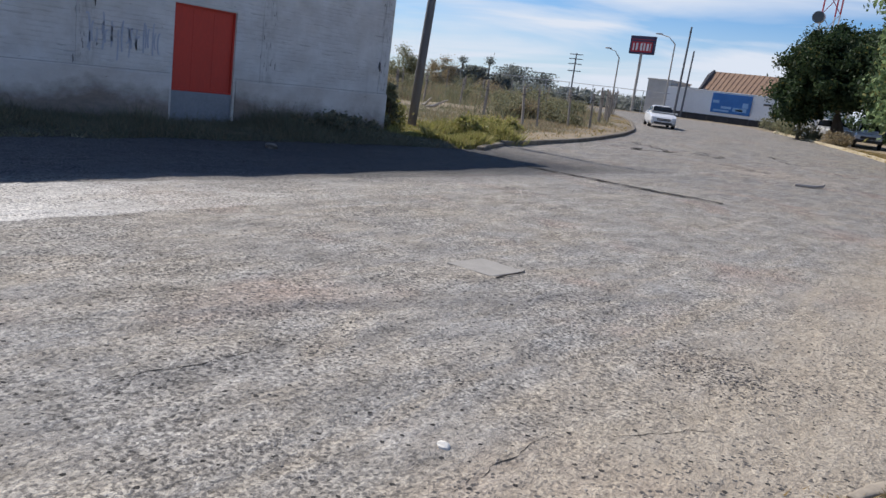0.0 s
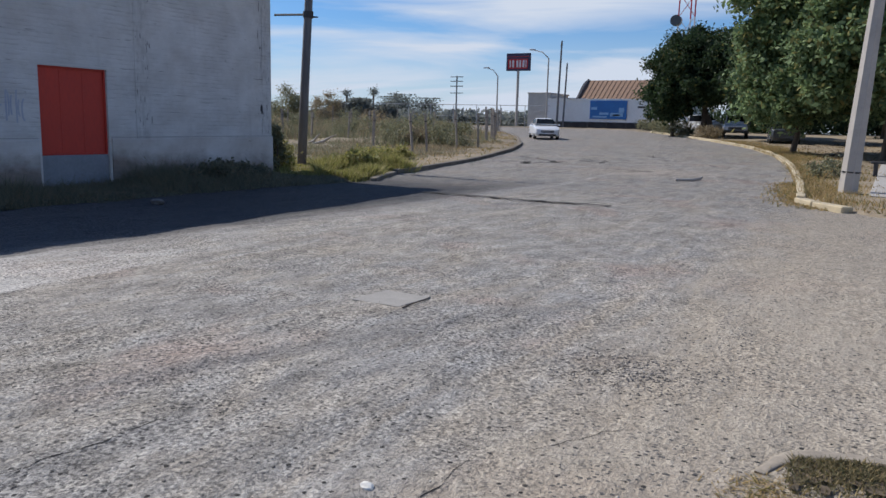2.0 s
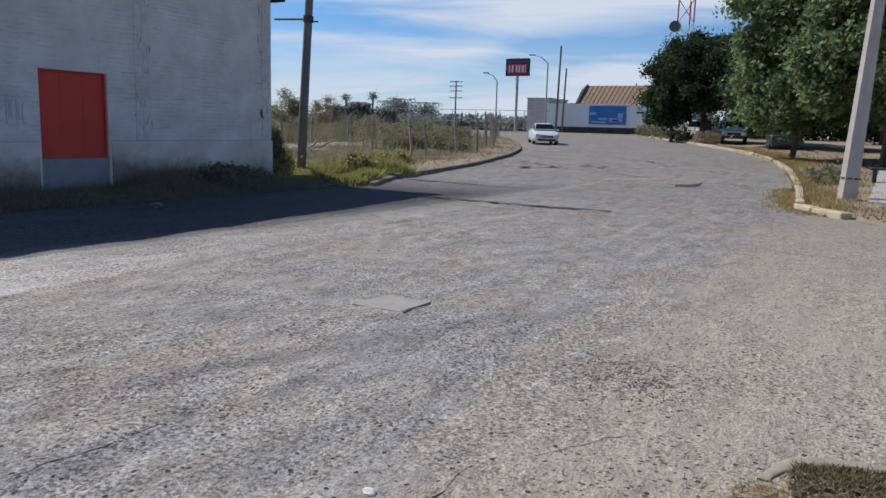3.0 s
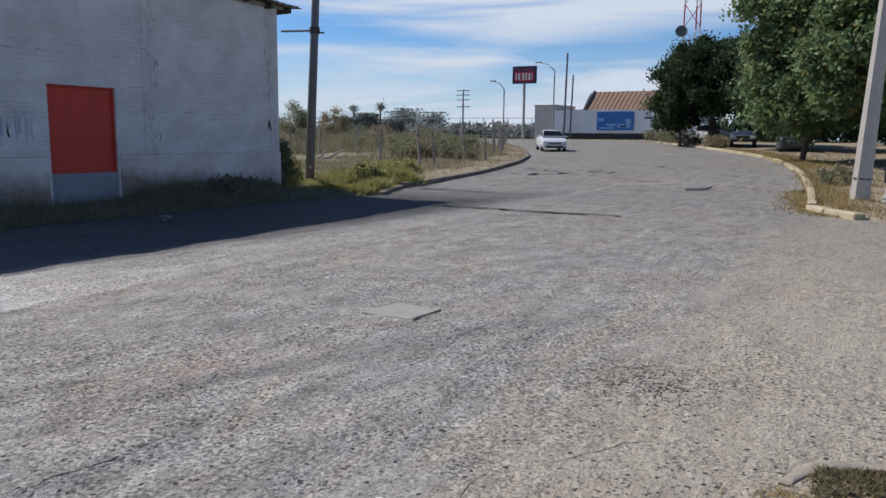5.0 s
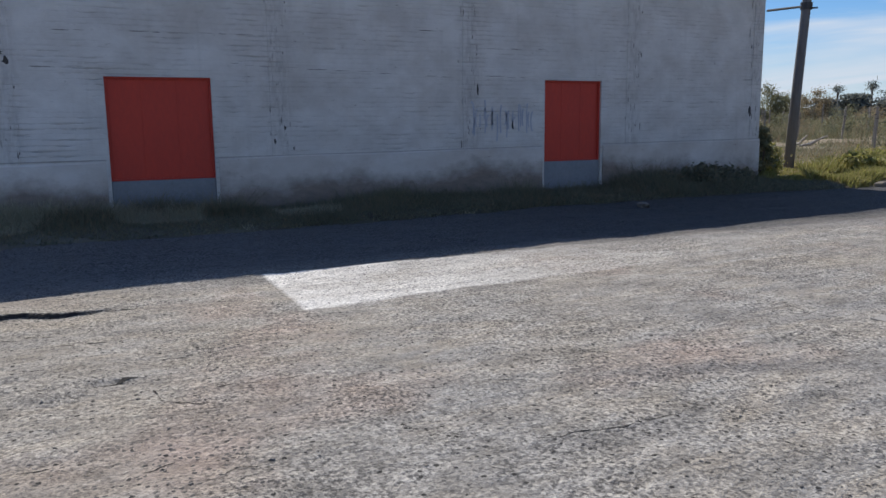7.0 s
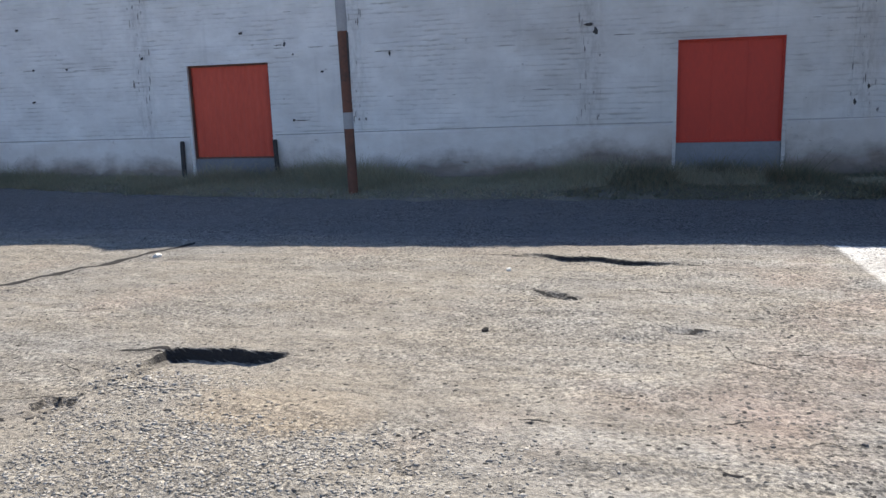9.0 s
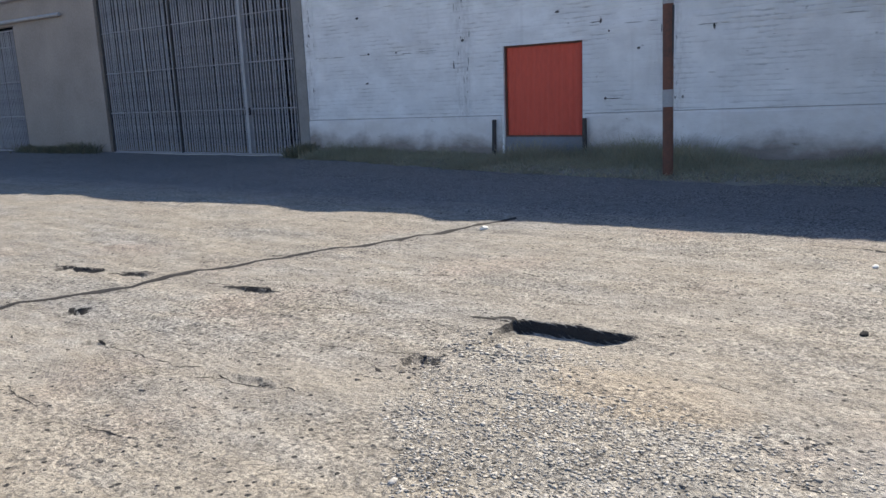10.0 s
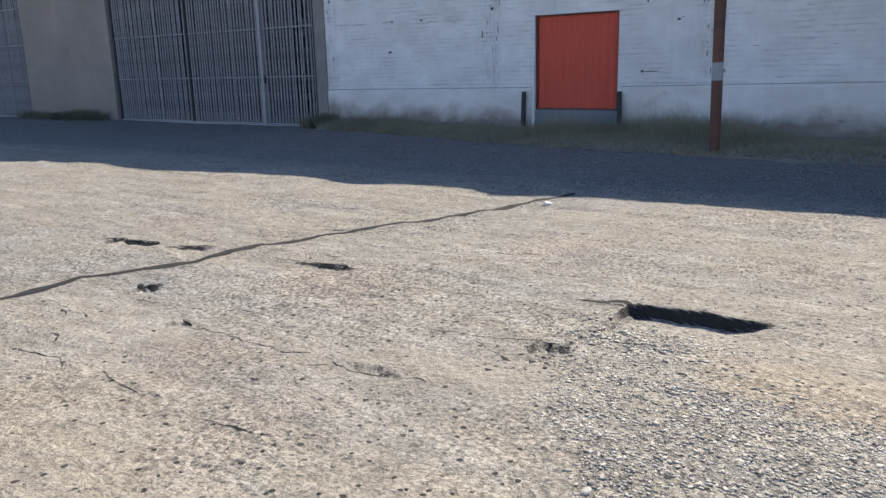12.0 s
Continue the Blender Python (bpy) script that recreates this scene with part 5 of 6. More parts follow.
kerb_run("kerb_right", [(x + 0.05, y) for y, x in RIGHT_EDGE[6:14]], 0.16, 0.2, YELLOW_KERB, "faded yellow concrete kerb along the tree strip")
kerb_run("kerb_ramp", [(13.35, 26.1), (12.62, 26.85), (12.33, 27.7)], 0.13, 0.26, YELLOW_KERB, "low concrete kerb end with dry grass behind")
planter = thing("planter_kerb", (0, 0, 0), "pale concrete kerb corner round a small grass bed", "kerb", kind="structure")
lane = [(13.645, 12.76), (13.69, 12.90), (13.75, 13.02), (13.845, 13.105), (14.0, 13.17), (14.5, 13.25), (15.4, 13.38)]
fine = []
for p, q in zip(lane, lane[1:]):
    fine += [(p[0] + (q[0] - p[0]) * j / 6, p[1] + (q[1] - p[1]) * j / 6) for j in range(6)]
fine.append(lane[-1])
for _ in range(3):
    fine = [fine[0]] + [tuple((u[i] + 2 * m[i] + w[i]) / 4 for i in (0, 1)) for u, m, w in zip(fine, fine[1:], fine[2:])] + [fine[-1]]
bm = bmesh.new()
prev = None
for k, (x, y) in enumerate(fine):
    d = Vector(fine[min(k + 1, len(fine) - 1)] + (0,)) - Vector(fine[max(k - 1, 0)] + (0,))
    nx, ny = -d.y / d.length, d.x / d.length
    grow = min(1.0, k / 11)
    w = 0.022 + 0.026 * grow + 0.012 * noise.noise(Vector((x * 22, y * 22, 0)))
    top = 0.003 + 0.013 * grow + 0.007 * noise.noise(Vector((x * 15, y * 15, 3)))
    ring = [bm.verts.new((x + nx * w * u, y + ny * w * u, z)) for u, z in ((1.1, -0.05), (1.0, 0.2 * top), (0.85, 0.7 * top), (0.5, top), (0, 1.04 * top), (-0.5, top), (-0.85, 0.7 * top), (-1.0, 0.2 * top), (-1.1, -0.05))]
    if prev:
        for q in range(9):
            bm.faces.new((prev[q], ring[q], ring[(q + 1) % 9], prev[(q + 1) % 9]))
    else:
        bm.faces.new(ring[::-1])
    prev = ring
bm.faces.new(prev)
part("kerb_stone", bm, SANDY, planter, smooth=True)


def bed(x, y):
    return 13.00 + 0.14 * (x - 13.75) + 0.07 * np.clip((x - 13.75) / 0.25, 0, 1)


v, f = sheet(stops((13.78, 15.5, 0.04)), stops((12.2, 13.3, 0.04)), lambda x, y: road_height(x, y) + 0.010 + 0.012 * value_noise(x, y, 6, 61), lambda x, y: (y < bed(x, y) + 0.05) & (bed(x, y) - y < 0.12 + 0.5 * value_noise(x, y, 5.0, 62) * value_noise(x, y, 14.0, 63) + 0.25 * np.clip(x - 13.8, 0, 1)))
raw("planter_soil", v, f, SOIL, "dark soil of the small grass bed", "soil", "structure", smooth=True)
n = 7000
bx = rng.uniform(13.76, 15.4, n)
by = bed(bx, 0) + 0.0 - np.abs(rng.normal(0, 0.20, n))
sx, sy = rng.normal(13.70, 0.09, 420), rng.normal(12.58, 0.10, 420)
straw = blades(np.c_[sx, sy, road_height(sx, sy) + 0.004], 0.014, rng, 3.2, 0.0035)
raw("loose_straw", *straw, GRASS_DRY, "loose straw blown out of the grass bed", "straw", "stuff")
raw("planter_grass", *blades(np.c_[bx, by, road_height(bx, by) + 0.012], 0.026, rng, 0.9, 0.005), GRASS_BED, "short dry grass in the kerbed bed", "grass", "stuff")


# ---- grass ----
def tufts(n, region, clump=9, spread=0.10):
    c = np.array(region(n))
    k = np.repeat(c, clump, axis=0) + rng.normal(0, spread, (len(c) * clump, 2))
    return k


def strip(n):
    y = rng.uniform(-5.5, 25.0, n)
    x = 0.12 + np.abs(rng.normal(0, 1.35, n)) * (0.6 + 0.6 * value_noise(y, 0 * y, 0.7, 71))
    keep = (x < edge(LEFT_EDGE, y) + 0.15) & (value_noise(x, y, 1.3, 76) + 0.35 * np.exp(-x / 0.4) > 0.30) & ((y > -3.5) | (x < 0.6 + 0.5 * (y + 5.5)))
    return np.c_[x, y][keep]


k = tufts(11000, strip, 10, 0.13)
k = k[k[:, 0] > 0.06]
h = (0.04 + 0.42 * value_noise(k[:, 0], k[:, 1], 0.9, 72) ** 2) * np.clip(1.35 - 0.40 * k[:, 0], 0.25, 1) * rng.uniform(0.5, 1.3, len(k))
tall = (rng.uniform(0, 1, len(k)) < 0.10) & (k[:, 0] < 0.8) & (value_noise(k[:, 1], 0 * k[:, 1], 0.45, 77) > 0.45)
h = np.where(tall, h + 0.14, h)
# weeds towards the gates take the copy with the brightness painted in
lifted_end = k[:, 1] + 10.0 * value_noise(k[:, 0], k[:, 1], 0.8, 79) < 16.0
for side, mt, label in ((lifted_end, GRASS_LIFTED, "rough dusty weeds growing along the wall's foot"), (~lifted_end, GRASS_DULL, "rough dark green weeds growing along the wall's foot")):
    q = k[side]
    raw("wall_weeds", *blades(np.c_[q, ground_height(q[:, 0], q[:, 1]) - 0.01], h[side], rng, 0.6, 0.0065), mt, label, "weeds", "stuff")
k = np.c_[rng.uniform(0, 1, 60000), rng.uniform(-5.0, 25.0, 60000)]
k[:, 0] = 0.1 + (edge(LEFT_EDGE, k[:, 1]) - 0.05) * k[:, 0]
lifted_end = k[:, 1] + 10.0 * value_noise(k[:, 0], k[:, 1], 0.8, 79) < 16.0
for side, mt in ((lifted_end, GRASS_LIFTED), (~lifted_end, GRASS_DULL)):
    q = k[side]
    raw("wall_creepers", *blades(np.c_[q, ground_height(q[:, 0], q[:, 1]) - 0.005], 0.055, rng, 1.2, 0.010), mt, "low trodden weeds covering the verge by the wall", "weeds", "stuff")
k = np.c_[0.10 + np.abs(rng.normal(0, 0.25, 5200)), rng.normal(-17.9, 1.2, 5200)]
k = k[(k[:, 1] > -19.85) & (k[:, 1] < -14.9)]
raw("gate_weeds", *blades(np.c_[k, road_height(k[:, 0], k[:, 1]) - 0.005], 0.30 * (0.4 + value_noise(k[:, 1], k[:, 0], 0.8, 80)), rng, 0.7, 0.012), GRASS_DULL, "dark weeds at the foot of the beige wall", "weeds", "stuff")
k = np.c_[0.12 + np.abs(rng.normal(0, 0.14, 1500)), rng.normal(-5.85, 0.22, 1500)]
raw("jamb_weeds", *blades(np.c_[k, np.maximum(road_height(k[:, 0], k[:, 1]), ground_height(k[:, 0], k[:, 1])) - 0.005], 0.26, rng, 0.6, 0.010), GRASS_DULL, "clump of dark weeds at the gate jamb", "weeds", "stuff")


def corner_patch(n):
    y = 24.6 + 5.4 * rng.uniform(0, 1, n) ** 1.2
    x = edge(LEFT_EDGE, y) - 0.15 - np.abs(rng.normal(0, 1.6, n))
    return np.c_[x, y]


k = tufts(4200, corner_patch, 10, 0.14)
k = k[value_noise(k[:, 0], k[:, 1], 1.1, 78) > 0.30]
# trodden short in a line that leads to the foot of the pole
trod = (np.abs(0.75 * (k[:, 0] + 2.75) + 0.66 * (k[:, 1] - 28.45)) < 0.4) & (k[:, 1] < 28.5)
h = 0.07 + 0.46 * value_noise(k[:, 0], k[:, 1], 1.3, 73) ** 2
h = np.where(trod, 0.3 * h, h)
raw("corner_weeds", *blades(np.c_[k, ground_height(k[:, 0], k[:, 1]) - 0.01], h, rng, 0.45, 0.018), GRASS_GREEN, "tall green and yellow weeds at the corner by the pole", "weeds", "stuff")


def lot_edge(n):
    y = rng.uniform(28, 70, n)
    x = edge(LEFT_EDGE, y) - 0.25 - rng.uniform(0, 7, n)
    keep = value_noise(x, y, 0.5, 74) > 0.42
    return np.c_[x, y][keep]


k = tufts(1500, lot_edge, 8, 0.2)
raw("lot_grass", *blades(np.c_[k, ground_height(k[:, 0], k[:, 1]) - 0.01], 0.11, rng, 0.8, 0.014), GRASS_DRY, "dry straw-coloured grass on the empty lot", "grass", "stuff")


def right_edge(n):
    y = rng.uniform(25.2, 66, n)
    x = edge(RIGHT_EDGE, y) + np.where(y < 28.5, 0.38, 0.05) + np.abs(rng.normal(0, 1.0, n))
    return np.c_[x, y]


k = tufts(2600, right_edge, 9, 0.12)
h = 0.10 + 0.14 * value_noise(k[:, 0], k[:, 1], 0.8, 75)
raw("tree_strip_grass", *blades(np.c_[k, rise(k[:, 1]) + 0.04], h, rng, 0.6, 0.016), GRASS_DRY, "dry yellow grass along the faded kerb", "grass", "stuff")
k = np.c_[rng.uniform(11.5, 12.6, 3000), rng.uniform(26.3, 34, 3000)]
k[:, 0] = edge(RIGHT_EDGE, k[:, 1]) - np.abs(rng.normal(0, 0.35, 3000)) + 0.1
raw("gutter_grass", *blades(np.c_[k, rise(k[:, 1]) + 0.0], 0.06, rng, 0.8, 0.014), GRASS_DRY, "thin dry grass and straw in the gutter", "grass", "stuff")


# ---- poles ----
pole = thing("utility_pole", (-2.75, 28.45, 0.0), "leaning grey-brown wooden pole with a short arm", "utility pole")
part("shaft", rod([(0, 0, -0.3), (0.17, 0, 2.7), (0.34, 0, 5.3), (0.55, 0, 8.6)], [0.15, 0.14, 0.125, 0.105], 12), POLE_WOOD, pole, smooth=True)
part("arm", rod([(0.30, 0.0, 4.86), (-1.10, 0.0, 4.92)], 0.035, 8), DARK_STEEL, pole)
part("short_arm", rod([(0.30, 0.05, 4.80), (0.62, 0.10, 4.78)], 0.025, 8), DARK_STEEL, pole)
part("clamp", rod([(0.31, 0, 4.76), (0.32, 0, 4.96)], 0.165, 12), DARK_STEEL, pole)

pole = thing("concrete_pole", (13.12, 30.3, 0.0), "tapered grey concrete pole leaning beside the kerb", "utility pole")
bm = bmesh.new()
rings = []
for z, r in ((-0.3, 0.24), (0.0, 0.235), (2.0, 0.205), (4.6, 0.165), (9.0, 0.12)):
    rings.append([bm.verts.new((0.042 * z + r * math.cos(a), r * math.sin(a), z)) for a in [radians(22.5 + 45 * q) for q in range(8)]])
for q, r in zip(rings, rings[1:]):
    for s in range(8):
        bm.faces.new((q[s], q[(s + 1) % 8], r[(s + 1) % 8], r[s]))
bm.faces.new(rings[0][::-1])
bm.faces.new(rings[-1])
part("shaft", bm, POLE_CONCRETE, pole)
part("wire_band", rod([(0.026, 0, 0.62), (0.028, 0, 0.66)], 0.236, 8), DARK_STEEL, pole)


def street_lamp(x, y, z0, top, reach, side_y, label):
    lamp = thing("street_lamp", (x, y, z0), label, "street lamp", "street lamps")
    part("post", rod([(0, 0, -0.2), (0, 0, top)], [0.11, 0.075], 10), POLE_CONCRETE, lamp)
    part("bracket", rod([(0, 0, top), (reach * 0.4, side_y * 0.4, top + 0.7), (reach, side_y, top + 1.0)], [0.06, 0.05, 0.045], 8), POLE_CONCRETE, lamp)
    ob = part("head", box(-0.4, 0.3, -0.14, 0.14, -0.06, 0.08, 0.03), PALE_PAINT, lamp)
    ob.location = (reach, side_y, top + 1.0)
    return lamp


street_lamp(-27.6, 92, 1.4, 6.0, -1.5, 0, "grey street lamp with a curved arm by the far fence")
street_lamp(-21.4, 92.5, 1.4, 8.0, -2.0, 0, "tall grey street lamp with a curved arm by the far street")
for x, y, h, r in ((-20.3, 93.2, 10.0, 0.14), (-19.6, 93.4, 7.5, 0.12)):
    p = thing("bare_pole", (x, y, 1.4), "slim bare grey pole before the white wall", "pole", "bare poles")
    part("shaft", rod([(-0.05, 0, -0.2), (0.15, 0, h)], [r, r * 0.7], 10), POLE_WOOD, p)
    part("band", rod([(0.13, 0, h - 0.6), (0.132, 0, h - 0.5)], r * 0.9, 10), DARK_STEEL, p)

# ---- far street front ----
sign = thing("shop_sign", (-25.9, 94, 1.4), "tall red and navy sign board on a single post", "sign")
part("post", rod([(0, 0, -0.2), (0, 0, 6.9)], 0.16, 10), POLE_CONCRETE, sign)
board = part("board", box(-1.55, 1.55, -0.15, 0.15, 6.75, 8.8, 0.02), SIGN_NAVY, sign, "navy board with red and white shapes")
part("red_field", box(-1.30, 1.30, -0.17, -0.152, 6.98, 8.15, 0.004), SIGN_RED, sign)
for a, b in ((-1.1, -0.95), (-0.75, -0.5), (-0.2, 0.05), (0.2, 0.4), (0.6, 0.85), (1.0, 1.12)):
    part("white_bar", box(a, b, -0.19, -0.172, 7.15, 7.98, 0.004), SIGN_WHITE, sign)
part("top_band", box(-1.45, 1.45, -0.17, -0.152, 8.36, 8.42, 0.004), SIGN_RED, sign)

store = thing("far_store", (0, 95, 1.4), "white walled store with a red tile roof and a blue sign", "building", kind="structure")
part("wall", box(-22.3, -5.5, 0, 0.3, -0.2, 3.45), WHITE_WALL, store)
part("base", box(-22.3, -5.5, -0.05, -0.004, -0.2, 0.9), DARK_BASE, store, "dark painted wall base")
part("wall_cap", box(-22.4, -5.4, -0.08, 0.38, 3.452, 3.55, 0.01), WHITE_WALL, store)
for k in range(7):
    part("base_post", box(-21.9 + 2.3 * k, -21.75 + 2.3 * k, -0.10, -0.052, -0.2, 0.9), DARK_STEEL, store)
part("small_vent", box(-11.4, -10.6, -0.03, -0.004, 2.55, 2.75), DARK_BASE, store)
bb = part("sign_board", box(-16.95, -12.6, -0.16, -0.06, 1.25, 3.35, 0.01), BLUE, store, "blue sign board with pale shapes")
for x0, x1, z0, z1, mt in ((-16.8, -16.1, 2.3, 2.6, SKYBLUE), (-15.8, -14.7, 1.75, 2.0, SKYBLUE), (-14.5, -13.0, 1.55, 1.95, SKYBLUE), (-13.5, -12.9, 2.0, 2.55, SKYBLUE), (-16.6, -14.9, 1.42, 1.6, SKYBLUE), (-14.2, -13.4, 1.62, 1.8, SIGN_WHITE)):
    part("painted_shape", box(x0, x1, -0.175, -0.163, z0, z1), mt, store)
bm = bmesh.new()
v = [bm.verts.new(p) for p in ((-19.3, 2.0, 3.5), (-5.0, 2.0, 3.5), (-5.0, 9, 6.2), (-20.6, 9, 6.2), (-21.0, 16, 3.5), (-5.0, 16, 3.5))]
bm.faces.new((v[0], v[1], v[2], v[3]))
bm.faces.new((v[3], v[2], v[5], v[4]))
bm.faces.new((v[0], v[3], v[4]))
bm.faces.new((v[1], v[5], v[2]))
bm.faces.new((v[0], v[4], v[5], v[1]))
part("tile_roof", bm, TILE, store, "red-brown tile roof")
for k in range(27):
    x = -19.1 + 0.54 * k
    xt = x - 1.3 + 0.048 * k
    part("tile_row", rod([(x, 2.0, 3.54), (xt, 8.95, 6.22)], 0.035, 5), TILE, store)
part("barge_board", rod([(-19.35, 1.9, 3.55), (-20.3, 6.6, 5.4), (-20.65, 9, 6.25)], [0.2, 0.3, 0.16], 6), DARK_STEEL, store, "dark weathered barge board")
part("back_room", box(-18.5, -6, 2.2, 15.5, -0.2, 3.49), WHITE_WALL, store)
box2 = thing("grey_block_building", (0, 97, 1.4), "pale grey flat-roofed block building behind the poles", "building", kind="structure")
part("wall", box(-25.8, -22.9, 0, 6, -0.2, 4.2), CONCRETE, box2)
part("wall", box(-22.896, -18.6, 0.4, 6, -0.2, 3.75), CONCRETE, box2)
part("parapet", box(-25.9, -22.8, -0.1, 6.1, 4.2, 4.36, 0.02), CONCRETE, box2)

fence = thing("mesh_fence", (0, 0, 0), "tall wire mesh fence with a pale top rail", "fence")
for k in range(14):
    x, y = -60 + 2.9 * k, 84 + 0.35 * k
    part("fence_post", rod([(x, y, 1.2), (x, y, 3.9)], 0.04, 6), BAR_STEEL, fence)
    part("top_rail", rod([(x, y, 3.9), (x + 2.9, y + 0.35, 3.9)], 0.035, 6), BAR_STEEL, fence)
    for z in (1.9, 2.6, 3.3):
        part("wire", rod([(x, y, z), (x + 2.9, y + 0.35, z)], 0.012, 4), BAR_STEEL, fence)

pyl = thing("power_pole", (-66.3, 150, 1.4), "far wooden power pole with four cross arms", "utility pole")
part("shaft", rod([(0, 0, -0.2), (0, 0, 10.3)], [0.2, 0.14], 8), POLE_WOOD, pyl)
for z in (6.7, 8.1, 9.1, 10.0):
    part("cross_arm", box(-1.5, 1.5, -0.08, 0.08, z, z + 0.16), POLE_WOOD, pyl)

mast = thing("radio_mast", (-26.9, 180, 1.4), "red and white lattice radio mast with a round drum", "mast")
for k in range(10):
    z0, z1 = 4.8 * k, 4.8 * (k + 1)
    mt = SIGN_RED if k % 2 else SIGN_WHITE
    w0, w1 = 1.9 - 0.04 * k, 1.9 - 0.04 * (k + 1)
    for sx, sy in ((-1, -1), (1, -1), (0, 1)):
        part("leg", rod([(sx * w0, sy * w0, z0), (sx * w1, sy * w1, z1)], 0.17, 6), mt, mast)
    part("brace", rod([(-w0, -w0, z0), (w1, -w1, z1)], 0.07, 4), mt, mast)
    part("brace", rod([(w0, -w0, z0), (-w1, -w1, z1)], 0.07, 4), mt, mast)
part("drum", rod([(-1.9, -3.2, 23.2), (-1.9, -2.0, 23.2)], 1.15, 16), CAR_GREY, mast)

# ---- empty lot: posts, wire, mounds ----
spots = [(-4.43, 39.0), (-4.9, 42.6), (-5.2, 45.4), (-7.6, 51.0), (-8.3, 52.2), (-8.98, 41.1), (-3.4, 36.2)]
rnd = random.Random(12)
for k in range(24):
    spots.append((-9 - 1.55 * k + rnd.uniform(-0.4, 0.4), 52 + 0.2 * k + rnd.uniform(-1, 3)))
for k in range(12):
    spots.append((-8.6 - 0.9 * k + rnd.uniform(-0.3, 0.3), 53.5 + 1.9 * k))
for k in range(10):
    spots.append((-10 - 3.0 * k, 43 + 0.8 * k + rnd.uniform(-0.6, 0.6)))
for x, y in spots:
    h = rnd.uniform(1.7, 2.2)
    p = thing("fence_post", pose(x, y, float(rise(y)) + 0.05, rnd.uniform(-3, 3), rnd.uniform(-4, 4), rnd.uniform(0, 90)), "slim pale concrete fence post on the empty lot", "fence post", "posts on the empty lot")
    part("stake", box(-0.045, 0.045, -0.045, 0.045, -0.3, h, 0.01), POST_GREY, p)
    part("wire_tie", box(-0.057, 0.057, -0.057, 0.057, h * 0.8, h * 0.8 + 0.03), DARK_STEEL, p)

for x, y, lx, ly, h, turn in ((-10.8, 47.5, 4.5, 0.8, 0.35, 25), (-12.5, 44.0, 3.5, 0.8, 0.3, 5), (-8.2, 49.0, 1.6, 0.6, 0.3, 50)):
    bm = bmesh.new()
    bmesh.ops.create_icosphere(bm, subdivisions=4, radius=1)
    for q in bm.verts:
        q.co = Vector((q.co.x * lx, q.co.y * ly, q.co.z * h)) * (1 + 0.18 * noise.noise(q.co * 2.5))
    ob = tagged(part("earth_bank", bm, DIRT, smooth=True), "low bank of dry earth on the empty lot", "mound")
    ob.matrix_world = pose(x, y, float(rise(y)) + 0.05, 0, 0, turn)
rnd = random.Random(15)
for x, y in ((-12.0, 41.0), (-13.2, 41.5), (-10.0, 51.0)):
    bm = rod([(-0.7, 0, 0.05), (-0.2, 0.1, 0.16), (0.1, 0.06, 0.34), (0.55, 0, 0.55)], [0.05, 0.075, 0.06, 0.03], 7)
    ob = tagged(part("bleached_log", bm, PLANK), "bleached branch lying in the scrub", "branch")
    ob.matrix_world = pose(x, y, float(rise(y)) + 0.1, 0, 0, rnd.uniform(-20, 30))


# ---- trees and scrub ----
def crown(n_clumps, n_leaves, centre, radii, size, clump=0.75, rng=rng, flat_bottom=-0.55, drop=0.0):
    """Leaf places in clumps spread through a ragged ellipsoid, thicker towards its skin."""
    d = rng.normal(size=(n_clumps, 3))
    d /= np.linalg.norm(d, axis=1, keepdims=True)
    d[:, 2] = np.maximum(d[:, 2], flat_bottom)
    r = rng.uniform(0.35, 1.0, (n_clumps, 1)) ** 0.5 * rng.uniform(0.85, 1.12, (n_clumps, 1))
    c = np.array(centre) + d * r * np.array(radii)
    pick = rng.integers(0, n_clumps, n_leaves)
    p = c[pick] + rng.normal(0, clump, (n_leaves, 3)) * (0.45, 0.45, 0.38) * rng.uniform(0.5, 1.2, (n_clumps, 1))[pick]
    return p, c


def tree(name, base, height, centre, radii, n_clumps, n_leaves, size, mt, label, trunk_r=0.2, clump=0.8, stems=1, flat_bottom=-0.75):
    t = thing(name, base, label, "tree", "street trees")
    pts, c = crown(n_clumps, n_leaves, centre, radii, size, clump, flat_bottom=flat_bottom)
    fork = Vector((centre[0] * 0.4, centre[1] * 0.4, max(1.3, centre[2] - radii[2] * 0.75)))
    for s in range(stems):
        off = Vector((0.7 * s, 0.2 * s, 0))
        part("trunk", rod([off + Vector((0, 0, -0.3)), off + Vector((0.03, 0, 0.2)), off * 0.6 + fork * 0.5 + Vector((0.08, 0.04, 0)), fork], [trunk_r * 1.3, trunk_r, trunk_r * 0.85, trunk_r * 0.7], 9), BARK, t, smooth=True)
    order = np.argsort(-np.linalg.norm(c - np.array(fork), axis=1))[:14]
    for i in order:
        e = Vector(c[i])
        m = fork.lerp(e, 0.5) + Vector((0, 0, 0.3))
        part("limb", rod([fork, m, e], [trunk_r * 0.5, trunk_r * 0.3, 0.02], 6), BARK, t, smooth=True)
    v, f = leaves(pts, size, rng, droop=0.3)
    raw("crown", v, f, mt, parent=t)
    return t


tree("broad_tree", (0.0, 75, 1.15), 8, (0.3, 0, 4.9), (4.9, 4.2, 3.5), 210, 95000, 0.13, LEAF_DARK, "broad dark green tree with dense shade beneath", 0.28, 1.0, 2, -0.5)
tree("broad_tree", (-2.3, 74.6, 1.15), 5, (-0.3, 0, 3.0), (2.1, 2.0, 1.9), 60, 16000, 0.13, LEAF_DARK, "small dark green tree joined to its neighbour", 0.14, 0.8)
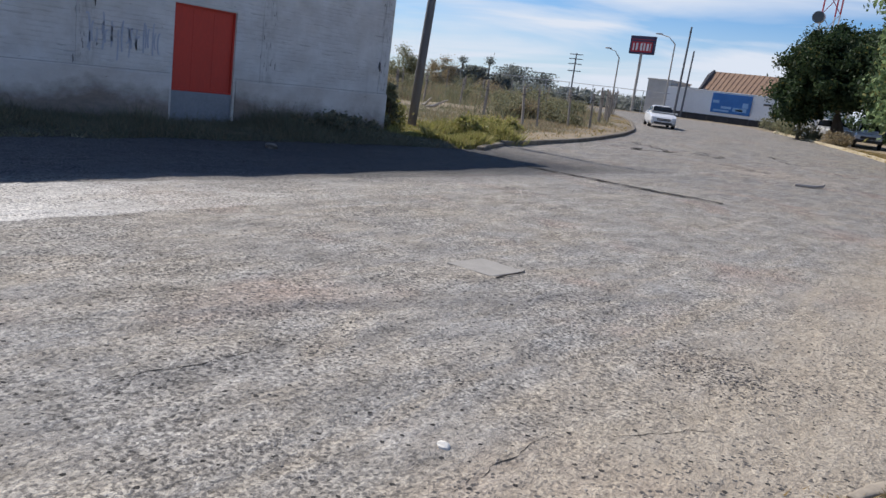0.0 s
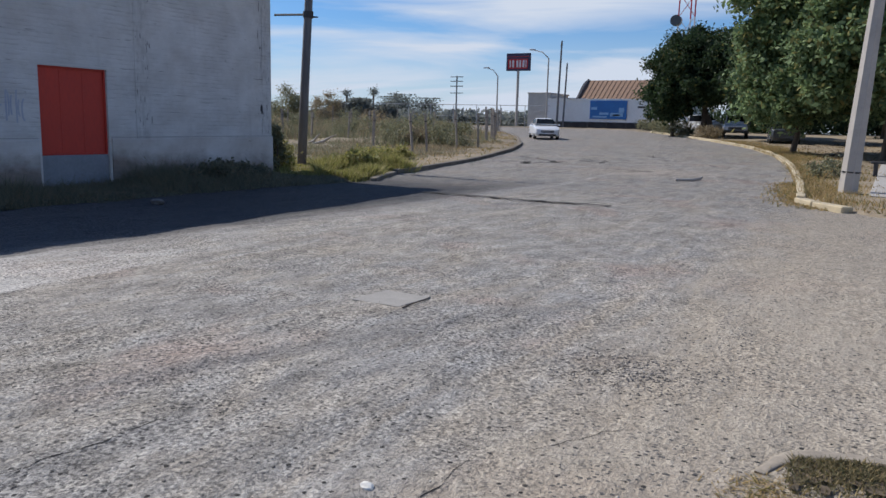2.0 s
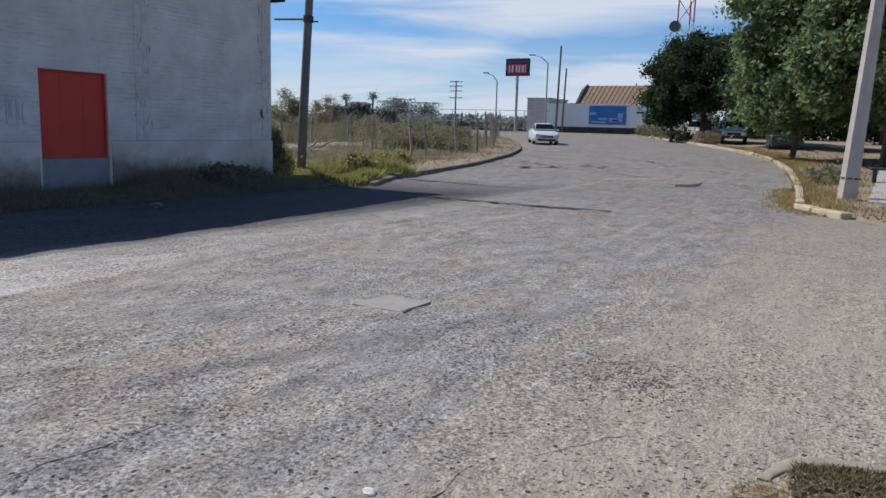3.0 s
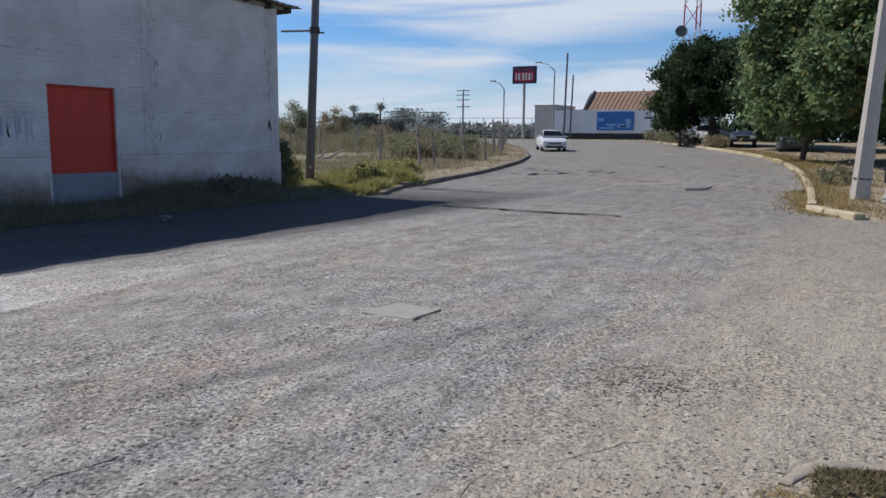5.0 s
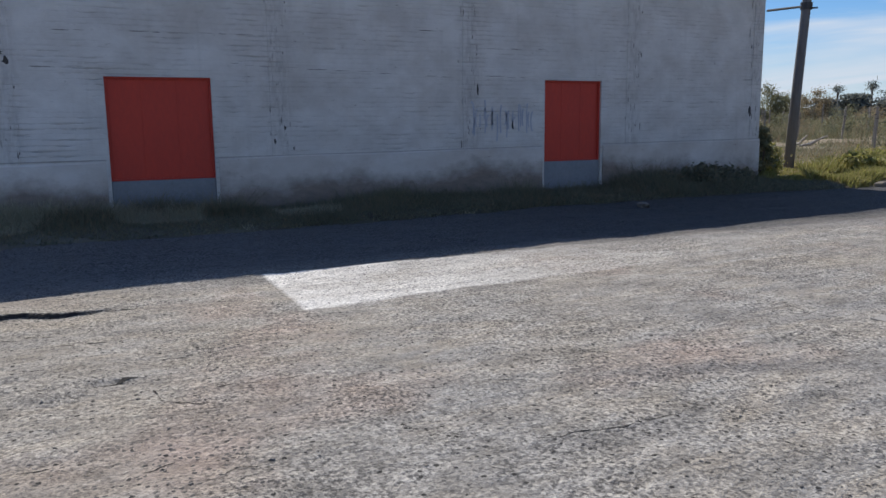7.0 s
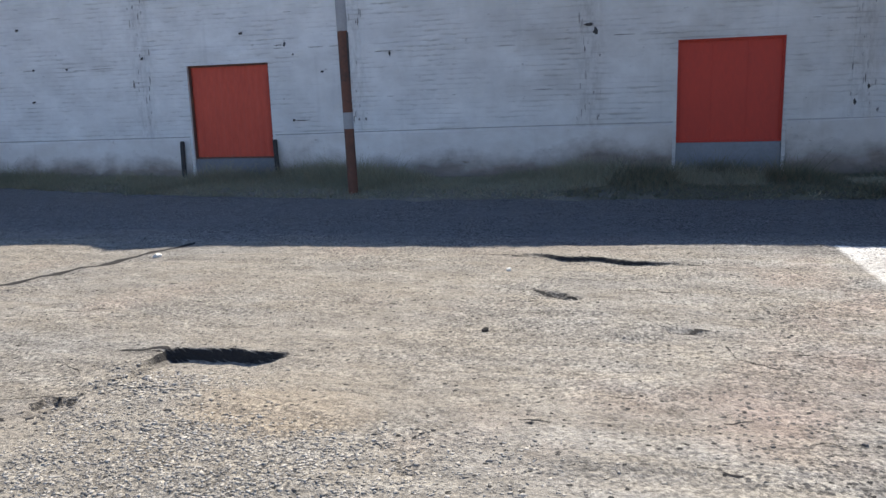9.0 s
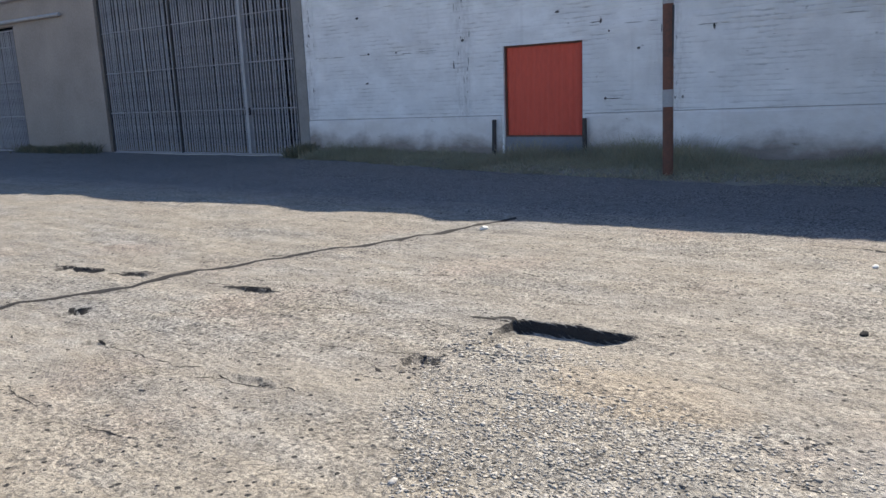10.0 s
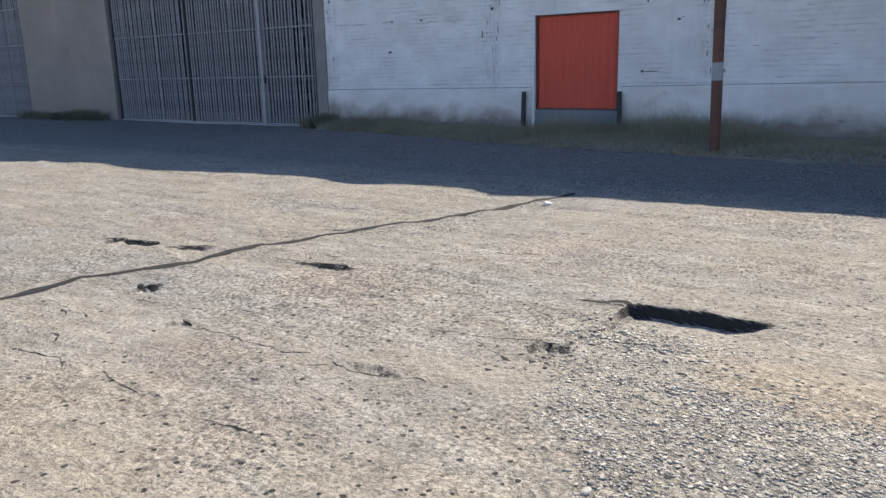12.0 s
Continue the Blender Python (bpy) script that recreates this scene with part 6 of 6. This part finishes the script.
tree("street_tree", (9.5, 52.0, 0.52), 10, (0.6, -0.5, 6.0), (3.7, 4.2, 4.7), 120, 80000, 0.14, LEAF_GREEN, "green street tree with drooping leafy branches", 0.16, 0.9, 1, -0.85)
tree("street_tree", (13.6, 47.5, 0.40), 10, (0.0, 0.0, 6.0), (4.0, 3.8, 4.6), 110, 62000, 0.145, LEAF_GREEN, "green street tree standing behind the concrete pole", 0.16, 0.9, 1, -0.8)
tree("street_tree", (7.5, 68.0, 1.0), 9, (0.0, 0.0, 5.0), (4.4, 4.0, 4.0), 150, 45000, 0.15, LEAF_DARK, "dark green tree farther along the tree strip", 0.2, 1.0)
tree("street_tree", (14.5, 63.0, 0.85), 9, (0.0, 0.0, 5.6), (4.4, 4.4, 4.2), 120, 24000, 0.17, LEAF_DARK, "dark green tree farther along the tree strip", 0.2, 1.0)
tree("street_tree", (19.5, 56.0, 0.65), 9, (0.0, 0.0, 5.6), (4.4, 4.4, 4.2), 110, 20000, 0.17, LEAF_GREEN, "green street tree on the tree strip", 0.2, 1.0)

for x, y in ((21.0, 70.0), (13.0, 82.0), (27.0, 62.0), (5.0, 92.0)):
    tree("street_tree", (x, y, float(rise(y)) + 0.1), 9, (0.0, 0.0, 5.2), (5.0, 4.4, 4.4), 110, 16000, 0.22, LEAF_DARK, "dark green tree closing the view behind the tree strip", 0.2, 1.1)


def bush(x, y, r, h, n, size, mt, label, name="shrub"):
    b = thing(name, (x, y, float(rise(y)) + 0.06), label, "shrub", "shrubs on the empty lot")
    pts, c = crown(26, n, (0, 0, h * 0.5), (r, r, h * 0.5), size, min(r, h) * 0.5, flat_bottom=-0.9)
    for k in range(6):
        part("stem", rod([(0, 0, -0.05), tuple(c[k] * 0.9)], [0.025, 0.008], 5), BARK, b)
    v, f = leaves(pts, size, rng)
    raw("leafage", v, f, mt, parent=b)
    return b


bush(-0.38, 24.66, 0.30, 1.35, 2600, 0.05, LEAF_OLIVE, "green bush growing at the warehouse corner")
bush(-0.7, 25.2, 0.42, 0.9, 2000, 0.05, GRASS_GREEN, "green bush growing at the warehouse corner")
for x, y, r, h in ((0.5, 20.7, 0.5, 0.30), (0.55, 21.8, 0.6, 0.46), (0.5, 22.9, 0.5, 0.36)):
    bush(x, y, r, h, 1700, 0.045, GRASS_DULL, "low dark weeds heaped against the wall", "weed_heap")
for x, y, r, h in ((-6.5, 44.6, 1.1, 1.3), (-9.5, 46.5, 1.3, 1.6), (-1.6, 31.0, 0.9, 0.55), (-0.7, 28.8, 0.8, 0.5), (-2.6, 33.5, 0.8, 0.5)):
    bush(x, y, r, h, 2600, 0.06, LEAF_OLIVE if h > 1 else GRASS_GREEN, "grey-green scrub bush on the empty lot" if h > 1 else "low green weeds behind the kerb")
bush(-45.0, 75.0, 1.9, 3.9, 9000, 0.09, LEAF_OLIVE, "olive green thicket rising behind the scrub")
bush(-40.3, 75.5, 1.5, 3.8, 6000, 0.08, LEAF_DRY, "tall brown dried bush rising behind the scrub")
rnd = random.Random(31)
for k in range(22):
    y = rnd.uniform(44, 66)
    x = float(edge(LEFT_EDGE, y)) - rnd.uniform(5, 22)
    h = rnd.uniform(0.7, 1.9)
    bush(x, y, h * rnd.uniform(0.6, 0.95), h, 1500, 0.06, rnd.choice((LEAF_OLIVE, LEAF_DRY, LEAF_DRY)), "grey-brown scrub bush on the empty lot")
for x, y in ((1.5, 70.3), (-1.5, 74.5), (-5.5, 83.0), (-3.8, 80.0), (-7.8, 87.0)):
    bush(x, y, 1.1, 0.9 if y < 72 else 1.3, 1600, 0.08, LEAF_DRY if y < 72 else LEAF_OLIVE, "dry yellow-green bush beside the kerb", "roadside_bush")
bush(12.4, 35.5, 0.7, 0.6, 1400, 0.05, LEAF_OLIVE, "dark low shrub on the tree strip", "roadside_bush")

# scrub nobody could count: thin stems and twigs in clumps
def brush(n_clumps, per, tall, seed):
    r = np.random.default_rng(seed)
    y = r.uniform(44, 90, n_clumps)
    x = edge(LEFT_EDGE, y) - 4.5 - np.abs(r.normal(0, 15, n_clumps))
    spread = r.uniform(0.5, 1.3, n_clumps)
    h = tall * r.uniform(0.4, 1.2, n_clumps)
    px = np.repeat(x, per) + r.normal(0, 1, n_clumps * per) * np.repeat(spread, per)
    py = np.repeat(y, per) + r.normal(0, 1, n_clumps * per) * np.repeat(spread, per)
    return np.c_[px, py, ground_height(px, py) - 0.02], np.repeat(h, per), r


c, h, r = brush(220, 210, 0.78, 91)
raw("dry_scrub", *blades(c, h, r, 0.32, 0.016), LEAF_DRY, "brown dry scrub covering the empty lot", "scrub", "stuff")
c, h, r = brush(150, 210, 0.85, 92)
raw("green_scrub", *blades(c, h, r, 0.35, 0.018), LEAF_OLIVE, "grey-green scrub covering the empty lot", "scrub", "stuff")
def low_brush(n_clumps, per, seed):
    """Knee-high dead stems between the kerb and the taller scrub."""
    r = np.random.default_rng(seed)
    y = r.uniform(33, 64, n_clumps)
    x = edge(LEFT_EDGE, y) - 2.2 - np.abs(r.normal(0, 7, n_clumps))
    px = np.repeat(x, per) + r.normal(0, 0.55, n_clumps * per)
    py = np.repeat(y, per) + r.normal(0, 0.55, n_clumps * per)
    return np.c_[px, py, ground_height(px, py) - 0.02], np.repeat(r.uniform(0.08, 0.25, n_clumps), per), r


c, h, r = low_brush(190, 130, 93)
raw("low_scrub", *blades(c, h, r, 0.5, 0.012), LEAF_OLIVE, "low grey-green dead stems on the empty lot", "scrub", "stuff")
c, h, r = low_brush(150, 130, 94)
raw("low_straw", *blades(c, h, r, 0.5, 0.012), LEAF_DRY, "low brown dead stems on the empty lot", "scrub", "stuff")
P = []
for k in range(260):
    y = rng.uniform(120, 200)
    x = -14 - rng.uniform(0, 1) * 190 * (y / 170)
    h = rng.uniform(1.7, 3.1)
    P.append(np.array((x, y, 1.4 + h * 0.45)) + np.clip(rng.normal(0, 1, (450, 3)), -1.9, 1.9) * (1.9, 1.5, h * 0.30))
raw("far_trees", *leaves(np.concatenate(P), 0.42, rng), LEAF_HAZED, "far hazy line of trees beyond the lot", "trees", "stuff")
# leafy filler added to stand for the dark shade under the trees
P = []
for k in range(150):
    x, y = rng.uniform(-3, 40), rng.uniform(88, 104)
    h = rng.uniform(2.2, 3.6)
    P.append(np.array((x, y, 1.4 + h * 0.5)) + np.clip(rng.normal(0, 1, (420, 3)), -1.9, 1.9) * (1.2, 0.8, h * 0.28))
raw("hedge", *leaves(np.concatenate(P), 0.17, rng), LEAF_DARK, "dark unkempt hedge behind the parked vehicles", "hedge", "stuff")
n = 9000
lx, ly = rng.uniform(6, 19, n), rng.uniform(38, 72, n)
keep = lx > edge(RIGHT_EDGE, ly) + 0.3
lx, ly = lx[keep], ly[keep]
v, f = leaves(np.c_[lx, ly, ground_height(lx, ly) + 0.02], 0.06, rng)
v[:, 2] = np.repeat(ground_height(lx, ly) + 0.015, 4) + 0.25 * (v[:, 2] - np.repeat(ground_height(lx, ly) + 0.02, 4)) + 0.01
raw("leaf_litter", v, f, LITTER, "brown fallen leaves under the street trees", "leaves", "stuff")
P = []
for x, y, h in ((-42, 84, 3.4), (-39.5, 86, 2.6), (-47, 86, 3.0), (-92, 168, 8.5), (-98, 172, 8.0), (-86, 170, 7.5), (-30, 120, 3.6)):
    P.append(np.array((x, y, 1.4 + h * 0.5)) + np.clip(rng.normal(0, 1, (2600, 3)), -1.8, 1.8) * (h * 0.22, h * 0.2, h * 0.2))
raw("lot_trees", *leaves(np.concatenate(P), 0.24, rng), LEAF_HAZED, "thin trees rising over the scrub", "trees", "stuff")
for x, y, h in ((-110.8, 170, 8.2), (-102.2, 170, 8.6), (-99.5, 176, 7.6)):
    palm = thing("palm_tree", (x, y, 1.4), "far fan palm above the tree line", "palm", "far palms")
    part("trunk", rod([(0, 0, -0.2), (0.1, 0, h - 1)], [0.28, 0.2], 8), BARK, palm)
    v, f = leaves(np.array((0.1, 0, h - 0.6)) + rng.normal(0, 1, (300, 3)) * (0.6, 0.6, 0.55), 0.4, rng, narrow=0.14)
    raw("fronds", v, f, LEAF_HAZED, parent=palm)


# ---- vehicles ----
def wheel(car, x, y, r=0.32, w=0.2):
    ob = part("wheel", rod([(0, -w / 2, 0), (0, -w * 0.35, 0), (0, w * 0.35, 0), (0, w / 2, 0)], [r * 0.93, r, r, r * 0.93], 20), RUBBER, car)
    ob.location = (x, y, r)
    part("rim", rod([(0, -w / 2 - 0.008, 0), (0, w / 2 + 0.008, 0)], r * 0.62, 16), CHROME, ob)


def loft(sections):
    """A body from cross sections at x: half width below, half width above, bottom, shoulder, top."""
    bm = bmesh.new()
    prev = None
    for x, wb, wt, zb, zs, zt in sections:
        pts = ((-wb * 0.92, zb), (-wb, zb + 0.18), (-wb, zs - 0.08), (-wb * 0.96, zs), (-wt, zt - 0.03), (-wt * 0.85, zt), (wt * 0.85, zt), (wt, zt - 0.03), (wb * 0.96, zs), (wb, zs - 0.08), (wb, zb + 0.18), (wb * 0.92, zb))
        ring = [bm.verts.new((x, y, z)) for y, z in pts]
        if prev:
            for k in range(12):
                bm.faces.new((prev[k], ring[k], ring[(k + 1) % 12], prev[(k + 1) % 12]))
        else:
            bm.faces.new(ring)
        prev = ring
    bm.faces.new(prev[::-1])
    bmesh.ops.recalc_face_normals(bm, faces=bm.faces[:])
    return bm


def pane(points):
    bm = bmesh.new()
    bm.faces.new([bm.verts.new(p) for p in points])
    bmesh.ops.solidify(bm, geom=bm.faces[:], thickness=0.012)
    return bm


def sedan(at, paint, label):
    """Four-door saloon, 4.7 m long, nose along +x."""
    car = thing("car", at, label, "car", "vehicles")
    part("body", loft([(-2.33, 0.74, 0.70, 0.42, 0.86, 0.92), (-2.2, 0.84, 0.76, 0.26, 0.92, 0.99), (-1.4, 0.90, 0.78, 0.22, 0.95, 1.02), (0.75, 0.91, 0.78, 0.22, 0.93, 0.99), (1.7, 0.90, 0.72, 0.22, 0.86, 0.90), (2.2, 0.84, 0.66, 0.24, 0.72, 0.76), (2.35, 0.72, 0.60, 0.36, 0.62, 0.64)]), paint, car, smooth=False)
    part("cabin", loft([(-1.85, 0.74, 0.62, 0.9, 0.96, 0.98), (-1.05, 0.78, 0.60, 0.9, 1.0, 1.40), (-0.3, 0.79, 0.61, 0.9, 1.0, 1.47), (0.25, 0.79, 0.60, 0.9, 1.0, 1.44), (1.15, 0.76, 0.62, 0.9, 0.95, 0.97)]), paint, car)
    part("windscreen", pane([(1.19, -0.70, 0.985), (1.19, 0.70, 0.985), (0.36, 0.575, 1.425), (0.36, -0.575, 1.425)]), GLASS_DARK, car)
    part("rear_window", pane([(-1.80, -0.60, 1.005), (-1.80, 0.60, 1.005), (-1.10, 0.53, 1.385), (-1.10, -0.53, 1.385)]), GLASS_DARK, car)
    for s in (-1, 1):
        part("side_window", pane([(0.85, s * 0.775, 1.01), (-1.35, s * 0.785, 1.02), (-0.95, s * 0.635, 1.37), (0.2, s * 0.635, 1.41)]), GLASS_DARK, car)
        part("mirror", box(0.72, 0.88, s * 0.98 - 0.09, s * 0.98 + 0.09, 0.96, 1.09, 0.03), paint, car)
        part("headlight", box(1.98, 2.32, s * 0.65 - 0.17, s * 0.65 + 0.17, 0.60, 0.75, 0.04), LAMP_GLASS, car)
        part("fog_lamp", box(2.20, 2.33, s * 0.58 - 0.07, s * 0.58 + 0.07, 0.40, 0.47, 0.02), DARK_STEEL, car)
        for x in (-1.4, 1.42):
            wheel(car, x, s * 0.80)
    part("grille", box(2.22, 2.37, -0.46, 0.46, 0.50, 0.66, 0.02), DARK_STEEL, car)
    part("grille_bar", box(2.372, 2.385, -0.42, 0.42, 0.57, 0.59, 0.003), CHROME, car)
    part("intake", box(2.24, 2.375, -0.62, 0.62, 0.27, 0.41, 0.02), DARK_STEEL, car)
    part("number_plate", box(2.376, 2.39, -0.17, 0.17, 0.40, 0.49, 0.004), SIGN_WHITE, car)
    return car


def pickup(at, paint, label):
    car = thing("pickup_truck", at, label, "pickup", "vehicles")
    part("body", loft([(-2.6, 0.86, 0.82, 0.45, 0.95, 1.08), (0.2, 0.93, 0.86, 0.42, 0.98, 1.10), (1.3, 0.93, 0.84, 0.42, 0.98, 1.08), (2.4, 0.90, 0.80, 0.42, 0.92, 1.02), (2.65, 0.84, 0.74, 0.5, 0.85, 0.92)]), paint, car)
    part("cabin", loft([(-0.75, 0.84, 0.70, 1.0, 1.12, 1.72), (0.4, 0.84, 0.70, 1.0, 1.12, 1.80), (1.35, 0.82, 0.70, 1.0, 1.10, 1.13)]), paint, car)
    part("windscreen", pane([(1.33, -0.7, 1.14), (1.33, 0.7, 1.14), (0.5, 0.62, 1.74), (0.5, -0.62, 1.74)]), GLASS_DARK, car)
    part("rear_window", pane([(-0.775, -0.6, 1.2), (-0.775, 0.6, 1.2), (-0.775, 0.58, 1.66), (-0.775, -0.58, 1.66)]), GLASS_DARK, car)
    for s in (-1, 1):
        part("side_window", pane([(1.0, s * 0.83, 1.16), (-0.6, s * 0.835, 1.16), (-0.6, s * 0.73, 1.66), (0.42, s * 0.73, 1.70)]), GLASS_DARK, car)
        part("headlight", box(2.5, 2.62, s * 0.68 - 0.13, s * 0.68 + 0.13, 0.74, 0.9, 0.02), LAMP_GLASS, car)
        part("mirror", box(0.9, 1.05, s * 1.02 - 0.1, s * 1.02 + 0.1, 1.12, 1.3, 0.03), DARK_STEEL, car)
        for x in (-1.6, 1.65):
            wheel(car, x, s * 0.84, 0.38, 0.24)
    part("grille", box(2.55, 2.69, -0.5, 0.5, 0.66, 0.86, 0.02), DARK_STEEL, car)
    part("bumper", box(2.6, 2.8, -0.9, 0.9, 0.42, 0.62, 0.04), DARK_STEEL, car)
    return car


sedan(pose(-8.3, 61.4, float(rise(61.4)) + 0.01, 0, 1.2, -60), CAR_WHITE, "white four-door saloon car driving on the street")
pickup(pose(2.9, 73.5, float(rise(73.5)) + 0.05, 0, 0, -80), CAR_WHITE, "white pickup truck parked under the dark tree")
pickup(pose(-1.0, 79.0, float(rise(79)) + 0.05, 0, 0, -20), CAR_WHITE, "white pickup truck parked beyond the dark tree")
sedan(pose(7.6, 64.0, float(rise(64)) + 0.05, 0, 0, 100), CAR_GREY, "dark car parked in the shade of the trees")
sedan(pose(14.9, 46.0, float(rise(46)) + 0.06, 0, 0, 100), CAR_GREY, "dark car parked beyond the concrete pole")

# pale path by the concrete pole, and a low bench shape added for shade
path = thing("footpath", (0, 0, 0), "pale concrete footpath slabs beside the tree strip", "footpath", kind="structure")
for k in range(10):
    for x in (13.6, 15.4, 17.2):
        ya, yb = 29.4 + 1.5 * k, 29.4 + 1.5 * (k + 1)
        ob = part("paving_slab", box(x, x + 1.785, 0, yb - ya - 0.015, -0.35, 0.15, 0.012), PATH_SLAB, path)
        ob.matrix_world = pose(0, ya, float(rise(ya)) + rnd.uniform(0, 0.01), math.degrees(math.atan2(float(rise(yb) - rise(ya)), yb - ya)), 0, 0)
bench = thing("bench", pose(14.3, 37.0, float(rise(37)) + 0.14, 0, 0, 4), "dark low bench shape put in for a strip of shade on the footpath", "bench")
part("seat", box(-0.9, 0.9, -0.22, 0.22, 0.40, 0.47, 0.01), DARK_STEEL, bench)
for x in (-0.75, 0.75):
    part("leg", box(x - 0.06, x + 0.06, -0.2, 0.2, 0.0, 0.40, 0.01), DARK_STEEL, bench)
